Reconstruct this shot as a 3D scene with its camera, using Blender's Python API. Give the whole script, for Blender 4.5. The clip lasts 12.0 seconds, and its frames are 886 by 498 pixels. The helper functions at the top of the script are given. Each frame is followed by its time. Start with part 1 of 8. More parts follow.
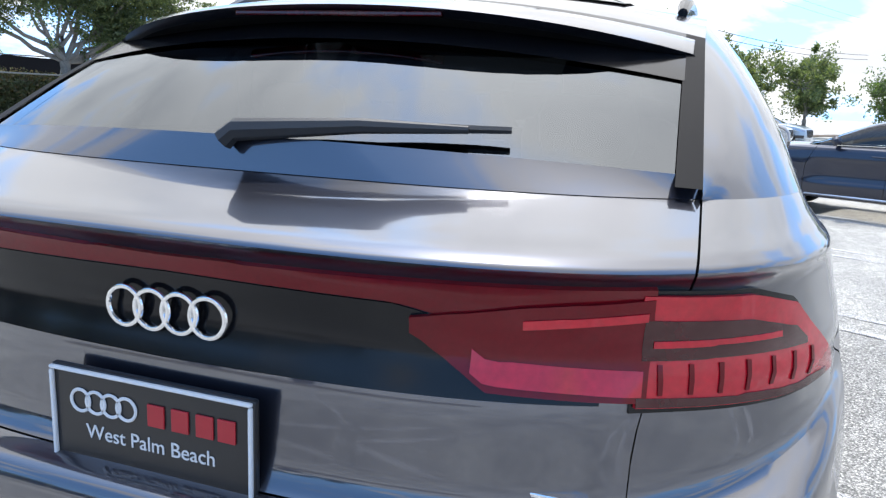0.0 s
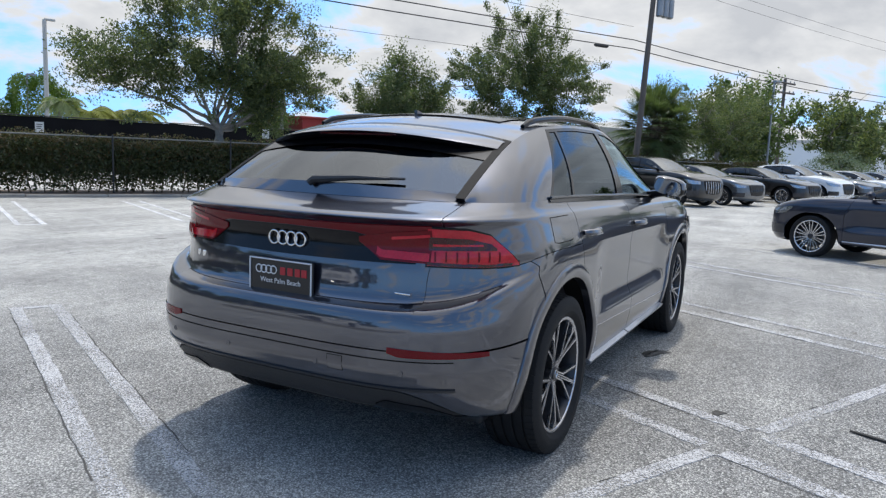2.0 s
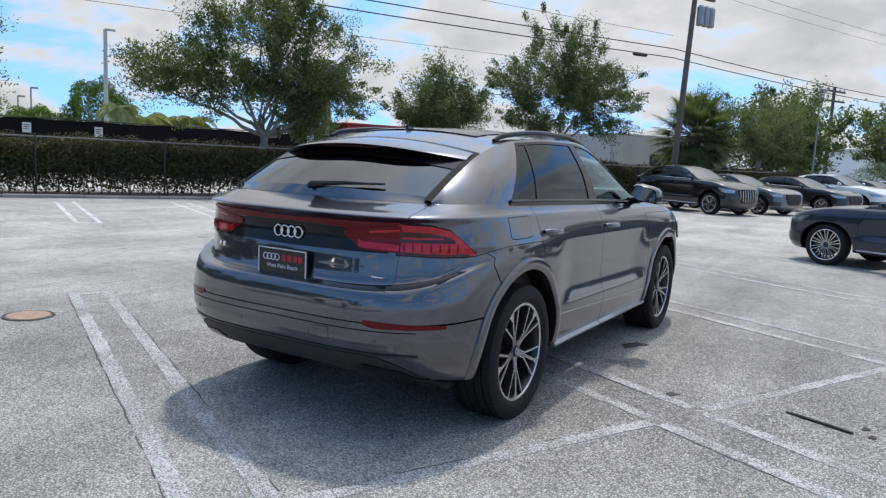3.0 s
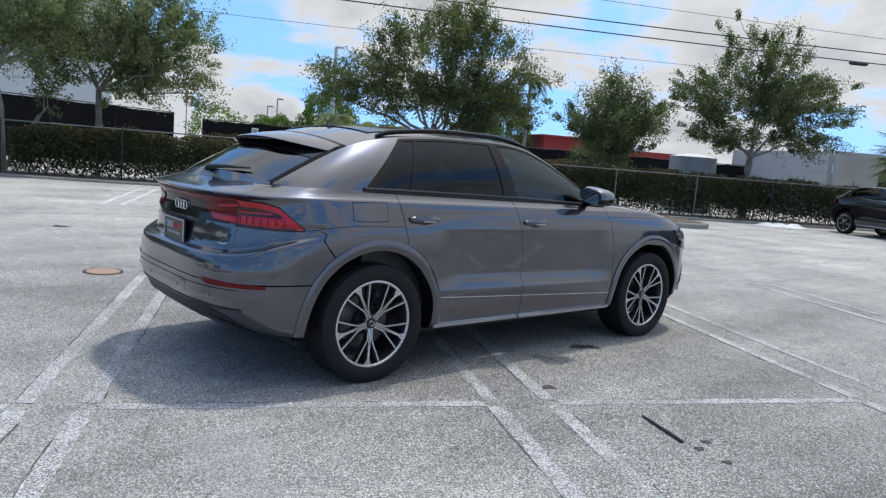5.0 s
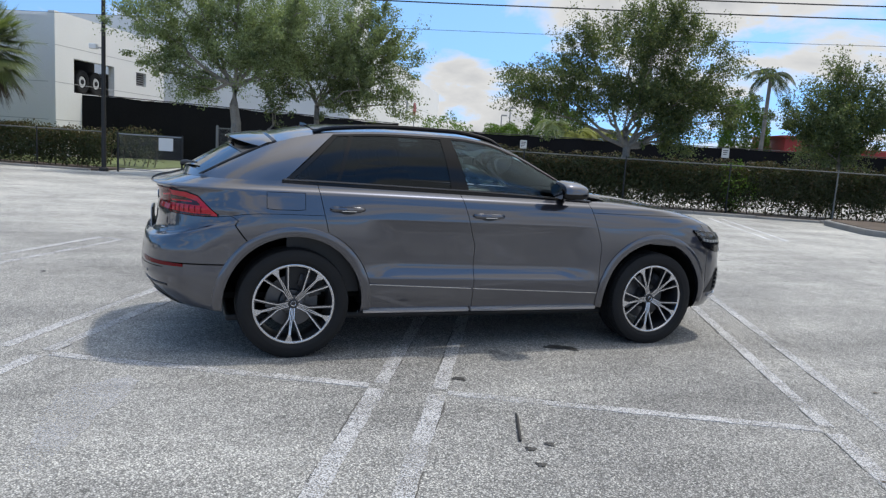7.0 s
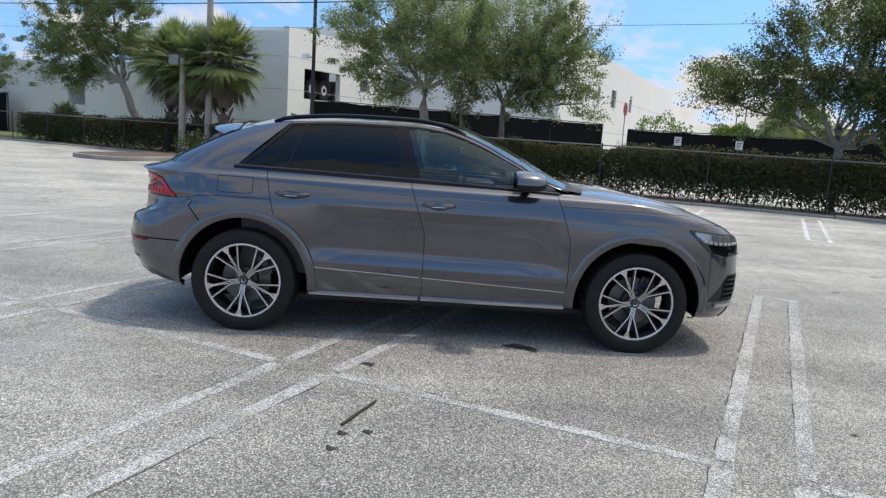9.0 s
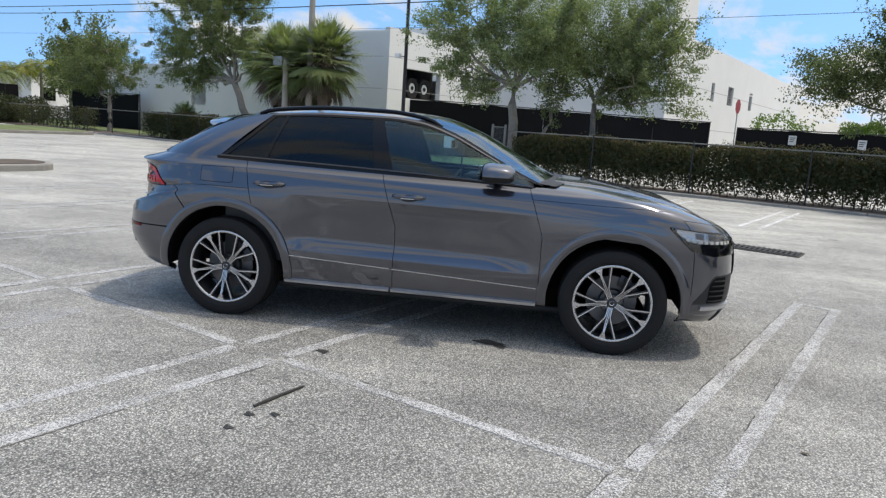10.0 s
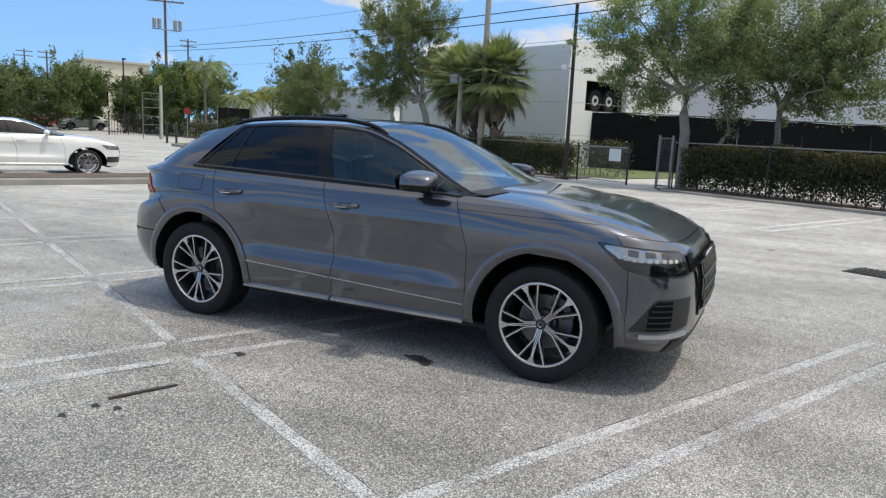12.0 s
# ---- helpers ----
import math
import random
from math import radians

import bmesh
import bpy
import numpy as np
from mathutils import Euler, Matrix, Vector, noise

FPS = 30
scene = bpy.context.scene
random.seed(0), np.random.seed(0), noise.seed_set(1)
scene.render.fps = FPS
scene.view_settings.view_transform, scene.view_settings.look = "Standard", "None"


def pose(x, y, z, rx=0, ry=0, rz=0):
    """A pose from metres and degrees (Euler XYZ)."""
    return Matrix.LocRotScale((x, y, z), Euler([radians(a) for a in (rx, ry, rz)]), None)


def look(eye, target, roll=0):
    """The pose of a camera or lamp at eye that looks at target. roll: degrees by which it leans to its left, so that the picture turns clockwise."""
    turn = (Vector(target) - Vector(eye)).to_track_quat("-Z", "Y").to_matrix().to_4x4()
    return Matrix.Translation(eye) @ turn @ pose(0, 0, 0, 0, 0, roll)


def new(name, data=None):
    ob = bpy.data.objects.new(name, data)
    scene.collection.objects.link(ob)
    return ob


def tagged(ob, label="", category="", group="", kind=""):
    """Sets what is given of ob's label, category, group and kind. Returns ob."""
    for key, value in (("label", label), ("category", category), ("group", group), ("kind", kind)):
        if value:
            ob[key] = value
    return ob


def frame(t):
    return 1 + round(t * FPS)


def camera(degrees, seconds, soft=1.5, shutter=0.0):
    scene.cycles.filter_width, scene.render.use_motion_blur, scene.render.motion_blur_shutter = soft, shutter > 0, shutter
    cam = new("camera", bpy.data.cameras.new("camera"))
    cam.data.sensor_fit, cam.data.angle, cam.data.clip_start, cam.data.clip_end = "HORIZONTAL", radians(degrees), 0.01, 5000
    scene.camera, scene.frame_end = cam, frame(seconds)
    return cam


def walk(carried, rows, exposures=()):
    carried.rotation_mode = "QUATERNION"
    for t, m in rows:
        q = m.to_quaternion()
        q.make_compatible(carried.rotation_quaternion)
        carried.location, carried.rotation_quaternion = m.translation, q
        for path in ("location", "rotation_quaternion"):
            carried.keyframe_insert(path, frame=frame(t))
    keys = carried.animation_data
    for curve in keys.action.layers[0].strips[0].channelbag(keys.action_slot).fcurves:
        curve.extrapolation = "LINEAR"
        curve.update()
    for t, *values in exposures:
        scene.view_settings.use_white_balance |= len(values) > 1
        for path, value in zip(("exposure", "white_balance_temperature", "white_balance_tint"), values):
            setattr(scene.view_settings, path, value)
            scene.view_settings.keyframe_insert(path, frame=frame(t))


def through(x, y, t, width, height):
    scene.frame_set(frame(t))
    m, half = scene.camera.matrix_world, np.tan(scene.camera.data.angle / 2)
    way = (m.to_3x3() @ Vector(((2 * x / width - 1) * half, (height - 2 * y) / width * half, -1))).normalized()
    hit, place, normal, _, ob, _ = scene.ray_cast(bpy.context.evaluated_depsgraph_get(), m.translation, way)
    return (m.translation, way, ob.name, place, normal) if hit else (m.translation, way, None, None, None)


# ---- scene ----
cam = camera(63.5, 12.0, soft=1.3)
PATH = [
    (0, (0.669, -1.714, 1.361), (0.06, 0.147, 0.956), 2.7),
    (0.5, (1.007, -2.06, 1.344), (0.259, -0.238, 0.993), 4.3),
    (1, (1.362, -2.48, 1.376), (0.52, -0.692, 1.069), 3.3),
    (1.5, (1.678, -2.907, 1.406), (0.786, -1.139, 1.126), 2.5),
    (2, (2.019, -3.3, 1.434), (1.093, -1.547, 1.172), 2.3),
    (2.5, (2.282, -3.656, 1.452), (1.313, -1.925, 1.199), 2.4),
    (2.7, (2.415, -3.713, 1.464), (1.423, -1.995, 1.212), 2.5),
    (4.3, (4.01, -3.116, 1.48), (2.683, -1.641, 1.232), 4.4),
    (4.5, (4.225, -3.0, 1.502), (2.845, -1.574, 1.252), 4.5),
    (4.9, (4.567, -2.703, 1.488), (3.083, -1.387, 1.235), 4.6),
    (5, (4.645, -2.625, 1.488), (3.138, -1.335, 1.233), 4.6),
    (5.5, (5.033, -2.21, 1.505), (3.413, -1.066, 1.244), 4.5),
    (6, (5.383, -1.771, 1.516), (3.669, -0.774, 1.25), 4.4),
    (6.5, (5.635, -1.277, 1.546), (3.844, -0.43, 1.271), 4.1),
    (7, (5.913, -0.753, 1.55), (4.057, -0.064, 1.266), 3.7),
    (7.2, (6.003, -0.548, 1.541), (4.124, 0.074, 1.254), 3.6),
    (8.8, (6.263, 1.176, 1.573), (4.291, 1.283, 1.258), 3.6),
    (9, (6.272, 1.382, 1.578), (4.298, 1.424, 1.26), 3.7),
    (9.5, (6.284, 1.944, 1.59), (4.315, 1.825, 1.262), 3.7),
    (10, (6.168, 2.47, 1.585), (4.217, 2.192, 1.246), 3.7),
    (10.5, (6.045, 2.972, 1.582), (4.123, 2.541, 1.235), 3.6),
    (11, (5.886, 3.456, 1.596), (4.003, 2.879, 1.249), 3.3),
    (11.5, (5.626, 3.912, 1.626), (3.791, 3.194, 1.284), 3.0),
    (12, (5.35, 4.378, 1.627), (3.571, 3.524, 1.297), 2.6),
]
walk(cam, [(t, look(eye, target, roll)) for t, eye, target, roll in PATH], [(0.0, 1.0, 6650, 10), (0.5, 0.62, 6650, 10), (1.0, 0.48, 6650, 10), (1.8, 0.26, 6650, 10), (2.5, 0.12, 6650, 10), (5.0, 0.08, 6650, 10), (9.0, 0.15, 7150, 10), (12.0, 0.17, 7250, 10)])

# ---- light ----
# The bays, hedge and buildings are square to one another and turned against the car.
TURN = radians(-26.0)
GRID = Matrix.Rotation(TURN, 4, "Z")


def on_grid(x, y, z=0.0, rz=0.0):
    """A pose in the lot's own axes."""
    return GRID @ pose(x, y, z, 0, 0, rz)


SUN_DIR = Vector((-0.10, 0.37, 1.0)).normalized()
world = bpy.data.worlds.new("sky")
scene.world = world
world.use_nodes = True
wn, wl = world.node_tree.nodes, world.node_tree.links
wn.clear()
w_out = wn.new("ShaderNodeOutputWorld")
w_bg = wn.new("ShaderNodeBackground")
w_bg.inputs["Strength"].default_value = 0.118
w_sky = wn.new("ShaderNodeTexSky")
w_sky.sky_type = "NISHITA"
w_sky.sun_disc = False
w_sky.sun_elevation = math.asin(SUN_DIR.z)
w_sky.sun_rotation = math.atan2(SUN_DIR.x, SUN_DIR.y)
w_sky.air_density, w_sky.dust_density, w_sky.ozone_density = 1.0, 0.2, 2.0
w_co = wn.new("ShaderNodeTexCoord")
w_up = wn.new("ShaderNodeVectorMath")  # clear tropical air: deep blue close to the horizon
w_up.operation, w_up.inputs[1].default_value = "ADD", (0.0, 0.0, 0.30)
wl.new(w_co.outputs["Generated"], w_up.inputs[0])
wl.new(w_up.outputs[0], w_sky.inputs["Vector"])
w_sep = wn.new("ShaderNodeSeparateXYZ")
wl.new(w_co.outputs["Generated"], w_sep.inputs[0])
# cumulus layer: the direction is spread onto a flat sheet overhead
w_lift = wn.new("ShaderNodeMath")
w_lift.operation, w_lift.inputs[1].default_value = "ADD", 0.42
wl.new(w_sep.outputs["Z"], w_lift.inputs[0])
w_max = wn.new("ShaderNodeMath")
w_max.operation, w_max.inputs[1].default_value = "MAXIMUM", 0.30
wl.new(w_lift.outputs[0], w_max.inputs[0])
w_div = wn.new("ShaderNodeVectorMath")
w_div.operation = "DIVIDE"
w_cmb = wn.new("ShaderNodeCombineXYZ")
for k in range(3):
    wl.new(w_max.outputs[0], w_cmb.inputs[k])
wl.new(w_co.outputs["Generated"], w_div.inputs[0])
wl.new(w_cmb.outputs[0], w_div.inputs[1])
w_map = wn.new("ShaderNodeMapping")
w_map.inputs["Location"].default_value = (3.1, 1.7, 0.0)
w_map.inputs["Scale"].default_value = (1.0, 1.0, 1.5)
wl.new(w_div.outputs[0], w_map.inputs["Vector"])
w_n1 = wn.new("ShaderNodeTexNoise")
w_n1.inputs["Scale"].default_value = 2.9
w_n1.inputs["Detail"].default_value = 9.0
w_n1.inputs["Roughness"].default_value = 0.55
w_n1.inputs["Distortion"].default_value = 0.25
wl.new(w_map.outputs[0], w_n1.inputs["Vector"])
w_ramp = wn.new("ShaderNodeValToRGB")
w_ramp.color_ramp.elements[0].position, w_ramp.color_ramp.elements[0].color = 0.455, (0, 0, 0, 1)
w_ramp.color_ramp.elements[1].position, w_ramp.color_ramp.elements[1].color = 0.56, (1, 1, 1, 1)
w_rise = wn.new("ShaderNodeMath")  # a little more cloud overhead
w_rise.operation, w_rise.inputs[1].default_value = "MULTIPLY_ADD", 0.03
wl.new(w_sep.outputs["Z"], w_rise.inputs[0])
wl.new(w_n1.outputs["Fac"], w_rise.inputs[2])
w_base = wn.new("ShaderNodeMath")
w_base.operation, w_base.inputs[1].default_value = "SUBTRACT", 0.030
w_side = wn.new("ShaderNodeVectorMath")  # the cloud bank stands to the north
w_side.operation, w_side.inputs[1].default_value = "DOT_PRODUCT", (-0.01, 0.085, 0.0)
wl.new(w_co.outputs["Generated"], w_side.inputs[0])
w_bank = wn.new("ShaderNodeMath")
w_bank.operation = "ADD"
wl.new(w_rise.outputs[0], w_bank.inputs[0])
wl.new(w_side.outputs["Value"], w_bank.inputs[1])
wl.new(w_bank.outputs[0], w_base.inputs[0])
wl.new(w_base.outputs[0], w_ramp.inputs["Fac"])
w_shade = wn.new("ShaderNodeValToRGB")  # thick cloud has a greyer belly
w_shade.color_ramp.elements[0].position, w_shade.color_ramp.elements[0].color = 0.53, (5.9, 6.1, 6.35, 1)
w_shade.color_ramp.elements[1].position, w_shade.color_ramp.elements[1].color = 0.70, (4.1, 4.35, 4.75, 1)
wl.new(w_base.outputs[0], w_shade.inputs["Fac"])
w_mix = wn.new("ShaderNodeMix")
w_mix.data_type = "RGBA"
wl.new(w_ramp.outputs["Color"], w_mix.inputs["Factor"])
w_gain = wn.new("ShaderNodeVectorMath")
w_gain.operation = "MULTIPLY"
w_gain.inputs[1].default_value = (1.55, 2.0, 2.2)
wl.new(w_sky.outputs["Color"], w_gain.inputs[0])
wl.new(w_gain.outputs[0], w_mix.inputs[6])
wl.new(w_shade.outputs["Color"], w_mix.inputs[7])
w_dot = wn.new("ShaderNodeVectorMath")  # white glare of the air round the sun
w_dot.operation, w_dot.inputs[1].default_value = "DOT_PRODUCT", tuple(SUN_DIR)
wl.new(w_co.outputs["Generated"], w_dot.inputs[0])
w_pos = wn.new("ShaderNodeMath")
w_pos.operation, w_pos.inputs[1].default_value = "MAXIMUM", 0.0
wl.new(w_dot.outputs["Value"], w_pos.inputs[0])
w_pow = wn.new("ShaderNodeMath")
w_pow.operation, w_pow.inputs[1].default_value = "POWER", 5.5
wl.new(w_pos.outputs[0], w_pow.inputs[0])
w_glow = wn.new("ShaderNodeVectorMath")
w_glow.operation = "SCALE"
w_glow.inputs[0].default_value = (9.0, 9.0, 9.1)
wl.new(w_pow.outputs[0], w_glow.inputs["Scale"])
w_all = wn.new("ShaderNodeVectorMath")
w_all.operation = "ADD"
wl.new(w_mix.outputs[2], w_all.inputs[0])
wl.new(w_glow.outputs[0], w_all.inputs[1])
wl.new(w_all.outputs[0], w_bg.inputs["Color"])
wl.new(w_bg.outputs[0], w_out.inputs["Surface"])

sun_data = bpy.data.lights.new("sun", "SUN")
sun_data.energy, sun_data.angle, sun_data.color = 2.3, radians(3.2), (1.0, 0.968, 0.92)
sun = new("sun", sun_data)
sun.matrix_world = look(SUN_DIR * 60, (0, 0, 0))


# ---- materials ----
def material(name, base, rough=0.5, metal=0.0, vary=0.12, scale=3.0, fine=60.0, bump=0.0, bump_scale=80.0, coat=0.0, random_tint=0.0, spec=0.5, trans=0.0):
    """Principled surface whose colour and gloss vary at a coarse and at a fine scale."""
    m = bpy.data.materials.new(name)
    m.use_nodes = True
    nodes, links = m.node_tree.nodes, m.node_tree.links
    b = nodes["Principled BSDF"]
    b.inputs["Roughness"].default_value = rough
    b.inputs["Metallic"].default_value = metal
    b.inputs["Coat Weight"].default_value = coat
    b.inputs["Coat Roughness"].default_value = 0.03
    b.inputs["Specular IOR Level"].default_value = spec
    b.inputs["Transmission Weight"].default_value = trans
    co = nodes.new("ShaderNodeTexCoord")
    coarse = nodes.new("ShaderNodeTexNoise")
    coarse.inputs["Scale"].default_value, coarse.inputs["Detail"].default_value = scale, 5.0
    grain = nodes.new("ShaderNodeTexNoise")
    grain.inputs["Scale"].default_value, grain.inputs["Detail"].default_value = fine, 3.0
    for n in (coarse, grain):
        links.new(co.outputs["Object"], n.inputs["Vector"])
    add = nodes.new("ShaderNodeMath")
    add.operation = "ADD"
    links.new(coarse.outputs["Fac"], add.inputs[0])
    links.new(grain.outputs["Fac"], add.inputs[1])
    last = add
    if random_tint:
        info = nodes.new("ShaderNodeObjectInfo")
        island = nodes.new("ShaderNodeNewGeometry")
        both = nodes.new("ShaderNodeMath")
        both.operation = "MULTIPLY_ADD"
        both.inputs[1].default_value = random_tint
        links.new(island.outputs["Random Per Island"], both.inputs[0])
        links.new(add.outputs[0], both.inputs[2])
        third = nodes.new("ShaderNodeMath")
        third.operation = "MULTIPLY_ADD"
        third.inputs[1].default_value = random_tint * 0.5
        links.new(info.outputs["Random"], third.inputs[0])
        links.new(both.outputs[0], third.inputs[2])
        last = third
    rng = nodes.new("ShaderNodeMapRange")
    rng.inputs["From Min"].default_value = 0.6
    rng.inputs["From Max"].default_value = 1.4 + random_tint * 1.5
    rng.inputs["To Min"].default_value, rng.inputs["To Max"].default_value = 1.0 - vary, 1.0 + vary
    links.new(last.outputs[0], rng.inputs["Value"])
    mul = nodes.new("ShaderNodeVectorMath")
    mul.operation = "SCALE"
    mul.inputs[0].default_value = base
    links.new(rng.outputs[0], mul.inputs["Scale"])
    links.new(mul.outputs[0], b.inputs["Base Color"])
    if bump:
        bn = nodes.new("ShaderNodeTexNoise")
        bn.inputs["Scale"].default_value, bn.inputs["Detail"].default_value = bump_scale, 4.0
        links.new(co.outputs["Object"], bn.inputs["Vector"])
        bp = nodes.new("ShaderNodeBump")
        bp.inputs["Strength"].default_value, bp.inputs["Distance"].default_value = bump, 0.01
        links.new(bn.outputs["Fac"], bp.inputs["Height"])
        links.new(bp.outputs[0], b.inputs["Normal"])
    return m


def glass(name, tint, gloss_tint=(1, 1, 1), ior=1.5, rough=0.0):
    """Thin pane: see-through with a tint, and mirror gloss that grows at grazing angles."""
    m = bpy.data.materials.new(name)
    m.use_nodes = True
    nodes, links = m.node_tree.nodes, m.node_tree.links
    nodes.remove(nodes["Principled BSDF"])
    out = nodes["Material Output"]
    clear = nodes.new("ShaderNodeBsdfTransparent")
    clear.inputs["Color"].default_value = (*tint, 1)
    gloss = nodes.new("ShaderNodeBsdfGlossy")
    gloss.inputs["Color"].default_value = (*gloss_tint, 1)
    gloss.inputs["Roughness"].default_value = rough
    fres = nodes.new("ShaderNodeFresnel")
    fres.inputs["IOR"].default_value = ior
    mix = nodes.new("ShaderNodeMixShader")
    links.new(fres.outputs[0], mix.inputs[0])
    links.new(clear.outputs[0], mix.inputs[1])
    links.new(gloss.outputs[0], mix.inputs[2])
    links.new(mix.outputs[0], out.inputs["Surface"])
    return m


def leaf_material(name, base, vary=0.45, through=0.35):
    """Leaf: colour differs leaf by leaf, some light passes through it."""
    m = material(name, base, rough=0.45, vary=vary, scale=0.9, fine=8.0, random_tint=0.9, spec=0.35)
    nodes, links = m.node_tree.nodes, m.node_tree.links
    b = nodes["Principled BSDF"]
    tr = nodes.new("ShaderNodeBsdfTranslucent")
    src = b.inputs["Base Color"].links[0].from_socket
    warm = nodes.new("ShaderNodeVectorMath")
    warm.operation = "MULTIPLY"
    warm.inputs[1].default_value = (1.12, 1.25, 0.65)
    links.new(src, warm.inputs[0])
    links.new(warm.outputs[0], tr.inputs["Color"])
    mix = nodes.new("ShaderNodeMixShader")
    mix.inputs[0].default_value = through
    links.new(b.outputs[0], mix.inputs[1])
    links.new(tr.outputs[0], mix.inputs[2])
    links.new(mix.outputs[0], nodes["Material Output"].inputs["Surface"])
    return m


def paint(name, base, metal=0.55, rough=0.34, coat_ior=1.5):
    """Car lacquer: metal flake under a clear coat."""
    m = material(name, base, rough=rough, metal=metal, vary=0.05, scale=1.5, fine=900.0, coat=1.0)
    m.node_tree.nodes["Principled BSDF"].inputs["Coat IOR"].default_value = coat_ior
    m.node_tree.nodes["Principled BSDF"].inputs["Coat Roughness"].default_value = 0.045
    return m


def ground_material():
    """Old pale asphalt: exposed light aggregate, worn smoother and paler away from the bays, stains and cracks."""
    m = bpy.data.materials.new("worn_asphalt")
    m.use_nodes = True
    nodes, links = m.node_tree.nodes, m.node_tree.links
    b = nodes["Principled BSDF"]
    co = nodes.new("ShaderNodeTexCoord")

    def tex(scale, detail=4.0, rough=0.55):
        n = nodes.new("ShaderNodeTexNoise")
        n.inputs["Scale"].default_value, n.inputs["Detail"].default_value, n.inputs["Roughness"].default_value = scale, detail, rough
        links.new(co.outputs["Object"], n.inputs["Vector"])
        return n

    def ramp(src, *stops):
        r = nodes.new("ShaderNodeValToRGB")
        while len(r.color_ramp.elements) < len(stops):
            r.color_ramp.elements.new(0.5)
        for e, (p, c) in zip(r.color_ramp.elements, stops):
            e.position, e.color = p, (*c, 1) if len(c) == 3 else c
        links.new(src, r.inputs["Fac"])
        return r

    def mixed(fac, a, c, mode="MIX"):
        x = nodes.new("ShaderNodeMix")
        x.data_type, x.blend_type = "RGBA", mode
        if isinstance(fac, float):
            x.inputs["Factor"].default_value = fac
        else:
            links.new(fac, x.inputs["Factor"])
        links.new(a, x.inputs[6])
        links.new(c, x.inputs[7])
        return x.outputs[2]

    chips = nodes.new("ShaderNodeTexVoronoi")
    chips.inputs["Scale"].default_value = 118.0
    links.new(co.outputs["Object"], chips.inputs["Vector"])
    chip_tone = nodes.new("ShaderNodeSeparateColor")
    links.new(chips.outputs["Color"], chip_tone.inputs[0])
    speck = ramp(chip_tone.outputs[0], (0.0, (0.068, 0.068, 0.069)), (0.40, (0.152, 0.151, 0.149)), (0.75, (0.262, 0.259, 0.250)), (1.0, (0.44, 0.432, 0.41)))
    pits = ramp(chips.outputs["Distance"], (0.0, (1.75, 1.75, 1.74)), (0.40, (1.55, 1.55, 1.53)), (0.64, (0.57, 0.57, 0.57)))
    speck_col = mixed(1.0, speck.outputs["Color"], pits.outputs["Color"], "MULTIPLY")
    smooth = ramp(tex(7.0, 8.0, 0.65).outputs["Fac"], (0.3, (0.335, 0.331, 0.317)), (0.7, (0.545, 0.540, 0.515)))
    # where the surface is fines and dust the chips are covered
    cover = ramp(tex(0.16, 6.0, 0.6).outputs["Fac"], (0.42, (0.12, 0.12, 0.12)), (0.62, (0.85, 0.85, 0.85)))
    grad = nodes.new("ShaderNodeVectorMath")
    grad.operation = "LENGTH"
    shift = nodes.new("ShaderNodeVectorMath")
    shift.operation = "SUBTRACT"
    shift.inputs[1].default_value = (3.0, 0.5, 0.0)
    links.new(co.outputs["Object"], shift.inputs[0])
    links.new(shift.outputs[0], grad.inputs[0])
    far = nodes.new("ShaderNodeMapRange")
    far.inputs["From Min"].default_value, far.inputs["From Max"].default_value = 5.0, 13.0
    far.inputs["To Min"].default_value, far.inputs["To Max"].default_value = 0.12, 0.85
    links.new(grad.outputs["Value"], far.inputs["Value"])
    both = nodes.new("ShaderNodeMath")
    both.operation, both.use_clamp = "MULTIPLY_ADD", True
    links.new(cover.outputs["Color"], both.inputs[0])
    both.inputs[1].default_value = 0.35
    links.new(far.outputs[0], both.inputs[2])
    dust = ramp(chips.outputs["Distance"], (0.0, (1.24, 1.23, 1.21)), (0.45, (1.13, 1.12, 1.10)), (0.68, (0.60, 0.60, 0.59)))
    smooth_col = mixed(1.0, smooth.outputs["Color"], dust.outputs["Color"], "MULTIPLY")
    col = mixed(both.outputs[0], speck_col, smooth_col)
    blotch = ramp(tex(0.55, 7.0, 0.6).outputs["Fac"], (0.34, (0.76, 0.76, 0.76)), (0.5, (0.98, 0.98, 0.97)), (0.66, (1.18, 1.18, 1.16)))
    col = mixed(1.0, col, blotch.outputs["Color"], "MULTIPLY")
    # wheel-worn streaks along the lanes
    lane = nodes.new("ShaderNodeMapping")
    lane.inputs["Rotation"].default_value = (0.0, 0.0, 0.45)
    lane.inputs["Scale"].default_value = (0.9, 0.10, 1.0)
    links.new(co.outputs["Object"], lane.inputs["Vector"])
    wear = nodes.new("ShaderNodeTexNoise")
    wear.inputs["Scale"].default_value, wear.inputs["Detail"].default_value, wear.inputs["Roughness"].default_value = 1.6, 9.0, 0.68
    links.new(lane.outputs[0], wear.inputs["Vector"])
    streak = ramp(wear.outputs["Fac"], (0.36, (0.84, 0.84, 0.84)), (0.52, (1.0, 1.0, 1.0)), (0.66, (1.14, 1.14, 1.13)))
    col = mixed(1.0, col, streak.outputs["Color"], "MULTIPLY")
    # fine dark hairline cracks
    crack = nodes.new("ShaderNodeTexVoronoi")
    crack.feature = "DISTANCE_TO_EDGE"
    crack.inputs["Scale"].default_value = 0.42
    warp = nodes.new("ShaderNodeVectorMath")
    warp.operation = "MULTIPLY_ADD"
    warp.inputs[1].default_value = (0.7, 0.7, 0.0)
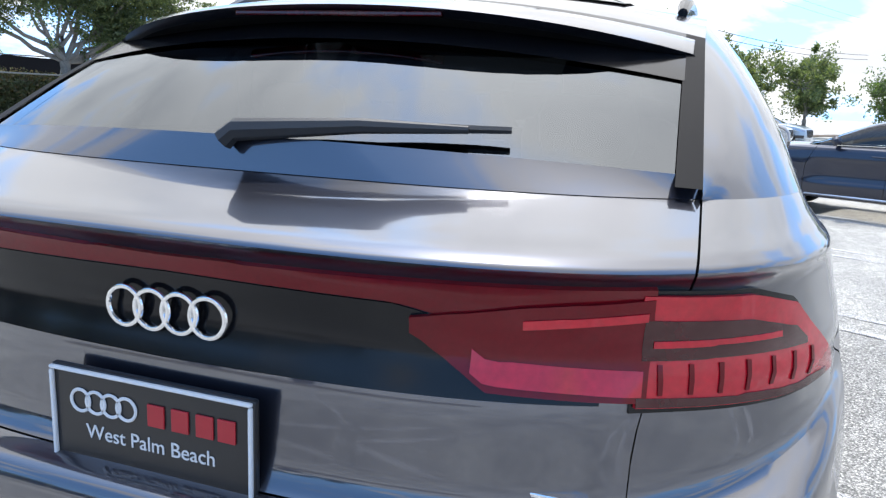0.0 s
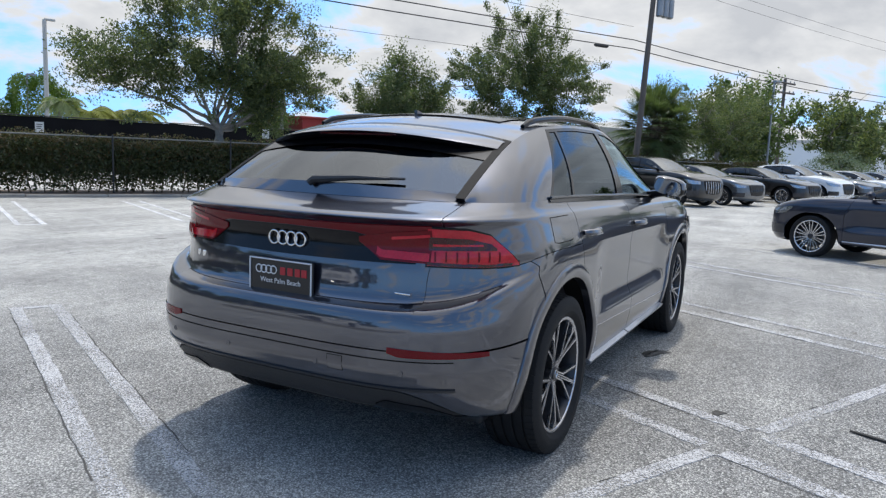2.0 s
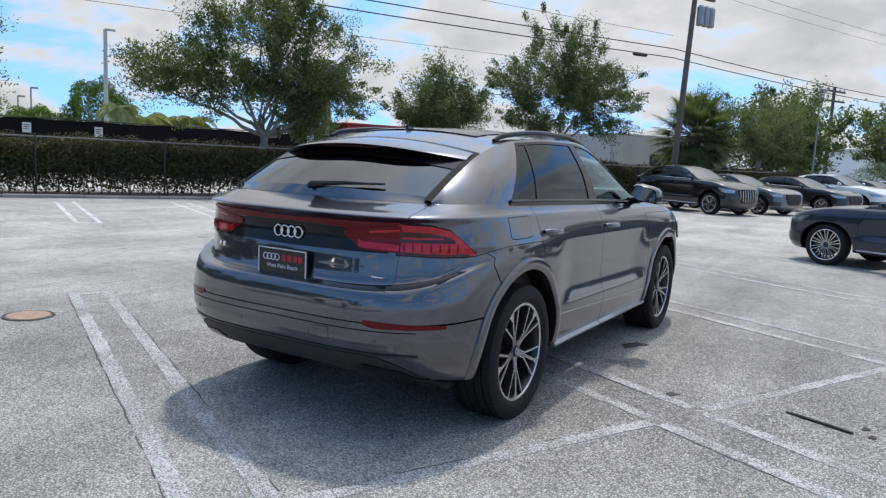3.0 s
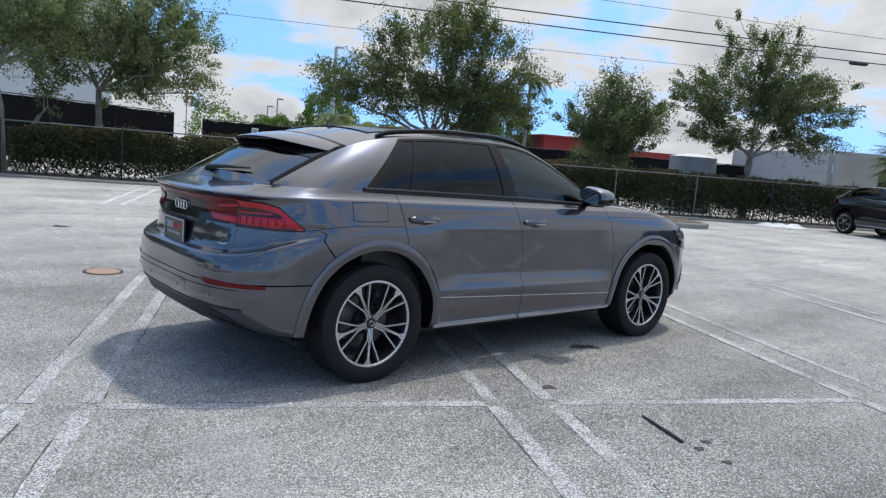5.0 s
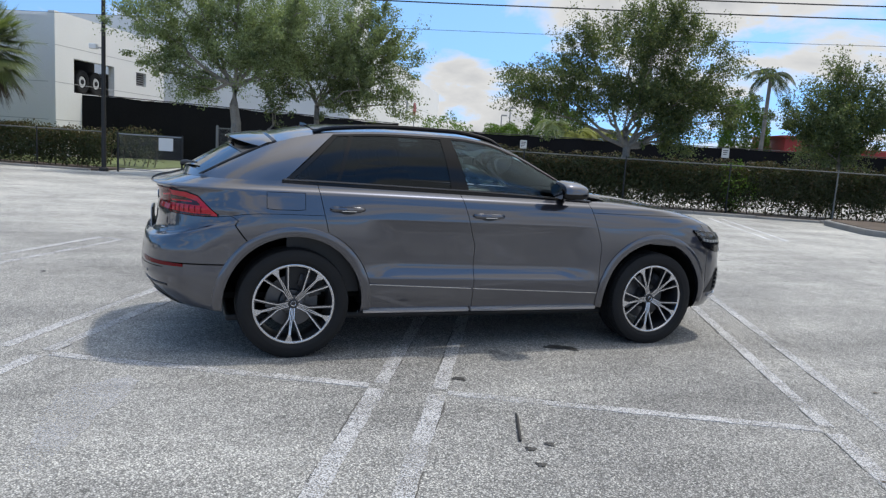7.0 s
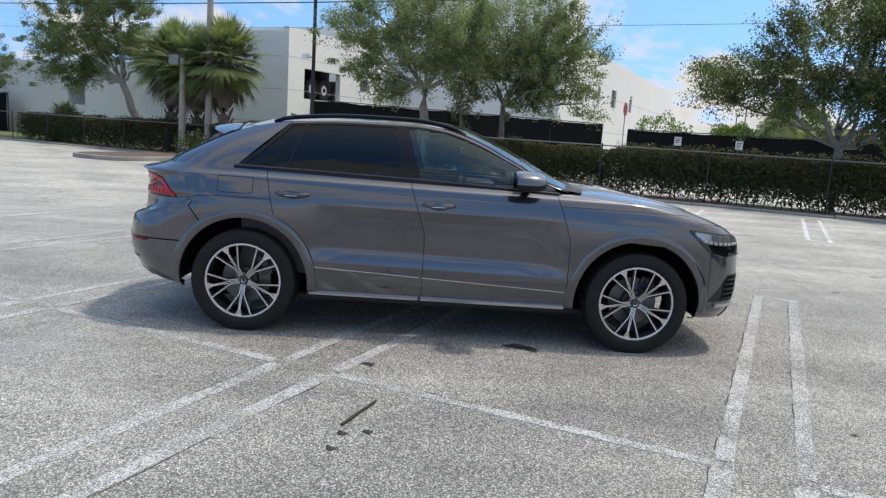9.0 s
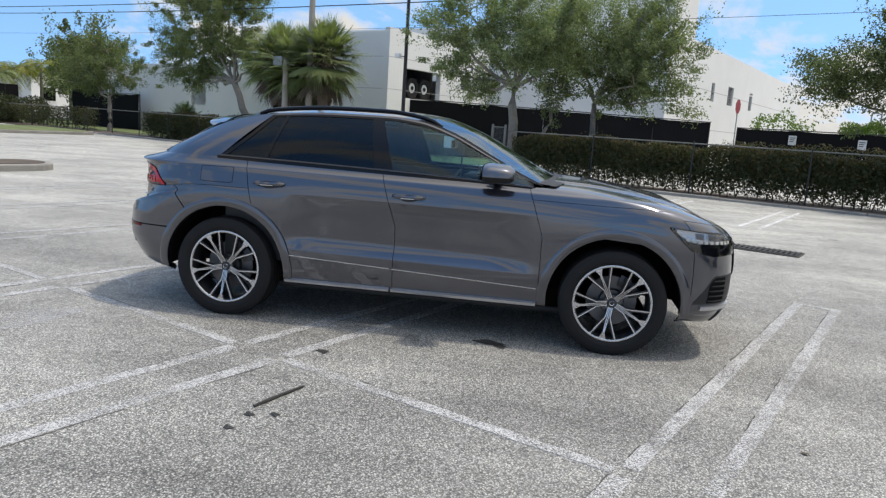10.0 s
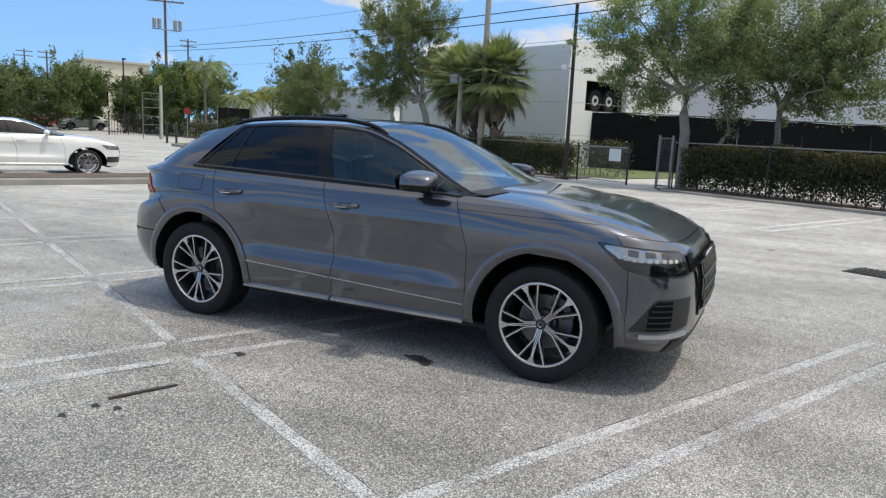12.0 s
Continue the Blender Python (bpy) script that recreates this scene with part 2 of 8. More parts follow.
    links.new(tex(0.9, 6.0, 0.65).outputs["Color"], warp.inputs[0])
    links.new(co.outputs["Object"], warp.inputs[2])
    links.new(warp.outputs[0], crack.inputs["Vector"])
    hair = ramp(crack.outputs["Distance"], (0.0, (0.86, 0.86, 0.86)), (0.005, (1.0, 1.0, 1.0)))
    col = mixed(1.0, col, hair.outputs["Color"], "MULTIPLY")
    drips = ramp(tex(2.3, 3.0, 0.5).outputs["Fac"], (0.26, (0.55, 0.55, 0.56)), (0.31, (1.0, 1.0, 1.0)))
    col = mixed(1.0, col, drips.outputs["Color"], "MULTIPLY")
    links.new(col, b.inputs["Base Color"])
    b.inputs["Roughness"].default_value = 0.88
    b.inputs["Specular IOR Level"].default_value = 0.3
    bump = nodes.new("ShaderNodeBump")
    bump.inputs["Strength"].default_value, bump.inputs["Distance"].default_value = 0.5, 0.006
    links.new(chips.outputs["Distance"], bump.inputs["Height"])
    links.new(bump.outputs[0], b.inputs["Normal"])
    return m


def worn_paint_material(name="worn_road_paint", tones=(0.30, 0.56), worn=(0.51, 0.76)):
    """White road paint, cracked and rubbed through to the stone in places."""
    m = bpy.data.materials.new(name)
    m.use_nodes = True
    nodes, links = m.node_tree.nodes, m.node_tree.links
    b = nodes["Principled BSDF"]
    co = nodes.new("ShaderNodeTexCoord")
    chips = nodes.new("ShaderNodeTexVoronoi")
    chips.inputs["Scale"].default_value = 150.0
    wear = nodes.new("ShaderNodeTexNoise")
    wear.inputs["Scale"].default_value, wear.inputs["Detail"].default_value, wear.inputs["Roughness"].default_value = 1.7, 9.0, 0.70
    for n in (chips, wear):
        links.new(co.outputs["Object"], n.inputs["Vector"])
    tone = nodes.new("ShaderNodeSeparateColor")
    links.new(chips.outputs["Color"], tone.inputs[0])
    shade = nodes.new("ShaderNodeMapRange")
    shade.inputs["To Min"].default_value, shade.inputs["To Max"].default_value = tones
    links.new(tone.outputs[0], shade.inputs["Value"])
    links.new(shade.outputs[0], b.inputs["Base Color"])
    fac = nodes.new("ShaderNodeMath")
    fac.operation = "MULTIPLY_ADD"
    fac.inputs[1].default_value = 0.34
    links.new(tone.outputs[0], fac.inputs[0])
    links.new(wear.outputs["Fac"], fac.inputs[2])
    ramp = nodes.new("ShaderNodeValToRGB")
    ramp.color_ramp.elements[0].position, ramp.color_ramp.elements[1].position = worn
    links.new(fac.outputs[0], ramp.inputs["Fac"])
    b.inputs["Roughness"].default_value = 0.8
    gone = nodes.new("ShaderNodeBsdfTransparent")  # rubbed away: the asphalt shows
    mix = nodes.new("ShaderNodeMixShader")
    links.new(ramp.outputs["Color"], mix.inputs[0])
    links.new(gone.outputs[0], mix.inputs[1])
    links.new(b.outputs[0], mix.inputs[2])
    links.new(mix.outputs[0], nodes["Material Output"].inputs["Surface"])
    return m


M = {
    "ground": ground_material(),
    "lines": worn_paint_material(),
    "lines_ghost": worn_paint_material("scuffed_pale_patch", (0.34, 0.50), (0.56, 0.98)),
    "lines_fresh": worn_paint_material("fresher_road_paint", (0.52, 0.74), (0.44, 0.68)),
    "crack": material("crack_dirt", (0.09, 0.088, 0.084), 0.95, vary=0.3, scale=6, fine=60, spec=0.1),
    "kerb": material("kerb_concrete", (0.25, 0.24, 0.22), 0.9, vary=0.4, scale=1.5, fine=40, bump=0.4, bump_scale=60),
    "mulch": material("mulch_soil", (0.11, 0.085, 0.065), 0.95, vary=0.45, scale=2, fine=40, bump=1.0, bump_scale=30),
    "lawn": material("lawn_soil", (0.13, 0.16, 0.06), 0.95, vary=0.4, scale=1.0, fine=50, bump=1.0, bump_scale=60),
    "paint": paint("graphite_lacquer", (0.036, 0.039, 0.056), 0.80, 0.30, 2.0),
    "black_gloss": material("black_gloss_trim", (0.005, 0.005, 0.006), 0.14, vary=0.05, spec=0.3),
    "black_matt": material("black_grained_plastic", (0.018, 0.018, 0.019), 0.55, vary=0.15, fine=300, bump=0.15, bump_scale=600),
    "black_satin": material("black_satin_trim", (0.006, 0.006, 0.007), 0.60, vary=0.1, spec=0.10),
    "sill": material("satin_sill_trim", (0.55, 0.55, 0.57), 0.3, metal=0.8, vary=0.08),
    "liner": material("black_felt_liner", (0.008, 0.008, 0.008), 0.95, vary=0.2, spec=0.1),
    "rubber": material("tyre_rubber", (0.013, 0.013, 0.0135), 0.72, vary=0.2, scale=8, fine=120, bump=0.12, bump_scale=200, spec=0.25),
    "alloy": material("machined_alloy", (0.62, 0.62, 0.64), 0.24, metal=0.95, vary=0.06, fine=300),
    "alloy_dark": material("graphite_alloy", (0.045, 0.046, 0.05), 0.35, metal=0.6, vary=0.08),
    "steel": material("brake_steel", (0.13, 0.13, 0.135), 0.4, metal=0.9, vary=0.1),
    "chrome": material("chrome", (0.75, 0.76, 0.78), 0.08, metal=1.0, vary=0.03),
    "red_lamp": material("red_lamp_lens", (0.46, 0.006, 0.018), 0.10, vary=0.22, scale=14, fine=90, coat=0.35, spec=0.4),
    "red_dark": material("dark_red_lamp_lens", (0.045, 0.001, 0.003), 0.10, vary=0.25, scale=14, coat=0.35, spec=0.4),
    "red_reflector": material("red_reflector", (0.13, 0.002, 0.006), 0.12, vary=0.15, scale=9, fine=120, spec=0.3),
    "lamp_inner": material("lamp_reflector", (0.42, 0.43, 0.45), 0.18, metal=0.85, vary=0.1),
    "lamp_dark": material("lamp_housing", (0.03, 0.03, 0.034), 0.25, vary=0.1),
    "strip": material("dark_glossy_strip", (0.10, 0.10, 0.105), 0.16, metal=0.9, vary=0.05),
    "lens": glass("clear_lens", (0.92, 0.93, 0.94), ior=1.6),
    "window": glass("side_glass", (0.55, 0.76, 0.82), gloss_tint=(0.74, 0.92, 1.0), ior=1.62),
    "privacy": glass("privacy_glass", (0.05, 0.058, 0.065), gloss_tint=(0.80, 0.91, 1.0), ior=1.42),
    "rear_glass": glass("tinted_rear_glass", (0.05, 0.058, 0.065), gloss_tint=(0.9, 0.95, 1.0), ior=1.9),
    "screen": glass("windscreen_glass", (0.60, 0.70, 0.74), gloss_tint=(0.82, 0.93, 1.0), ior=3.2),
    "mirror": material("mirror_glass", (0.50, 0.54, 0.58), 0.02, metal=1.0, vary=0.01),
    "leather": material("black_leather", (0.02, 0.02, 0.021), 0.45, vary=0.2, fine=200, bump=0.2, bump_scale=300),
    "grey_plate": material("dealer_plate_white", (0.6, 0.6, 0.6), 0.4, vary=0.05),
    "plate_black": material("plate_black", (0.012, 0.012, 0.013), 0.3, vary=0.1),
    "plate_red": material("plate_red", (0.36, 0.012, 0.02), 0.4, vary=0.05),
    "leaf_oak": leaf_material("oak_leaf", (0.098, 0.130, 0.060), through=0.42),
    # the _light leaves are paler copies with sunlight put into their colour
    "leaf_oak_light": leaf_material("oak_leaf_sunlit", (0.19, 0.215, 0.088), through=0.45),
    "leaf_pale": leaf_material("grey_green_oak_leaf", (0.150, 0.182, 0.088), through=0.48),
    "leaf_pale_light": leaf_material("pale_sunlit_oak_leaf", (0.25, 0.295, 0.165), through=0.5),
    "leaf_hedge": leaf_material("hedge_leaf", (0.054, 0.066, 0.029), 0.5),
    "leaf_hedge_top": leaf_material("hedge_new_leaf", (0.098, 0.074, 0.034), 0.5),
    "leaf_lime": leaf_material("bright_leaf", (0.105, 0.175, 0.03)),
    "leaf_palm": leaf_material("palm_leaf", (0.205, 0.245, 0.108), 0.4),
    "leaf_palm_dark": leaf_material("shaded_palm_leaf", (0.115, 0.150, 0.065), 0.4),
    "leaf_palm_deep": leaf_material("deep_green_palm_leaf", (0.05, 0.078, 0.032), 0.4, 0.2),
    "leaf_palm_gold": leaf_material("golden_palm_leaf", (0.24, 0.25, 0.055), 0.4),
    "leaf_silver": leaf_material("silver_leaf", (0.16, 0.20, 0.15), 0.3),
    "bark": material("grey_bark", (0.23, 0.21, 0.18), 0.9, vary=0.35, scale=3, fine=30, bump=0.8, bump_scale=25),
    "bark_palm": material("palm_bark", (0.15, 0.12, 0.09), 0.95, vary=0.4, scale=6, fine=30, bump=1.0, bump_scale=20),
    "twig": material("hedge_twig", (0.10, 0.075, 0.05), 0.9, vary=0.3),
    "pole_wood": material("weathered_pole_timber", (0.12, 0.10, 0.085), 0.9, vary=0.3, scale=1.5, fine=40, bump=0.5, bump_scale=30),
    "pole_pale": material("silvered_pole_timber", (0.31, 0.28, 0.245), 0.9, vary=0.25, scale=1.5, fine=40, bump=0.5, bump_scale=30),
    "pole_black": material("black_painted_steel", (0.015, 0.015, 0.015), 0.6, vary=0.15),
    "galv": material("galvanised_steel", (0.30, 0.31, 0.32), 0.5, metal=0.6, vary=0.2),
    "rail": material("dull_painted_rail", (0.15, 0.15, 0.135), 0.75, metal=0.0, vary=0.2),
    "cable": material("black_cable", (0.015, 0.015, 0.016), 0.6, vary=0.1),
    "mesh_black": material("black_privacy_mesh", (0.012, 0.012, 0.013), 0.9, vary=0.25, scale=0.8, fine=20, bump=0.3, bump_scale=15, spec=0.08),
    "wall_white": material("white_render", (0.74, 0.74, 0.72), 0.8, vary=0.05, scale=0.5, fine=15, bump=0.15, bump_scale=25),
    "wall_cream": material("cream_render", (0.62, 0.57, 0.46), 0.85, vary=0.08, scale=0.5, fine=15),
    "joint": material("wall_joint", (0.35, 0.35, 0.35), 0.9, vary=0.1),
    # near-black base; behind openings and slats it stands in for shade
    "dark": material("dark_interior", (0.015, 0.014, 0.014), 0.9, vary=0.2),
    "louvre": material("grey_louvre", (0.25, 0.25, 0.26), 0.5, vary=0.1),
    "sign": material("white_sign", (0.66, 0.66, 0.64), 0.5, vary=0.08),
    "sign_red": material("red_sign", (0.28, 0.015, 0.018), 0.45, vary=0.08),
    "red_shed": material("red_painted_shed", (0.34, 0.035, 0.03), 0.6, vary=0.12, scale=0.6),
    "iron": material("cast_iron", (0.045, 0.044, 0.042), 0.6, metal=0.4, vary=0.3, scale=10),
    "rust": material("rusty_iron", (0.34, 0.23, 0.17), 0.85, vary=0.35, scale=8),
    "cloth": material("white_sheet", (0.72, 0.72, 0.71), 0.8, vary=0.08),
    "concrete": material("path_concrete", (0.46, 0.45, 0.42), 0.85, vary=0.15, scale=1.0, fine=30),
}


# ---- building helpers ----
def solid(name, verts, faces, mat, parent=None, label="", smooth=False, m=None, sharp=38.0):
    """One mesh object from points and faces; mat may be one material or (list, index per face)."""
    me = bpy.data.meshes.new(name)
    me.from_pydata([tuple(v) for v in verts], [], [tuple(f) for f in faces])
    if isinstance(mat, tuple):
        for x in mat[0]:
            me.materials.append(x)
        me.polygons.foreach_set("material_index", mat[1])
    else:
        me.materials.append(mat)
    if smooth:
        me.polygons.foreach_set("use_smooth", [True] * len(me.polygons))
        me.update()
        me.set_sharp_from_angle(angle=radians(sharp))
    me.update()
    ob = new(name, me)
    if parent is not None:
        ob.parent = parent
    if m is not None:
        ob.matrix_basis = m
    if label:
        tagged(ob, label)
    return ob


def part(name, bm, mat, parent=None, label="", smooth=False, m=None):
    """Links a bmesh as one mesh object under a thing or under a part."""
    me = bpy.data.meshes.new(name)
    bm.to_mesh(me)
    bm.free()
    me.materials.append(mat)
    if smooth:
        me.polygons.foreach_set("use_smooth", [True] * len(me.polygons))
        me.set_sharp_from_angle(angle=radians(50))
    ob = new(name, me)
    if parent is not None:
        ob.parent = parent
    if m is not None:
        ob.matrix_basis = m
    if label:
        tagged(ob, label)
    return ob


def empty(name, m, label, category, group="", kind=""):
    ob = new(name)
    ob.empty_display_size = 0.2
    ob.matrix_basis = m
    return tagged(ob, label, category, group, kind)


def box_into(bm, lo, hi, bevel=0.0, m=None):
    c = [(a + b) / 2 for a, b in zip(lo, hi)]
    s = [abs(b - a) for a, b in zip(lo, hi)]
    mat = Matrix.Translation(c) @ Matrix.Diagonal((*s, 1))
    if m is not None:
        mat = m @ mat
    r = bmesh.ops.create_cube(bm, size=1.0, matrix=mat)
    if bevel:
        edges = list({e for v in r["verts"] for e in v.link_edges})
        bmesh.ops.bevel(bm, geom=edges, offset=bevel, segments=2, affect="EDGES", profile=0.5)
    return bm


def box(lo, hi, bevel=0.0, m=None):
    return box_into(bmesh.new(), lo, hi, bevel, m)


def tube_data(points, radii, sides=8, closed_ends=True, base=0):
    """Points and faces of a tapered tube along a polyline."""
    pts = [Vector(p) for p in points]
    verts, faces = [], []
    up = Vector((0, 0, 1))
    for i, p in enumerate(pts):
        d = (pts[min(i + 1, len(pts) - 1)] - pts[max(i - 1, 0)]).normalized()
        side = d.cross(up)
        if side.length < 1e-3:
            side = d.cross(Vector((1, 0, 0)))
        side.normalize()
        other = side.cross(d)
        r = radii[i] if hasattr(radii, "__len__") else radii
        for k in range(sides):
            a = 2 * math.pi * k / sides
            verts.append(p + (side * math.cos(a) + other * math.sin(a)) * r)
    for i in range(len(pts) - 1):
        for k in range(sides):
            a, b = i * sides + k, i * sides + (k + 1) % sides
            faces.append((base + a, base + b, base + b + sides, base + a + sides))
    if closed_ends:
        faces.append(tuple(base + k for k in range(sides)))
        n = (len(pts) - 1) * sides
        faces.append(tuple(base + n + k for k in reversed(range(sides))))
    return verts, faces


def tube(name, points, radii, mat, parent=None, sides=8, label="", m=None):
    v, f = tube_data(points, radii, sides)
    return solid(name, v, f, mat, parent, label, True, m)


def leaf_arrays(centres, sizes, rng, droop=0.0, aspect=0.5):
    """Many small pointed leaves: two bent triangles each, turned at random."""
    n = len(centres)
    d = rng.normal(size=(n, 3))
    d[:, 2] -= droop
    d /= np.linalg.norm(d, axis=1)[:, None]
    e = rng.normal(size=(n, 3))
    e -= d * (d * e).sum(1)[:, None]
    e /= np.linalg.norm(e, axis=1)[:, None]
    nrm = np.cross(d, e)
    s = sizes[:, None]
    a = centres - d * s * 0.5
    b = centres + e * s * aspect * 0.5 + nrm * s * 0.08
    c = centres + d * s * 0.5
    f = centres - e * s * aspect * 0.5 + nrm * s * 0.08
    verts = np.stack([a, b, c, f], axis=1).reshape(-1, 3)
    faces = np.arange(4 * n).reshape(-1, 4)
    return verts, faces


def leaves_object(name, verts, faces, mats, index, parent=None, label="", kind="", m=None):
    me = bpy.data.meshes.new(name)
    me.vertices.add(len(verts))
    me.vertices.foreach_set("co", np.asarray(verts, np.float32).ravel())
    k = faces.shape[1]
    me.loops.add(faces.size)
    me.loops.foreach_set("vertex_index", faces.ravel().astype(np.int32))
    me.polygons.add(len(faces))
    me.polygons.foreach_set("loop_start", np.arange(0, faces.size, k, dtype=np.int32))
    for x in mats:
        me.materials.append(x)
    me.polygons.foreach_set("material_index", np.asarray(index, np.int32))
    me.update(calc_edges=True)
    ob = new(name, me)
    if parent is not None:
        ob.parent = parent
    if m is not None:
        ob.matrix_basis = m
    tagged(ob, label, kind=kind)
    return ob


# ---- ground ----
def build_ground():
    n, near = 48, 60.0
    xs = [-900, -300, -120] + [-near + 2 * near * i / n for i in range(n + 1)] + [120, 300, 900]
    verts, faces = [], []
    for y in xs:
        for x in xs:
            verts.append((x, y, 0.0))
    k = len(xs)
    for j in range(k - 1):
        for i in range(k - 1):
            faces.append((j * k + i, j * k + i + 1, (j + 1) * k + i + 1, (j + 1) * k + i))
    ob = solid("ground", verts, faces, M["ground"])
    tagged(ob, "worn pale grey asphalt car park with stains", "ground", kind="structure")


build_ground()


def stripe(x0, y0, x1, y1, width=0.10, z=0.004, seed=0, mat="lines"):
    """A painted stripe with slightly ragged edges, laid on the asphalt; lot axes."""
    rng = random.Random(seed)
    d = Vector((x1 - x0, y1 - y0, 0))
    length = d.length
    d.normalize()
    s = Vector((-d.y, d.x, 0))
    n = max(2, int(length / 0.12))
    verts, faces = [], []
    for i in range(n + 1):
        p = Vector((x0, y0, 0)) + d * (length * i / n)
        for sgn in (-1, 1):
            w = width / 2 + rng.uniform(-0.006, 0.006)
            q = p + s * sgn * w
            verts += [(q.x, q.y, 0.0), (q.x, q.y, z)]
    for i in range(n):
        a, b = i * 4, i * 4 + 4
        faces += [(a + 1, b + 1, b + 3, a + 3)[::-1], (a, b, b + 1, a + 1)[::-1], (a + 2, b + 2, b + 3, a + 3)]
    ob = solid("painted_line", verts, faces, M[mat], m=GRID)
    # the asphalt has cracked along one edge of the paint
    side = rng.choice((-1, 1))
    cv, cf = [], []
    step = 0.06
    on = False
    for i in range(int(length / step)):
        if rng.random() < (0.10 if on else 0.16):
            on = not on
        if not on:
            continue
        k = len(cv)
        for u in (i * step, (i + 1) * step):
            mid = side * (width / 2 + 0.006 + 0.004 * math.sin(u * 9.0 + seed) + 0.003 * math.sin(u * 31.0))
            h = 0.0028 + 0.0022 * math.sin(u * 5.0 + seed) ** 2
            for q in (mid - h, mid + h):
                pt = Vector((x0, y0, 0)) + d * u + s * q
                cv.append((pt.x, pt.y, 0.0016))
        cf.append((k, k + 1, k + 3, k + 2))
    if cf and mat == "lines":
        solid("edge_crack", cv, cf, M["crack"], ob, "dark hairline crack along the paint")
    return tagged(ob, "worn white painted parking bay line on asphalt", "road marking", "bay lines", "structure")


BAY, HALF = 2.78, 0.195
# middle of each pair of lines at the cross line, and how far it drifts towards the lane
PAIRS = [(-8.9, 0.5, HALF), (-6.45, 0.45, HALF), (-3.93, 0.33, HALF), (-1.34, 0.0, 0.165)] + [(-1.46 + BAY * k, 0.0, HALF) for k in range(1, 6)]
for k, (y, drift, h) in enumerate(PAIRS):
    for sgn in (-1, 1):
        stripe(1.22, y + sgn * h, -3.66, y + drift + sgn * h * 0.9, 0.095, seed=k * 4 + sgn)
        stripe(1.335, y + sgn * h, 6.4, y + sgn * h, 0.105, seed=90 + k * 4 + sgn)
    if k < len(PAIRS) - 1:
        stripe(1.28, y + h + 0.06, 1.28, PAIRS[k + 1][0] - PAIRS[k + 1][2] - 0.06, 0.085, seed=300 + k)
    stripe(-3.61, y + drift - h * 0.9 + 0.06, -3.61, y + drift + h * 0.9 - 0.06, 0.08, seed=500 + k)
for k, y in enumerate((-3.25, -0.64, 2.02, 4.80, 7.58)):
    for sgn in (-1, 1):
        stripe(-10.3, y + sgn * 0.19, -15.4, y + sgn * 0.19, 0.085, seed=700 + k * 3 + sgn, mat="lines_fresh")
    stripe(-10.35, y - 0.14, -10.35, y + 0.14, 0.07, seed=800 + k, mat="lines_fresh")

# a pale scuffed streak in the bay behind the car
gr = random.Random(5)
gv = []
for i in range(28):
    a = 2 * math.pi * i / 28
    k = 1 + 0.22 * math.sin(3 * a + 1) + gr.uniform(-0.1, 0.1)
    u, w = 0.62 * k * math.cos(a), 0.17 * k * math.sin(a)
    gv.append((2.12 + 0.97 * u - 0.22 * w, -0.37 + 0.22 * u + 0.97 * w, 0.003))
tagged(solid("scuff_mark", gv, [tuple(range(28))], M["lines_ghost"], m=GRID), "pale scuffed streak worn into the grey asphalt", "road marking", kind="structure")


# ---- kerbs, planting strip and islands ----
def slab(name, outline, z0, z1, mat, label, category, bevel=0.02, kind="structure", parent=None):
    bm = bmesh.new()
    base = [bm.verts.new((x, y, z0)) for x, y in outline]
    face = bm.faces.new(base)
    top = bmesh.ops.extrude_face_region(bm, geom=[face])
    for v in top["geom"]:
        if isinstance(v, bmesh.types.BMVert):
            v.co.z = z1
    bmesh.ops.recalc_face_normals(bm, faces=bm.faces[:])
    if bevel:
        edges = [e for e in bm.edges if all(abs(v.co.z - z1) < 1e-5 for v in e.verts)]
        bmesh.ops.bevel(bm, geom=edges, offset=bevel, segments=2, affect="EDGES", profile=0.5)
    ob = part(name, bm, mat, parent, m=GRID if parent is None else None)
    return tagged(ob, label, category, kind=kind)


def rounded(x0, y0, x1, y1, r, n=5):
    pts = []
    for cx, cy, a0 in ((x1 - r, y1 - r, 0), (x0 + r, y1 - r, 90), (x0 + r, y0 + r, 180), (x1 - r, y0 + r, 270)):
        for i in range(n + 1):
            a = radians(a0 + 90 * i / n)
            pts.append((cx + r * math.cos(a), cy + r * math.sin(a)))
    return pts


FENCE_X = -17.3
slab("planting_strip", [(-18.6, -7.6), (-16.75, -7.6), (-16.75, 70), (-18.6, 70)], 0.0, 0.06, M["mulch"], "dark mulch planting strip under the hedge", "planting bed", 0.0)
slab("planting_strip", [(-18.6, -75), (-16.9, -75), (-16.9, -12.0), (-18.6, -12.0)], 0.0, 0.06, M["mulch"], "dark mulch planting strip under the hedge", "planting bed", 0.0)
kerb_rng = random.Random(4)


def kerb_run(x, y0, y1, step=1.83):
    y = y0
    while y < y1 - 0.2:
        e = min(y + step, y1)
        dx = kerb_rng.uniform(-0.015, 0.015)
        slab("kerb_stone", [(x - 0.09 + dx, y + 0.012), (x + 0.09 + dx, y + 0.012), (x + 0.09 + dx, e - 0.012), (x - 0.09 + dx, e - 0.012)], 0.0, 0.085 + kerb_rng.uniform(-0.02, 0.01), M["kerb"], "grey weathered concrete kerb stone along the planting strip", "kerb", 0.02)
        y = e


kerb_run(-16.66, -7.4, 30.0)
kerb_run(-16.8, -36.0, -12.1)


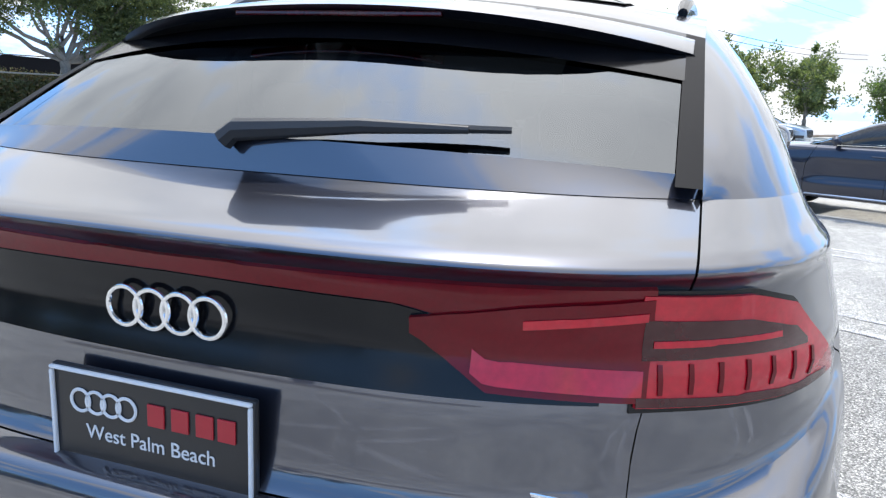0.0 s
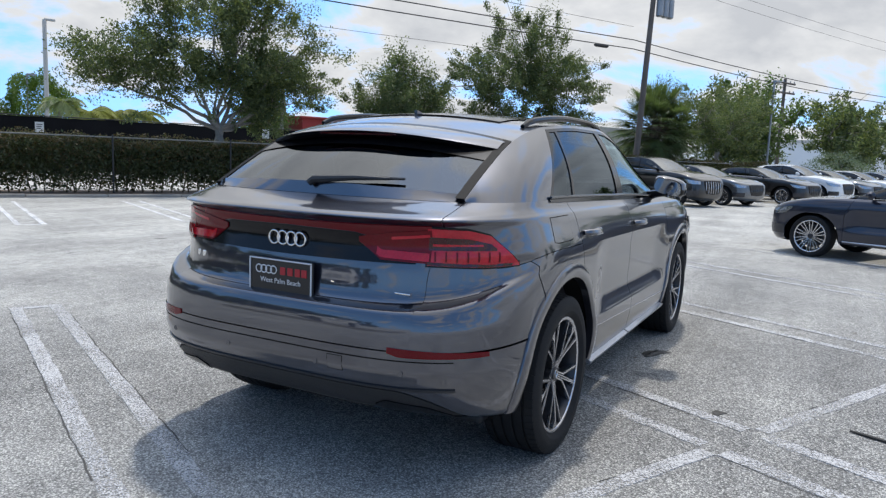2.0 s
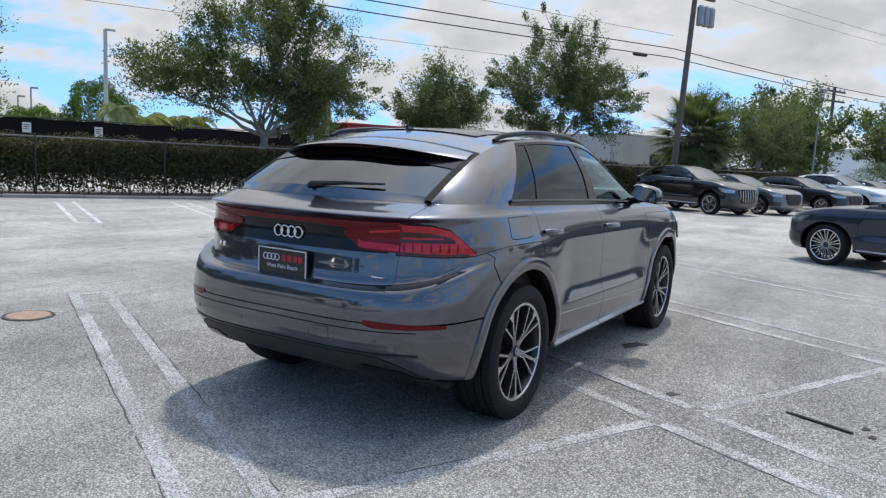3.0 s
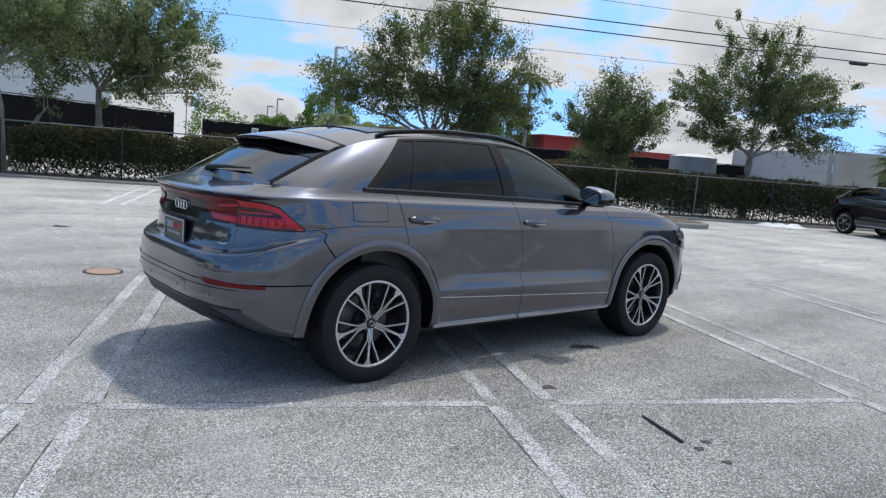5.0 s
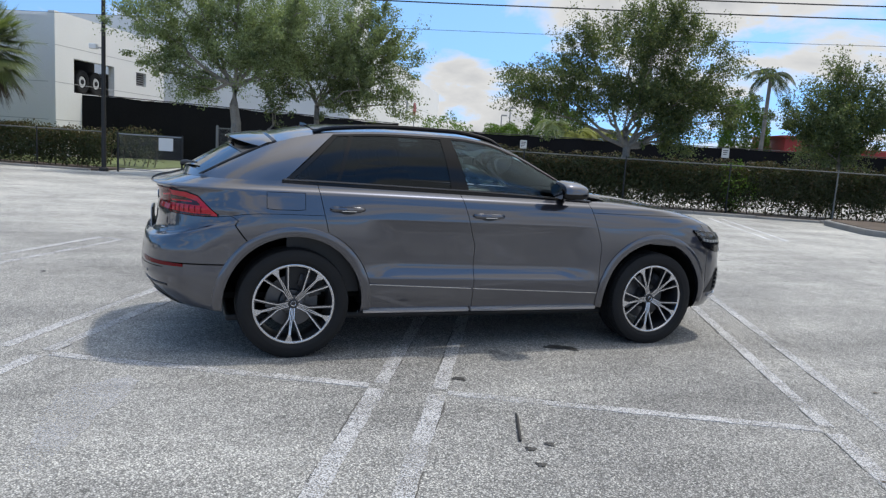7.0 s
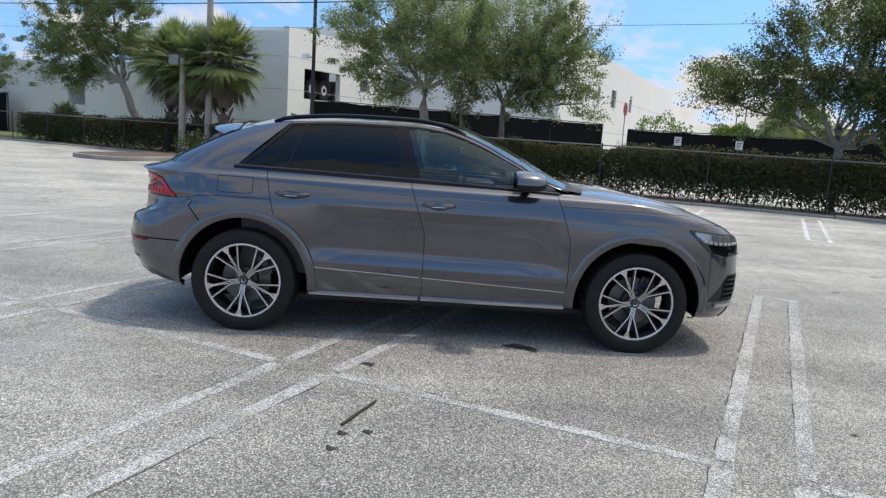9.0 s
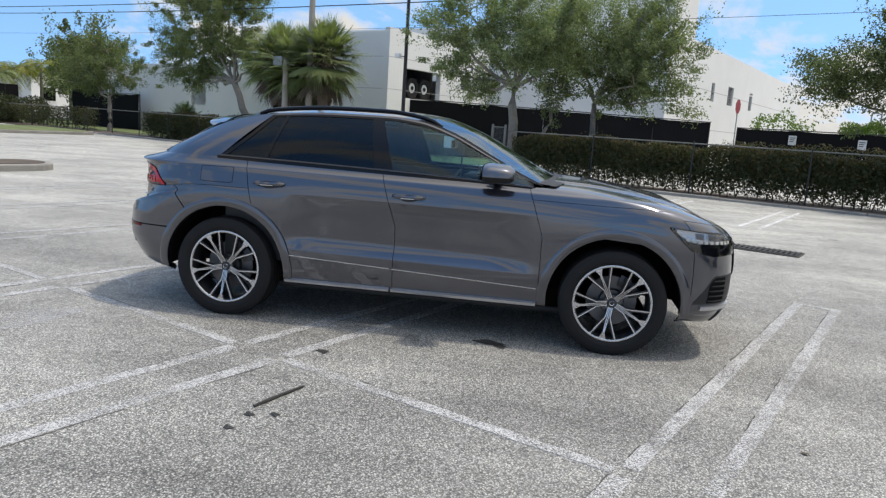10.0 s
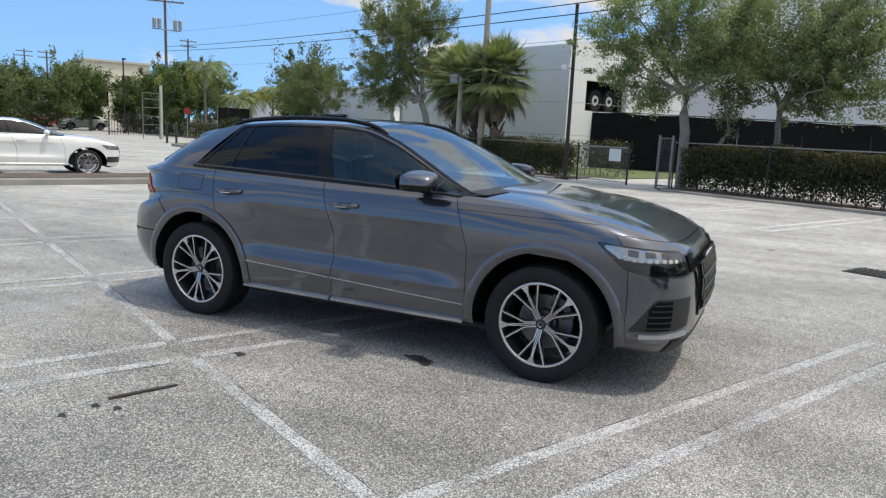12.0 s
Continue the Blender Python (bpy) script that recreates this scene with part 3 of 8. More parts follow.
def island(x0, y0, x1, y1, r, top, label):
    slab("kerb_island", rounded(x0, y0, x1, y1, r), 0.0, 0.15, M["kerb"], label, "traffic island", 0.035)
    slab("island_bed", rounded(x0 + 0.17, y0 + 0.17, x1 - 0.17, y1 - 0.17, max(0.05, r - 0.17)), 0.0, 0.165, M[top], "bed inside a concrete kerb", "planting bed", 0.0)


island(-16.5, 10.7, -12.9, 12.7, 0.8, "mulch", "grey concrete kerbed traffic island beside the hedge")
island(-4.3, -13.3, 9.0, -11.7, 0.7, "mulch", "long grey concrete kerbed island with bare soil")
island(-15.9, -36.5, -10.2, -30.0, 1.2, "lawn", "concrete kerbed grass corner with rounded edge")
island(-16.6, -18.2, -11.6, -15.6, 0.9, "mulch", "low concrete kerbed planting island")
slab("gate_path", [(-26.0, -11.4), (-16.6, -11.4), (-16.6, -8.2), (-26.0, -8.2)], 0.0, 0.012, M["concrete"], "pale concrete path leading through the gate", "path", 0.0)
slab("back_lawn", [(-29.5, -80), (-19.6, -80), (-19.6, -11.6), (-29.5, -11.6)], 0.0, 0.03, M["lawn"], "dry grass strip behind the hedge", "lawn", 0.0)
slab("back_road", [(-24.0, -7.9), (-20.0, -7.9), (-20.0, 60), (-24.0, 60)], 0.0, 0.012, M["concrete"], "pale concrete drive behind the hedge", "road", 0.0)


# ---- hedges ----
def hedge(x, y0, y1, depth, height, seed, per_m, open_low=0.62, tops=True):
    rng = np.random.default_rng(seed)
    n = int((y1 - y0) * per_m)
    yy = rng.uniform(y0, y1, n)
    zz = rng.beta(1.5, 1.15, n)
    keep = rng.uniform(size=n) < open_low + (1 - open_low) * np.clip(zz / 0.35, 0, 1)
    yy, zz = yy[keep], zz[keep]
    n = len(yy)
    wave = 0.07 * np.sin(yy * 1.3 + seed) + 0.06 * np.sin(yy * 3.1 + 2 * seed) + 0.05 * np.sin(yy * 7.3)
    top = height + wave * 0.8
    xx = x + (rng.uniform(-1, 1, n) * 0.5 + 0.06 * np.sin(yy * 2.2) * np.sin(zz * 9)) * depth
    gaps = np.sin(yy * 4.1 + 3 * np.sin(yy * 0.7)) * np.sin(zz * 8 + yy)
    keep = rng.uniform(size=n) > 0.30 * (gaps > 0.45)
    c = np.stack([xx, yy, 0.10 + zz * (top - 0.10)], 1)[keep]
    zz = zz[keep]
    tipped = rng.uniform(size=len(c))
    stray = tipped > 0.985
    c[stray, 2] += rng.uniform(0.0, 0.16, stray.sum()) * (zz[stray] > 0.8)
    verts, faces = leaf_arrays(c, rng.uniform(0.055, 0.11, len(c)), rng, 0.2, 0.55)
    fresh = rng.uniform(size=len(c)) < np.where(zz > 0.90, 0.65, np.where(zz > 0.6, 0.22, 0.08)) * (1.0 if tops else 0.2)
    index = np.where(fresh, 1, 0)
    ob = leaves_object("hedge", verts, faces, [M["leaf_hedge"], M["leaf_hedge_top"]], index, label="clipped dark green hedge with bronze new growth along the fence", kind="stuff", m=GRID)
    tagged(ob, category="hedge")
    v, f = [], []
    r = random.Random(seed)
    y = y0 + 0.1
    while y < y1:
        bx = x + r.uniform(-0.12, 0.12)
        pts = [(bx, y, 0.03)]
        for s in range(1, 4):
            pts.append((bx + r.uniform(-0.12, 0.12), y + r.uniform(-0.12, 0.12), 0.03 + s * height * 0.26))
        a, b = tube_data(pts, [0.022, 0.018, 0.012, 0.006], 5, base=len(v))
        v += a
        f += b
        y += r.uniform(0.16, 0.34)
    tagged(solid("hedge_stems", v, f, M["twig"], smooth=True, m=GRID), "bare brown stems inside the hedge", "hedge", kind="stuff")


hedge(-17.75, -7.3, 9.0, 0.80, 1.50, 1, 5200)
hedge(-17.75, 9.0, 34.0, 0.75, 1.62, 2, 4200)
hedge(-17.75, -29.0, -12.2, 0.75, 1.36, 3, 3800)
hedge(-17.75, -75.0, -34.0, 0.75, 1.30, 4, 900)
hedge(-20.6, -26.0, -11.8, 0.9, 1.45, 5, 900, 0.6)
hedge(-28.2, -3.0, 26.0, 0.8, 1.75, 6, 800, 0.7)


# ---- chain-link fence on the lot's edge, with gate ----
def chain_fence(y0, y1, step, height, x=FENCE_X, white=()):
    top = empty("chain_link_fence", GRID, "black chain-link fence with top rail in front of the hedge", "fence")
    k = 0
    y = y0
    while y <= y1 + 0.01:
        tube("post", [(x, y, 0), (x, y, height), (x, y, height + 0.03)], [0.024, 0.024, 0.012], M["rail"] if k in white else M["pole_black"], top, 8, "weathered grey post" if k in white else "")
        y += step
        k += 1
    tube("top_rail", [(x, y0, height - 0.04), ((x), (y0 + y1) / 2, height - 0.055), (x, y1, height - 0.04)], 0.019, M["rail"], top, 8, "dull weathered top rail")
    return top


chain_fence(-7.45, 30.5, 3.16, 1.58, white=(6, 7))
chain_fence(-34.0, -12.0, 2.45, 1.34)
chain_fence(-76.0, -36.0, 4.0, 1.30)


def wire_panel(name, y0, y1, z0, z1, x, parent, gap=0.06, r=0.0022):
    """Diamond wire mesh, each wire a thin three-sided strand."""
    v, f = [], []
    h = z1 - z0
    n = int((y1 - y0 + h) / (gap * 1.414))
    for sgn in (1, -1):
        for i in range(n + 1):
            s = -h + i * gap * 1.414
            a, b = max(0.0, -s), min(h, (y1 - y0) - s)
            if b - a < 0.03:
                continue
            ya, yb = y0 + s + a, y0 + s + b
            if sgn < 0:
                ya, yb = y0 + y1 - ya, y0 + y1 - yb
            p, q = tube_data([(x + sgn * r, ya, z0 + a), (x + sgn * r, yb, z0 + b)], r, 3, False, len(v))
            v += p
            f += q
    return solid(name, v, f, M["galv"], parent)


gate = empty("gate", GRID, "galvanised chain-link gate standing open beside its posts", "gate")
for y, h in ((-8.05, 1.72), (-7.55, 1.72)):
    tube("gate_post", [(FENCE_X, y, 0), (FENCE_X, y, h), (FENCE_X, y, h + 0.04)], [0.045, 0.045, 0.015], M["rail"], gate, 10)
tube("gate_rail", [(FENCE_X, -8.05, 1.66), (FENCE_X, -7.55, 1.66)], 0.020, M["rail"], gate)
tube("gate_rail", [(FENCE_X, -8.05, 0.12), (FENCE_X, -7.55, 0.12)], 0.020, M["rail"], gate)
wire_panel("wire_mesh", -8.0, -7.6, 0.14, 1.64, FENCE_X, gate)
low = empty("low_fence_panel", GRID, "low galvanised chain-link panel with pale sign", "fence")
for y in (-11.5, -9.25):
    tube("post", [(FENCE_X, y, 0), (FENCE_X, y, 1.30), (FENCE_X, y, 1.34)], [0.035, 0.035, 0.012], M["pole_black"], low, 8)
tube("top_rail", [(FENCE_X, -11.5, 1.27), (FENCE_X, -9.25, 1.27)], 0.02, M["galv"], low)
tube("bottom_rail", [(FENCE_X, -11.5, 0.10), (FENCE_X, -9.25, 0.10)], 0.016, M["galv"], low)
wire_panel("wire_mesh", -11.45, -9.3, 0.10, 1.26, FENCE_X, low)
sg = tagged(part("fence_sign", box((FENCE_X + 0.03, -10.05, 0.80), (FENCE_X + 0.045, -9.55, 1.22), 0.003), M["sign"], m=GRID), "faded white metal sign on the fence panel", "sign")


# ---- black mesh-screened fence further back ----
def screen_fence(x0, y0, h0, x1, y1, h1, label):
    top = empty("screened_fence", GRID, label, "fence")
    n = max(2, int(math.hypot(x1 - x0, y1 - y0) / 2.6))
    rng = random.Random(int(abs(y0) * 10))
    for i in range(n + 1):
        t = i / n
        x, y, h = x0 + (x1 - x0) * t, y0 + (y1 - y0) * t, h0 + (h1 - h0) * t
        tube("post", [(x - 0.06, y, 0), (x - 0.06, y, h + 0.04)], 0.035, M["pole_black"], top, 8)
        if i < n:
            t2 = (i + 1) / n
            xb, yb, hb = x0 + (x1 - x0) * t2, y0 + (y1 - y0) * t2, h0 + (h1 - h0) * t2
            v, f = [], []
            c, r = 10, 6
            for a in range(c + 1):
                for b in range(r + 1):
                    u, w = a / c, b / r
                    sag = 0.05 * math.sin(math.pi * u) * (w > 0.9) * rng.uniform(0.4, 1)
                    billow = 0.05 * math.sin(math.pi * u * 2 + i) * math.sin(math.pi * w)
                    v.append((x + (xb - x) * u + billow, y + (yb - y) * u, 0.05 + (h + (hb - h) * u - 0.05 - sag) * w))
            for a in range(c):
                for b in range(r):
                    k = a * (r + 1) + b
                    f.append((k, k + r + 1, k + r + 2, k + 1))
            nv = len(v)
            v += [(p[0] - 0.006, p[1], p[2]) for p in v]
            f += [tuple(k + nv for k in reversed(q)) for q in f]
            solid("screen", v, f, M["mesh_black"], top, smooth=True)
    tube("top_rail", [(x0, y0, h0 + 0.02), (x1, y1, h1 + 0.02)], 0.022, M["pole_black"], top)


screen_fence(-25.0, -19.0, 2.85, -32.0, -4.6, 2.55, "tall black mesh-screened fence before the white building")
screen_fence(-31.6, -3.2, 2.35, -31.6, 34.0, 2.35, "tall black mesh-screened fence behind the hedge")
screen_fence(-23.0, -46.0, 2.3, -23.0, -38.0, 2.3, "black mesh-screened fence beside the far trees")


def notice(x, y, z, w, h):
    top = empty("fence_notice", GRID @ pose(x, y, z), "small white notice with dark lettering bars on the black fence", "sign")
    part("board", box((0, -w / 2, -h / 2), (0.012, w / 2, h / 2), 0.002), M["sign"], top)
    for i in range(3):
        part("text_bar", box((0.012, -w * 0.35, h * (0.22 - 0.2 * i)), (0.015, w * (0.35 - 0.1 * i), h * (0.30 - 0.2 * i))), M["plate_black"], top)


notice(-31.50, -0.75, 1.93, 0.33, 0.42)
notice(-31.50, 2.02, 1.90, 0.33, 0.42)
notice(-31.50, 12.0, 2.10, 0.36, 0.46)


# ---- buildings ----
def wall_with_holes(name, axis, pos, thick, a0, a1, z0, z1, holes, mat, parent):
    """A wall along one lot axis with rectangular openings cut through it. axis 'x': runs along x at y = pos."""
    cuts_a = sorted({a0, a1, *[h[0] for h in holes], *[h[1] for h in holes]})
    cuts_z = sorted({z0, z1, *[h[2] for h in holes], *[h[3] for h in holes]})
    bm = bmesh.new()
    for i in range(len(cuts_a) - 1):
        for j in range(len(cuts_z) - 1):
            ca, cz = (cuts_a[i] + cuts_a[i + 1]) / 2, (cuts_z[j] + cuts_z[j + 1]) / 2
            if any(h[0] < ca < h[1] and h[2] < cz < h[3] for h in holes):
                continue
            if axis == "x":
                box_into(bm, (cuts_a[i], pos - thick, cuts_z[j]), (cuts_a[i + 1], pos, cuts_z[j + 1]))
            else:
                box_into(bm, (pos - thick, cuts_a[i], cuts_z[j]), (pos, cuts_a[i + 1], cuts_z[j + 1]))
    bmesh.ops.remove_doubles(bm, verts=bm.verts[:], dist=1e-4)
    inner = [f for f in bm.faces if all(len(e.link_faces) > 2 for e in f.edges)]
    bmesh.ops.delete(bm, geom=inner, context="FACES")
    return part(name, bm, mat, parent)


def louvre_into(parent, x, y, z, w, h, axis="x"):
    fr = box((-w / 2, -0.06, -h / 2), (w / 2, -0.05, h / 2))
    # dark backing: shade behind the slats put into its colour
    lv = part("louvre", fr, M["dark"], parent, m=pose(x, y, z, 0, 0, 0 if axis == "x" else -90))
    n = max(3, int(h / 0.11))
    for i in range(n):
        zz = -h / 2 + h * (i + 0.5) / n
        part("slat", box((-w / 2, -0.045, zz - 0.012), (w / 2, 0.02, zz + 0.012), 0.0, pose(0, 0, zz, 35, 0, 0) @ pose(0, 0, -zz)), M["louvre"], lv)


def truck_wheel(parent, x, y, z, r):
    top = empty("spare_wheel", GRID @ pose(x, y, z), "large used truck tyre on a pale rim stored upright", "tyre", "stored tyres")
    prof = [(r * 0.52, -0.13), (r * 0.85, -0.16), (r * 0.97, -0.12), (r, 0.0), (r * 0.97, 0.12), (r * 0.85, 0.16), (r * 0.52, 0.13)]
    v, f = [], []
    n = 28
    for i in range(n):
        a = 2 * math.pi * i / n
        for q, d in prof:
            v.append((q * math.cos(a), d, q * math.sin(a)))
    k = len(prof)
    for i in range(n):
        for j in range(k - 1):
            f.append((i * k + j, i * k + j + 1, ((i + 1) % n) * k + j + 1, ((i + 1) % n) * k + j))
    solid("tyre", v, f, M["rubber"], top, smooth=True)
    rim = bmesh.new()
    bmesh.ops.create_cone(rim, cap_ends=True, segments=24, radius1=r * 0.53, radius2=r * 0.46, depth=0.2, matrix=pose(0, 0, 0, -90, 0, 0))
    part("rim", rim, M["sign"], top)
    hub = bmesh.new()
    bmesh.ops.create_cone(hub, cap_ends=True, segments=20, radius1=r * 0.22, radius2=r * 0.2, depth=0.26, matrix=pose(0, 0, 0, -90, 0, 0))
    part("hub", hub, M["dark"], top)


wa = empty("workshop_building", GRID, "white rendered flat-roofed workshop with an open upper bay", "building")
AX, AY = -23.6, -18.0
wall_with_holes("wall", "x", AY, 0.3, -33.0, AX, 0.0, 6.15, [(-28.1, -24.9, 2.85, 4.33), (-31.1, -30.1, 3.62, 4.30)], M["wall_white"], wa)
wall_with_holes("wall", "y", AX, 0.3, -25.0, AY - 0.3, 0.0, 5.95, [], M["wall_white"], wa)
wall_with_holes("wall", "y", AX - 0.4, 0.3, -46.0, -25.0, 0.0, 4.35, [(-34.0, -32.6, 1.9, 3.0)], M["wall_white"], wa)
part("wall", box((-33.3, -46.0, 0), (-33.0, AY - 0.302, 4.3)), M["wall_white"], wa)
part("roof", box((-33.0, -25.0, 5.6), (AX - 0.3, AY - 0.3, 5.75)), M["concrete"], wa)
part("roof", box((-33.0, -46.0, 4.0), (AX - 0.7, -25.0, 4.15)), M["concrete"], wa)
# near-black linings: the shade inside the bay is put into their colour
part("inner_floor", box((-32.9, AY - 6, 2.65), (AX - 0.4, AY - 0.31, 2.86)), M["dark"], wa)
part("inner_wall", box((-32.9, AY - 4.2, 2.87), (AX - 0.4, AY - 4.0, 5.5)), M["dark"], wa)
part("inner_side", box((AX - 0.46, AY - 3.99, 2.87), (AX - 0.41, AY - 0.31, 5.5)), M["dark"], wa)
part("inner_ceiling", box((-32.8, AY - 3.99, 5.50), (AX - 0.47, AY - 0.31, 5.56)), M["dark"], wa)
for z in (1.6, 3.2, 4.75):
    part("joint", box((-33.0, AY, z), (AX, AY + 0.004, z + 0.022)), M["joint"], wa)
    part("joint", box((AX, -25, z), (AX + 0.004, AY - 0.32, z + 0.022)), M["joint"], wa)
louvre_into(wa, -30.6, AY - 0.12, 3.96, 1.0, 0.68)
for x in (-26.0, -27.08):
    truck_wheel(wa, x, AY - 0.42, 3.40, 0.54)

wb = empty("warehouse_building", GRID, "large white rendered warehouse with small louvred openings", "building")
BX, BY = -36.0, -8.2
wall_with_holes("wall", "x", BY, 0.3, -80.0, -40.2, 0.0, 7.6, [(-46.0, -45.2, 4.3, 5.5), (-51.2, -49.6, 4.3, 5.6), (-57.5, -56.4, 4.3, 5.4)], M["wall_white"], wb)
part("tower_wall", box((-40.19, -19.0, 0), (BX, BY + 0.02, 10.6)), M["wall_white"], wb)
part("wall", box((-80.3, -30.0, 0), (-80.0, BY, 7.6)), M["wall_white"], wb)
part("wall", box((BX - 0.3, -40.0, 0), (BX, -19.01, 8.0)), M["wall_white"], wb)
part("roof", box((-80.0, -30.0, 7.0), (-40.2, BY - 0.3, 7.2)), M["concrete"], wb)
# near-black sheet gives the openings their inside shade by colour
part("inner_wall", box((-79, BY - 3.2, 0), (-40.5, BY - 3.0, 6.9)), M["dark"], wb)
for z in (2.4, 4.9):
    part("joint", box((-80.0, BY, z), (-40.2, BY + 0.004, z + 0.03)), M["joint"], wb)
for x, w, zc, h in ((-45.6, 0.8, 4.9, 1.2), (-50.4, 1.6, 4.95, 1.3), (-56.95, 1.1, 4.85, 1.1)):
    louvre_into(wb, x, BY - 0.12, zc, w, h)

ws = empty("shop_building", GRID, "low pale flat-roofed building beyond the hedge", "building")
wall_with_holes("wall", "y", -25.0, 0.3, 27.6, 37.2, 0.0, 3.35, [(30.2, 31.4, 0.9, 2.3), (33.2, 34.4, 0.9, 2.3)], M["concrete"], ws)
part("wall", box((-33.0, 27.3, 0), (-25.31, 27.59, 3.3)), M["concrete"], ws)
part("roof", box((-33.0, 27.6, 3.0), (-25.3, 37.2, 3.15)), M["concrete"], ws)
for y in (30.8, 33.8):
    part("window", box((-25.22, y - 0.6, 0.9), (-25.2, y + 0.6, 2.3)), M["black_gloss"], ws)

wr = empty("red_building", GRID, "red painted low building far behind the trees", "building")
part("wall", box((-44.0, 17.0, 0), (-38.0, 21.0, 3.3), 0.02), M["red_shed"], wr)
part("wall", box((-44.0, 21.02, 0), (-38.5, 30.0, 2.9), 0.02), M["red_shed"], wr)
part("roof", box((-44.3, 16.8, 3.3), (-37.8, 21.2, 3.42), 0.02), M["red_shed"], wr)

wt = empty("white_tank", on_grid(-21.6, 17.2), "pale cylindrical utility tank behind the hedge", "tank")
tk = bmesh.new()
bmesh.ops.create_cone(tk, cap_ends=True, segments=28, radius1=0.95, radius2=0.95, depth=2.3, matrix=pose(0, 0, 1.15))
part("shell", tk, M["galv"], wt, smooth=False)
tk = bmesh.new()
bmesh.ops.create_cone(tk, cap_ends=True, segments=28, radius1=0.98, radius2=0.3, depth=0.14, matrix=pose(0, 0, 2.37))
part("lid", tk, M["sign"], wt)


def plain_house(x, y, w, d, h, mat, label):
    top = empty("distant_building", on_grid(x, y), label, "building")
    part("wall", box((-w / 2, -d / 2, 0), (w / 2, d / 2, h), 0.02), mat, top)
    part("roof", box((-w / 2 - 0.3, -d / 2 - 0.3, h), (w / 2 + 0.3, d / 2 + 0.3, h + 0.35), 0.03), M["concrete"], top)
    n = int(w / 4)
    for i in range(n):
        xx = -w / 2 + w * (i + 0.5) / n
        wd = part("window", box((xx - 0.8, d / 2 + 0.005, h * 0.3), (xx + 0.8, d / 2 + 0.03, h * 0.62)), M["black_gloss"], top)
        part("sill", box((xx - 0.9, d / 2 + 0.005, h * 0.3 - 0.08), (xx + 0.9, d / 2 + 0.1, h * 0.3)), M["sign"], wd)


plain_house(-25.5, -114, 9, 12, 9.0, M["wall_cream"], "cream two-storey building far down the street")
plain_house(-52, -96, 22, 14, 5.0, M["wall_white"], "low white building among far trees")
plain_house(-46, 90, 20, 12, 4.5, M["wall_white"], "low white building far beyond the parked cars")


# ---- trees ----
def tree(x, y, trunk, crown, seed, leaves, label, mats=("leaf_oak", "leaf_oak_light"), leaf=(0.055, 0.115), light=0.25, radius=0.13, bark="bark", clump=0.42, lean=(0, 0), dense=2.6, gappy=0.75):
    """Broadleaf tree: tapered trunk, forked limbs that reach into the leaf clumps, crown of single leaves.
    trunk: height at which it forks; crown: list of (dx, dy, z, rx, ry, rz) lobes."""
    r = random.Random(seed)
    rng = np.random.default_rng(seed)
    top = empty("tree", on_grid(x, y), label, "tree")
    v, f = [], []

    def limb(p0, p1, r0, r1, bend, n=5):
        pts = []
        for i in range(n + 1):
            t = i / n
            q = Vector(p0).lerp(Vector(p1), t)
            if 0 < i < n:
                q += Vector((r.uniform(-1, 1), r.uniform(-1, 1), r.uniform(-0.5, 0.8))) * bend
            pts.append(q)
        a, b = tube_data(pts, [r0 + (r1 - r0) * i / n for i in range(n + 1)], 8, True, len(v))
        v.extend(a)
        f.extend(b)
        return pts

    foot = Vector((0, 0, 0))
    head = Vector((lean[0], lean[1], trunk))
    limb(foot, head, radius * 1.25, radius * 0.85, radius * 0.35)
    centres = []
    weight = [c[3] * c[4] * c[5] for c in crown]
    total = sum(weight)
    leaves = int(leaves * dense * 1.35)
    n_clumps = max(20, int(leaves / 130))
    for c, w in zip(crown, weight):
        for _ in range(max(4, int(n_clumps * w / total))):
            d = np.array([r.gauss(0, 1) for _ in range(3)])
            d /= np.linalg.norm(d)
            q = r.uniform(0.25, 1.0) ** 0.6 * (1.0 + 0.28 * math.sin(5 * d[0] + seed) * math.sin(4 * d[1] + 2 * seed) + 0.22 * math.sin(7 * d[2] + seed))
            if r.random() < 0.10:
                q *= r.uniform(1.1, 1.45)
            centres.append(np.array(c[:3]) + d * q * np.array(c[3:]))
    mains = []
    for c in crown:
        end = Vector(c[:3]) - Vector((0, 0, c[5] * 0.2))
        pts = limb(head, end, radius * 0.42, radius * 0.11, 0.16, 6)
        mains.append(pts)
        for q in pts[3:]:  # leafy twigs along the outer half of each limb
            for _ in range(4):
                centres.append(np.array(q) + np.array([r.gauss(0, 0.35), r.gauss(0, 0.35), r.gauss(0.1, 0.3)]))
    for c in centres[:: max(1, len(centres) // 70)]:
        c = Vector(c)
        pts = min((q for p in mains for q in p[1:]), key=lambda q: (q - c).length)
        limb(pts, c, radius * 0.16, 0.006, 0.07, 4)
    solid("trunk", v, f, M[bark], top, smooth=True)
    heart = np.mean(np.array(centres), axis=0)
    # open pockets in the crown, so that the sky shows through
    centres = [c for c in centres if math.sin(2.3 * c[0] + seed) * math.sin(2.1 * c[1] + 2 * seed) + 0.7 * math.sin(2.7 * c[2] + seed) < gappy]
    per = max(8, int(leaves / len(centres)))
    pts, sz = [], []
    for c in centres:
        spread = clump * r.choice((0.45, 0.7, 0.9, 1.15))
        m = int(per * r.uniform(0.5, 1.5))
        way = c - heart + np.array([r.gauss(0, 0.5), r.gauss(0, 0.5), 0.9 + r.gauss(0, 0.5)])
        way /= np.linalg.norm(way)
        d = np.clip(rng.normal(size=(m, 3)), -1.3, 1.3) * spread * 0.36
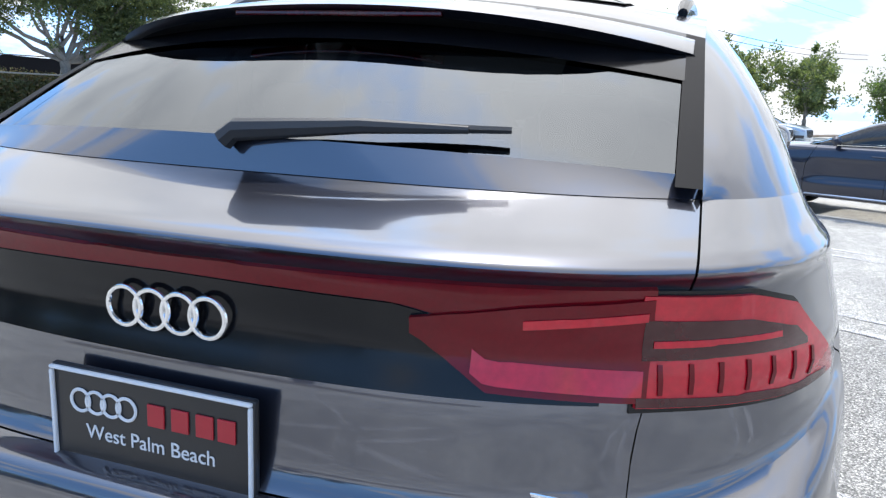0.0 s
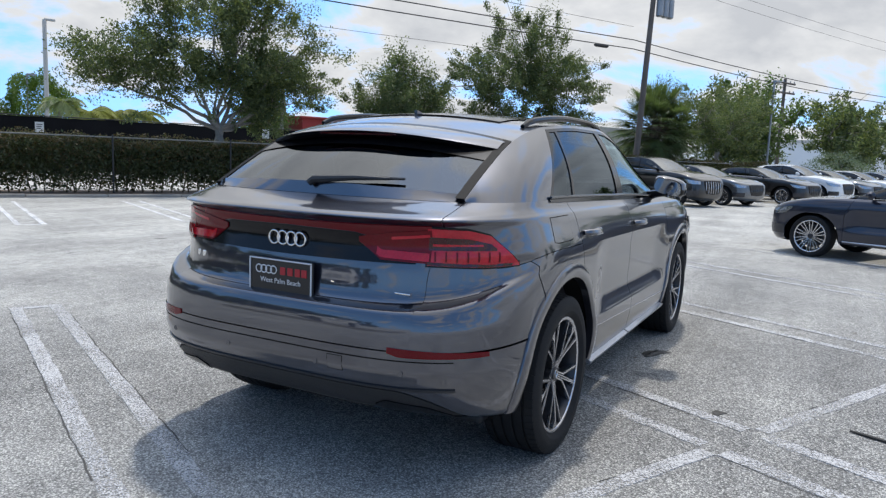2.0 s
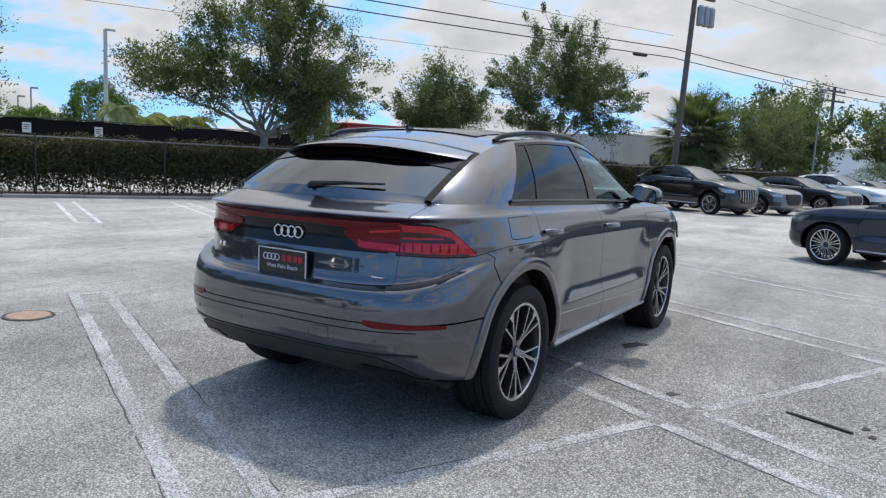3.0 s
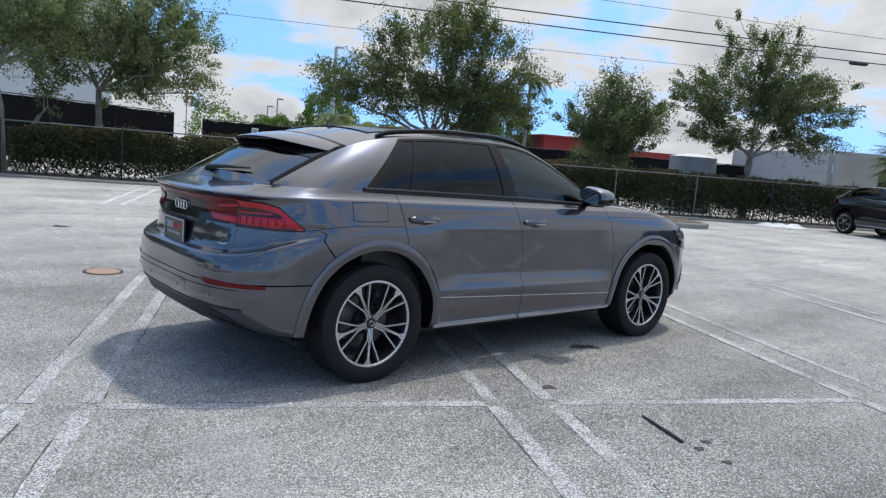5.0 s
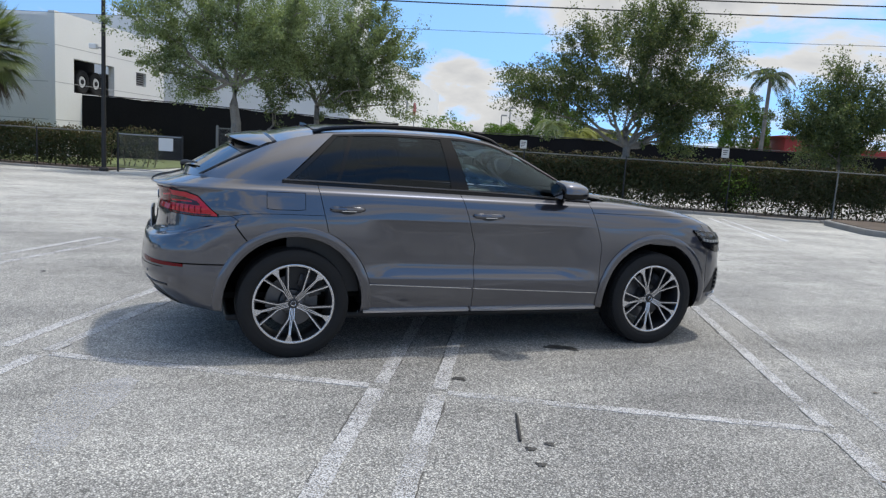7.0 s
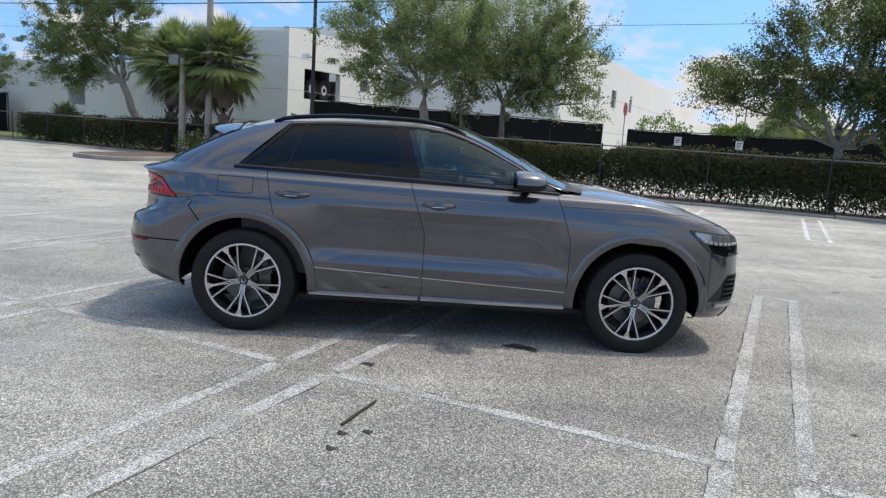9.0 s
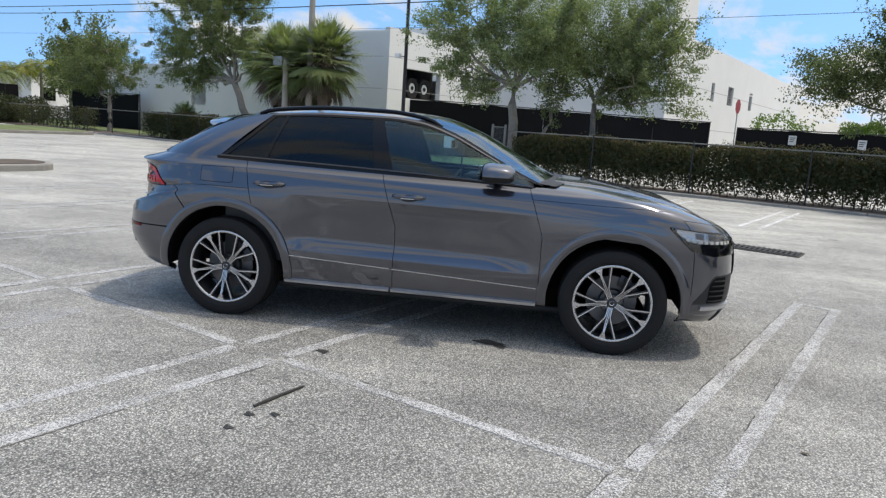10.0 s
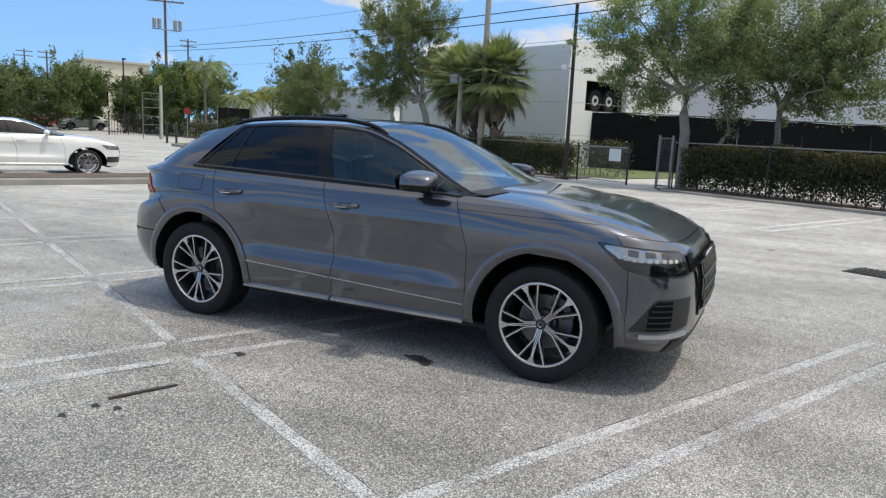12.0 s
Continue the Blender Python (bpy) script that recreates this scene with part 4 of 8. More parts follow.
        d += way * (np.clip(rng.normal(size=(m, 1)), -1.3, 1.5) * spread * 0.58)
        pts.append(c + d)
    pts = np.concatenate(pts)
    verts, faces = leaf_arrays(pts, rng.uniform(leaf[0], leaf[1], len(pts)), rng, 0.35, 0.48)
    # paler leaves thicken towards the top, a painted sunlit crown
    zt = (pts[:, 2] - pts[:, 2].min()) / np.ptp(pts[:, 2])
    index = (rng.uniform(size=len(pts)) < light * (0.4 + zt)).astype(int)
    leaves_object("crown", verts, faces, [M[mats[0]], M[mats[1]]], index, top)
    return top


OAK = "live oak with grey forked trunk and dense small dark leaves"
# trees behind the fence, from the far drive to the parked cars
PALE_OAK = "live oak with pale grey trunk and airy sunlit grey-green crown"
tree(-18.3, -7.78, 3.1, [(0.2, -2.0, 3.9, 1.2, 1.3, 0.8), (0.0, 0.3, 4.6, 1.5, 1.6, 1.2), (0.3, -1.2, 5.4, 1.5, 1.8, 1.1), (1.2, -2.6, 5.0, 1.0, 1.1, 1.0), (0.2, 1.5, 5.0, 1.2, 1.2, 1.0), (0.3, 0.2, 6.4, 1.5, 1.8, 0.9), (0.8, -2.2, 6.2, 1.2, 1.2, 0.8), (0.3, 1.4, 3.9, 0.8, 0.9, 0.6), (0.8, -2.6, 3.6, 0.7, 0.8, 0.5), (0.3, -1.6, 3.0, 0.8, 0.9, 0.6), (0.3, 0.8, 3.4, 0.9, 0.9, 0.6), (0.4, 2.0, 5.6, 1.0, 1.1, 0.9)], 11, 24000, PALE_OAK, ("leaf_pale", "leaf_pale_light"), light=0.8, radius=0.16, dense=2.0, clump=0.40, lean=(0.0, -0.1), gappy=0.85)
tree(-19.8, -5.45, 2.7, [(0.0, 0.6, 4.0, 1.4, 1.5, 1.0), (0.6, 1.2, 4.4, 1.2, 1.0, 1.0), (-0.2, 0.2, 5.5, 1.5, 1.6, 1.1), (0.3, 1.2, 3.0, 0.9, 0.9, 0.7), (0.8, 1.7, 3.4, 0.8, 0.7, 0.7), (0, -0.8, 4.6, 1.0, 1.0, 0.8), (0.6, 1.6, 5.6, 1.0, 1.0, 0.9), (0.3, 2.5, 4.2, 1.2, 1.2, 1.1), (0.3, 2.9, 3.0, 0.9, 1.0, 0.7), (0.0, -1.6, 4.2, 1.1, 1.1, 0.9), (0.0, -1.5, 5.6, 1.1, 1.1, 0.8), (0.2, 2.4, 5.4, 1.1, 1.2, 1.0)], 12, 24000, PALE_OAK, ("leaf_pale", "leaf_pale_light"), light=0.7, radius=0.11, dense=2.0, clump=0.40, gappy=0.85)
tree(-19.3, -8.0, 1.75, [(0.2, 1.7, 3.0, 0.5, 0.6, 0.5), (0.2, 1.1, 3.2, 0.5, 0.6, 0.5)], 13, 900, "small leaning multi-stemmed oak", light=0.3, radius=0.07, lean=(0, 1.0))
tree(-18.9, 5.4, 1.9, [(0.2, -2.8, 3.9, 1.3, 1.7, 0.8), (0.0, -1.3, 4.9, 1.5, 1.5, 1.1), (0.0, -0.2, 5.6, 1.2, 1.2, 0.8), (0.0, 1.0, 5.2, 1.5, 1.4, 1.2), (0.3, 2.0, 4.3, 1.5, 1.3, 1.3), (0.3, 0.3, 4.0, 1.3, 1.6, 0.8), (-0.4, 2.2, 3.0, 1.0, 1.0, 1.0), (-0.3, 1.6, 2.4, 0.9, 0.9, 0.7), (0.1, -3.4, 3.4, 0.9, 0.9, 0.6), (0.2, -1.2, 3.5, 1.1, 1.2, 0.6), (0.2, 2.6, 3.6, 1.0, 1.0, 1.2), (0.1, 1.2, 3.3, 0.9, 0.9, 0.7), (0.0, 0.6, 6.2, 0.9, 1.0, 0.7)], 14, 30000, "spreading live oak with low twisted grey limbs", light=0.35, radius=0.16, dense=2.2, gappy=0.62)
tree(-19.0, 12.2, 1.6, [(0, -0.9, 3.3, 1.2, 1.1, 0.9), (0, 0.8, 3.3, 1.2, 1.1, 1.0), (0, 0.0, 4.2, 1.0, 1.0, 0.7), (0.1, -0.3, 2.4, 1.2, 1.4, 0.7)], 15, 12000, OAK, light=0.2, radius=0.09)
tree(-19.3, 18.2, 2.4, [(0, -2.4, 4.4, 1.6, 1.6, 1.1), (0, 2.2, 4.6, 1.6, 1.6, 1.2), (0, 0.2, 5.9, 1.7, 1.9, 1.3), (0, 0.3, 4.4, 1.6, 1.7, 1.0), (0.2, -1.5, 3.3, 1.2, 1.3, 0.7), (0.2, 2.4, 3.4, 1.2, 1.3, 0.8)], 16, 21000, OAK, light=0.22, radius=0.15)
tree(-19.6, -22.8, 3.0, [(0.2, -6.0, 3.9, 1.4, 1.7, 1.1), (0.0, -6.2, 5.6, 1.4, 1.7, 1.3), (0.2, -3.6, 4.2, 1.5, 1.7, 1.1), (0.0, -3.9, 6.2, 1.6, 1.9, 1.4), (0.2, -4.8, 7.6, 1.4, 1.8, 1.0), (0.0, -1.6, 5.2, 1.4, 1.5, 1.2), (0.0, -1.2, 6.9, 1.5, 1.7, 1.2), (0.2, -2.2, 8.2, 1.3, 1.7, 0.9), (0.2, 0.2, 4.4, 1.1, 1.1, 1.0), (0.3, -4.6, 3.2, 1.0, 1.2, 0.7)], 17, 36000, "wide live oak with pale leaning trunk", ("leaf_pale", "leaf_oak_light"), light=0.3, radius=0.17, lean=(0.2, -1.5), dense=2.2)
tree(-19.5, -35.5, 1.9, [(0, -1.8, 3.6, 1.8, 2.2, 1.2), (0, 1.6, 3.5, 1.8, 2.0, 1.1), (0, 0, 4.7, 1.8, 2.0, 1.0), (0, -3.2, 3.2, 1.3, 1.4, 0.9)], 18, 11000, OAK, light=0.4, radius=0.12)
tree(-19.6, 32.6, 2.2, [(0, -1.5, 4.0, 1.8, 2.2, 1.4), (0, 1.6, 4.2, 1.8, 2.2, 1.4), (0, 0.2, 2.9, 1.6, 2.2, 0.9)], 19, 8000, OAK, light=0.45, radius=0.14)
tree(-20.2, 28.9, 2.0, [(0, 0, 4.3, 1.3, 1.4, 1.2), (0, 0.6, 3.0, 1.3, 1.4, 1.0)], 20, 5500, OAK, light=0.3, radius=0.10)
FAR = "distant broadleaf tree with full rounded crown"
NORTH_TREES = [(-22.5, 37.5, 6.4, 3.4), (-24.0, 43.0, 7.0, 3.8), (-20.5, 48.0, 6.8, 3.8), (-16.5, 53.0, 6.6, 4.0), (-12.0, 59.0, 6.6, 4.2), (-6.0, 66.0, 6.4, 4.4), (2.0, 74.0, 6.4, 4.4), (10.0, 80.0, 6.4, 4.6), (-30.0, 52.0, 7.0, 4.2), (-27.0, 66.0, 7.0, 4.6)]
SOUTH_TREES = [(-13.2, -69.0, 6.2, 3.1), (-10.0, -66.0, 6.4, 2.9), (-16.2, -68.0, 5.4, 2.2), (-17.2, -56.0, 5.6, 2.4), (-24.0, -46.0, 7.6, 3.6), (-30.5, -60, 7.6, 4.0), (-38, -70, 8.0, 4.6), (-21.0, -70, 7.6, 3.6), (-25.5, -74, 8.2, 4.0), (-17.5, -64, 5.8, 2.6), (-13.8, -78, 7.4, 3.4), (-17.8, -92, 7.2, 3.4), (-10.8, -84, 6.6, 3.4), (-7.2, -70, 5.9, 3.6), (-4.4, -62, 5.6, 3.4), (-1.0, -60, 5.6, 3.4), (2.6, -66, 6.2, 3.8), (8, -72, 6.4, 4.0), (15, -80, 7.0, 4.4), (-33, -88, 8.6, 4.4), (-44, -78, 8.0, 4.6), (-4, -98, 7.6, 4.8), (6, -102, 7.6, 5.0), (-50, -90, 8.5, 5.0)]
for i, (x, y, h, w) in enumerate(NORTH_TREES + SOUTH_TREES):
    s = h / 6.0
    tree(x, y, 1.7 * s, [(0, -w * 0.45, 3.4 * s, w * 0.55, w * 0.6, 1.5 * s), (0, w * 0.45, 3.5 * s, w * 0.55, w * 0.6, 1.5 * s), (0, 0, 4.6 * s, w * 0.6, w * 0.7, 1.4 * s), (0.2, w * 0.1, 2.2 * s, w * 0.5, w * 0.75, 0.9 * s)], 40 + i, 6200, FAR, leaf=(0.16, 0.30), light=0.4, radius=0.16, clump=0.75, dense=1.5,
         mats=("leaf_oak", "leaf_lime" if i % 3 == 1 else "leaf_oak_light"))


def shrub(x, y, w, h, seed, mat, label, n=3500, leaf=(0.06, 0.11)):
    """Round or upright bush of single leaves on short stems."""
    rng = np.random.default_rng(seed)
    top = empty("shrub", on_grid(x, y), label, "shrub")
    d = rng.normal(size=(n, 3))
    d /= np.linalg.norm(d, axis=1)[:, None]
    rad = rng.uniform(0.55, 1.0, n) ** 0.5
    lump = 1 + 0.14 * np.sin(d[:, 0] * 6 + seed) * np.sin(d[:, 2] * 7) + 0.1 * np.sin(d[:, 1] * 9)
    p = d * (rad * lump)[:, None] * np.array([w / 2, w / 2, h / 2]) + np.array([0, 0, h / 2 + 0.05])
    p = p[p[:, 2] > 0.05]
    verts, faces = leaf_arrays(p, rng.uniform(leaf[0], leaf[1], len(p)), rng, 0.0, 0.5)
    leaves_object("foliage", verts, faces, [M[mat]], np.zeros(len(p)), top)
    v, f = [], []
    for i in range(7):
        a = i * 0.9
        s, t = tube_data([(0.05 * math.cos(a), 0.05 * math.sin(a), 0), (w * 0.2 * math.cos(a), w * 0.2 * math.sin(a), h * 0.45), (w * 0.3 * math.cos(a), w * 0.3 * math.sin(a), h * 0.7)], [0.03, 0.02, 0.01], 5, True, len(v))
        v += s
        f += t
    solid("stems", v, f, M["twig"], top, smooth=True)


shrub(-51.0, 4.3, 4.6, 5.6, 71, "leaf_lime", "tall bright green clipped fig bush behind the fence", 16000, (0.12, 0.22))
shrub(-52.0, 0.6, 4.4, 3.6, 79, "leaf_lime", "dense bright green clipped bush behind the fence", 12000, (0.12, 0.22))
shrub(-40.0, 15.2, 3.0, 5.6, 72, "leaf_lime", "tall bright green columnar bush behind the fence", 14000, (0.10, 0.2))
shrub(-22.0, 13.0, 3.0, 2.6, 73, "leaf_hedge", "dark rounded bush behind the hedge", 4000)
shrub(-15.6, 37.5, 3.6, 2.4, 74, "leaf_silver", "round silvery-green clipped bush", 4500)
shrub(-20.6, 30.0, 3.4, 3.0, 75, "leaf_silver", "silvery-green bush beside the parked cars", 4000)
shrub(-42.0, -3.2, 4.0, 3.6, 76, "leaf_lime", "yellow-green airy bush by the far white wall", 2200, (0.12, 0.24))
shrub(-17.9, 8.6, 1.5, 1.6, 77, "leaf_lime", "loose light green shrub growing through the fence", 1600)
shrub(-12.6, -13.2, 1.2, 1.1, 78, "leaf_hedge", "low dark green shrub by the kerb", 1200)

for i, (x, y, w, h) in enumerate(((13, -70, 6, 2.4), (8, -66, 6, 2.2), (3, -62, 6, 2.3), (-1.5, -58, 5, 2.2), (-5, -64, 5, 2.4), (-8.5, -72, 5, 2.4), (-11.5, -80, 5, 2.6), (-15.5, -84, 5, 2.4), (-21, -80, 6, 2.6), (-26, -70, 5, 2.2), (19, -76, 7, 2.6))):
    shrub(x, y, w, h, 80 + i, "leaf_hedge", "broad dark green bush beneath the far trees", 2600, (0.18, 0.34))

shrub(-17.4, -44.0, 2.4, 1.75, 95, "leaf_hedge", "dark green bush before the screened panel", 2600, (0.10, 0.2))
shrub(-19.2, -43.8, 2.2, 1.7, 96, "leaf_hedge", "dark green bush before the screened panel", 2600, (0.10, 0.2))


def fan_palm(x, y, trunk_h, crown_r, seed, label, trunks=((0, 0),), fronds=72, leaf_mat="leaf_palm"):
    """Sabal palm: booted trunk and fan leaves of many stiff blades on long stalks."""
    r = random.Random(seed)
    top = empty("palm_tree", on_grid(x, y), label, "palm")
    for tx, ty in trunks:
        h = trunk_h * r.uniform(0.85, 1.05)
        n = 12
        pts = [(tx + 0.1 * math.sin(i * 0.3), ty, h * i / n) for i in range(n + 1)]
        tube("trunk", pts, [0.20 + 0.05 * (i % 2) + 0.04 * math.sin(i) for i in range(n + 1)], M["bark_palm"], top, 10)
        v, f = [], []
        for k in range(64):
            a = k * 2.4
            z = h * (0.15 + 0.85 * k / 64)
            c, s = math.cos(a), math.sin(a)
            v0, f0 = tube_data([(tx + 0.18 * c, ty + 0.18 * s, z), (tx + 0.30 * c, ty + 0.30 * s, z + 0.22), (tx + 0.34 * c, ty + 0.34 * s, z + 0.30)], [0.06, 0.04, 0.02], 4, True, len(v))
            v += v0
            f += f0
        tagged(solid("boot_fibre", v, f, M["bark_palm"], top), kind="stuff")
        v, f, mi = [], [], []
        for k in range(fronds):
            az = k * 2.399 + r.uniform(-0.2, 0.2)
            el = radians(88 - 158 * (k / fronds) + r.uniform(-9, 9))
            ln = crown_r * r.uniform(0.34, 0.62)
            d = Vector((math.cos(az) * math.cos(el), math.sin(az) * math.cos(el), math.sin(el)))
            base = Vector((tx, ty, h))
            tip = base + d * ln - Vector((0, 0, 0.1 * ln))
            a, b = tube_data([base, base.lerp(tip, 0.5) + Vector((0, 0, 0.06)), tip], [0.022, 0.016, 0.01], 4, True, len(v))
            v += a
            f += b
            mi += [1] * len(b)
            side = d.cross(Vector((0, 0, 1)))
            side = side.normalized() if side.length > 0.05 else Vector((1, 0, 0))
            blades = 40
            for j in range(blades):
                t = (j / (blades - 1) - 0.5) * radians(230)
                bd = (d * math.cos(t) + side * math.sin(t)).normalized()
                bl = crown_r * r.uniform(0.40, 0.54) * (0.72 + 0.28 * math.cos(t))
                drop = r.uniform(0.05, 0.34)
                near = tip + bd * bl * 0.35
                mid = tip + bd * bl * 0.72 - Vector((0, 0, 0.10 * bl))
                end = tip + bd * bl * 0.96 - Vector((0, 0, drop * bl))
                w = bd.cross(Vector((0.1, 0.2, 1))).normalized() * crown_r * 0.0085
                k0 = len(v)
                v += [tip, near - w, mid - w * 0.8, end, mid + w * 0.8, near + w]
                f += [(k0, k0 + 1, k0 + 5), (k0 + 1, k0 + 2, k0 + 4, k0 + 5), (k0 + 2, k0 + 3, k0 + 4)]
                mi += [0 if k < fronds * 0.84 else 1] * 3
        solid("crown", v, f, ([M[leaf_mat], M["twig"], M["leaf_palm_gold"]], mi), top)


fan_palm(-19.6, 27.2, 3.7, 2.6, 31, "sabal palm with full fan-leaf crown beside the utility pole", ((0, 0),), 110, "leaf_palm_dark")
fan_palm(-18.2, -18.4, 4.2, 2.05, 32, "clump of sabal palms with ragged fan leaves and booted trunks", ((0, 0), (-0.4, -1.9), (0.1, 1.5)), 120)
fan_palm(-18.9, -27.6, 0.9, 1.3, 33, "low young fan palm beside the fence")


def feather_palm(x, y, h, ln, seed, label, mat="leaf_palm", n=15):
    """Palm with arching feather fronds, each frond a rib with two rows of leaflets."""
    r = random.Random(seed)
    top = empty("palm_tree", on_grid(x, y), label, "palm")
    tube("trunk", [(0, 0, 0), (0.08, 0.05, h * 0.5), (0.1, 0.1, h)], [0.16, 0.12, 0.10], M["bark"], top, 8)
    v, f = [], []
    for k in range(n):
        az = k * 2.399
        rise = r.uniform(0.1, 1.0)
        pts = []
        for i in range(9):
            t = i / 8
            out = ln * t * (0.9 - 0.2 * t)
            z = h + ln * (rise * 0.75 * t - 0.75 * t * t)
            pts.append(Vector((0.1 + math.cos(az) * out, 0.1 + math.sin(az) * out, z)))
        a, b = tube_data(pts, [0.03 - 0.003 * i for i in range(9)], 4, True, len(v))
        v += a
        f += b
        side = Vector((-math.sin(az), math.cos(az), 0))
        for i in range(26):
            t = 0.12 + 0.88 * i / 25
            j = min(7, int(t * 8))
            p = pts[j].lerp(pts[j + 1], t * 8 - j)
            along = (pts[j + 1] - pts[j]).normalized()
            for sgn in (-1, 1):
                l = ln * 0.30 * math.sin(math.pi * min(0.93, 0.15 + t * 0.8)) * r.uniform(0.85, 1.1)
                d = (side * sgn + along * 0.6 + Vector((0, 0, -0.35))).normalized()
                w = along * 0.035
                k0 = len(v)
                v += [p - w * 0.4, p + d * l * 0.5 - w, p + d * l + Vector((0, 0, -0.1 * l)), p + d * l * 0.5 + w]
                f.append((k0, k0 + 1, k0 + 2, k0 + 3))
    solid("crown", v, f, M[mat], top)


feather_palm(-38.5, 15.8, 6.8, 2.0, 51, "tall dark green feather palm behind the fence", "leaf_palm_deep", 13)
for i, (x, y, h, l, mt) in enumerate(((-37, 4.9, 2.75, 1.9, "leaf_palm_gold"), (-38, 6.2, 2.9, 1.9, "leaf_palm_gold"), (-37, 7.4, 2.8, 1.8, "leaf_palm_gold"), (-37, 3.5, 3.2, 1.7, "leaf_palm"), (-39, 19.5, 2.6, 1.8, "leaf_palm"),
                                      (-19.6, -56, 6.0, 3.4, "leaf_palm"), (-24.2, -57, 3.9, 2.9, "leaf_palm_gold"), (-25.9, -56, 4.4, 2.8, "leaf_palm_gold"), (-22.6, -56, 3.4, 2.7, "leaf_palm"), (-18.6, -60, 5.2, 2.9, "leaf_palm_gold"), (-27.2, -54, 3.2, 2.4, "leaf_palm"))):
    feather_palm(x, y, h, l, 60 + i, "feather palm with yellow-green arching fronds" if mt == "leaf_palm_gold" else "feather palm with green arching fronds", mt)


# ---- poles and cables ----
def utility_pole(x, y, h, lean, label, arms=True, wood="pole_wood", turn=0, reach=1.15):
    top = empty("utility_pole", on_grid(x, y), label, "utility pole")
    tube("pole", [(0, 0, 0), (lean[0] * 0.5, lean[1] * 0.5, h * 0.5), (lean[0], lean[1], h)], [0.15, 0.13, 0.105], M[wood], top, 12)
    if arms:
        for z in (h - 0.35, h - 1.05):
            arm = part("crossarm", box((-0.055, -reach, -0.06), (0.055, reach, 0.06), 0.008), M[wood], top, m=pose(lean[0] * z / h, lean[1] * z / h, z, 0, 0, turn) @ pose(0.16, 0, 0))
            for s in (-0.87 * reach, -0.4 * reach, 0.4 * reach, 0.87 * reach):
                tube("insulator", [(0, s, 0.06), (0, s, 0.13), (0, s, 0.20)], [0.03, 0.05, 0.02], M["galv"], arm, 8)
    return top


def transformer(parent, x, y, z):
    tube("transformer", [(x, y, z - 0.42), (x, y, z - 0.38), (x, y, z + 0.38), (x, y, z + 0.46)], [0.13, 0.165, 0.165, 0.10], M["galv"], parent, 16)


up1 = utility_pole(-18.4, 24.4, 10.2, (0.1, 0.45), "weathered timber utility pole with transformers")
for dy in (0.62, 0.98, 1.34):
    transformer(up1, 0.30, dy, 8.35)
up2 = utility_pole(-19.0, -64.5, 13.2, (0.0, -0.2), "timber utility pole with crossarms and transformers far down the street", turn=75, reach=1.7)
for dx in (-1.2, -0.75, 0.7, 1.15):
    transformer(up2, dx, 0.35, 10.1)
part("mount", box((-1.3, 0.1, 9.55), (1.3, 0.2, 9.65), 0.01), M["galv"], up2)
utility_pole(-17.5, -17.25, 9.2, (0.0, 0.1), "pale weathered timber pole standing before the palms", False, wood="pole_pale")
post = utility_pole(-17.0, -18.15, 3.9, (0.0, 0.03), "short pale timber post with a grey meter box", False, wood="pole_pale")
part("meter_box", box((-0.12, -0.62, 3.62), (0.12, -0.10, 4.0), 0.02), M["galv"], post, "grey steel meter box")
for x, y, h in ((-16.9, -111.8, 10.2), (-16.3, -127.0, 11.2), (-32.0, -97.0, 12.4)):
    utility_pole(x, y, h, (0, 0), "distant timber utility pole with crossarms", turn=90)
utility_pole(-26, 50, 8.0, (0, 0.1), "distant timber utility pole with crossarms")


def cable(points, sag, r, label="black sagging overhead power cable"):
    pts = []
    for a, b in zip(points[:-1], points[1:]):
        a, b = Vector(a), Vector(b)
        for i in range(14):
            t = i / 14
            pts.append(a.lerp(b, t) - Vector((0, 0, sag * 4 * t * (1 - t))))
    pts.append(Vector(points[-1]))
    tagged(tube("overhead_cable", pts, r, M["cable"], None, 5, m=GRID), label, "cable", "overhead cables")


cable([(-19, 75, 6.9), (-19, 24.5, 6.55), (-19, -64.6, 7.7)], 0.75, 0.022)
cable([(-19, 75, 7.3), (-19, 24.5, 6.95), (-19, -64.6, 8.1)], 0.75, 0.022)
cable([(-19.1, 24.5, 7.55), (-19.1, -64.6, 9.4)], 0.7, 0.009, "thin dark overhead power wire")
cable([(-20.5, 24.5, 6.0), (-20.5, -64.6, 6.4)], 0.6, 0.008, "thin dark overhead power wire")
cable([(-19.15, 75, 9.8), (-19.15, 24.55, 9.9)], 0.5, 0.008, "thin dark overhead power wire")
cable([(-18.1, 75, 10.0), (-18.1, 24.55, 9.95)], 0.5, 0.008, "thin dark overhead power wire")
cable([(-19, -64.6, 12.9), (-60, -170, 12.5)], 0.5, 0.01, "thin dark overhead power wire")
cable([(-19, -65.4, 12.1), (-60, -171, 11.7)], 0.5, 0.01, "thin dark overhead power wire")
splice = tube("cable_splice_box", [(-19, 21.9, 6.43), (-19, 22.0, 6.43), (-19, 22.7, 6.45), (-19, 22.8, 6.45)], [0.03, 0.075, 0.075, 0.03], M["cable"], None, 8, m=GRID)
tagged(splice, "black cable splice case hung from the overhead line", "cable box")


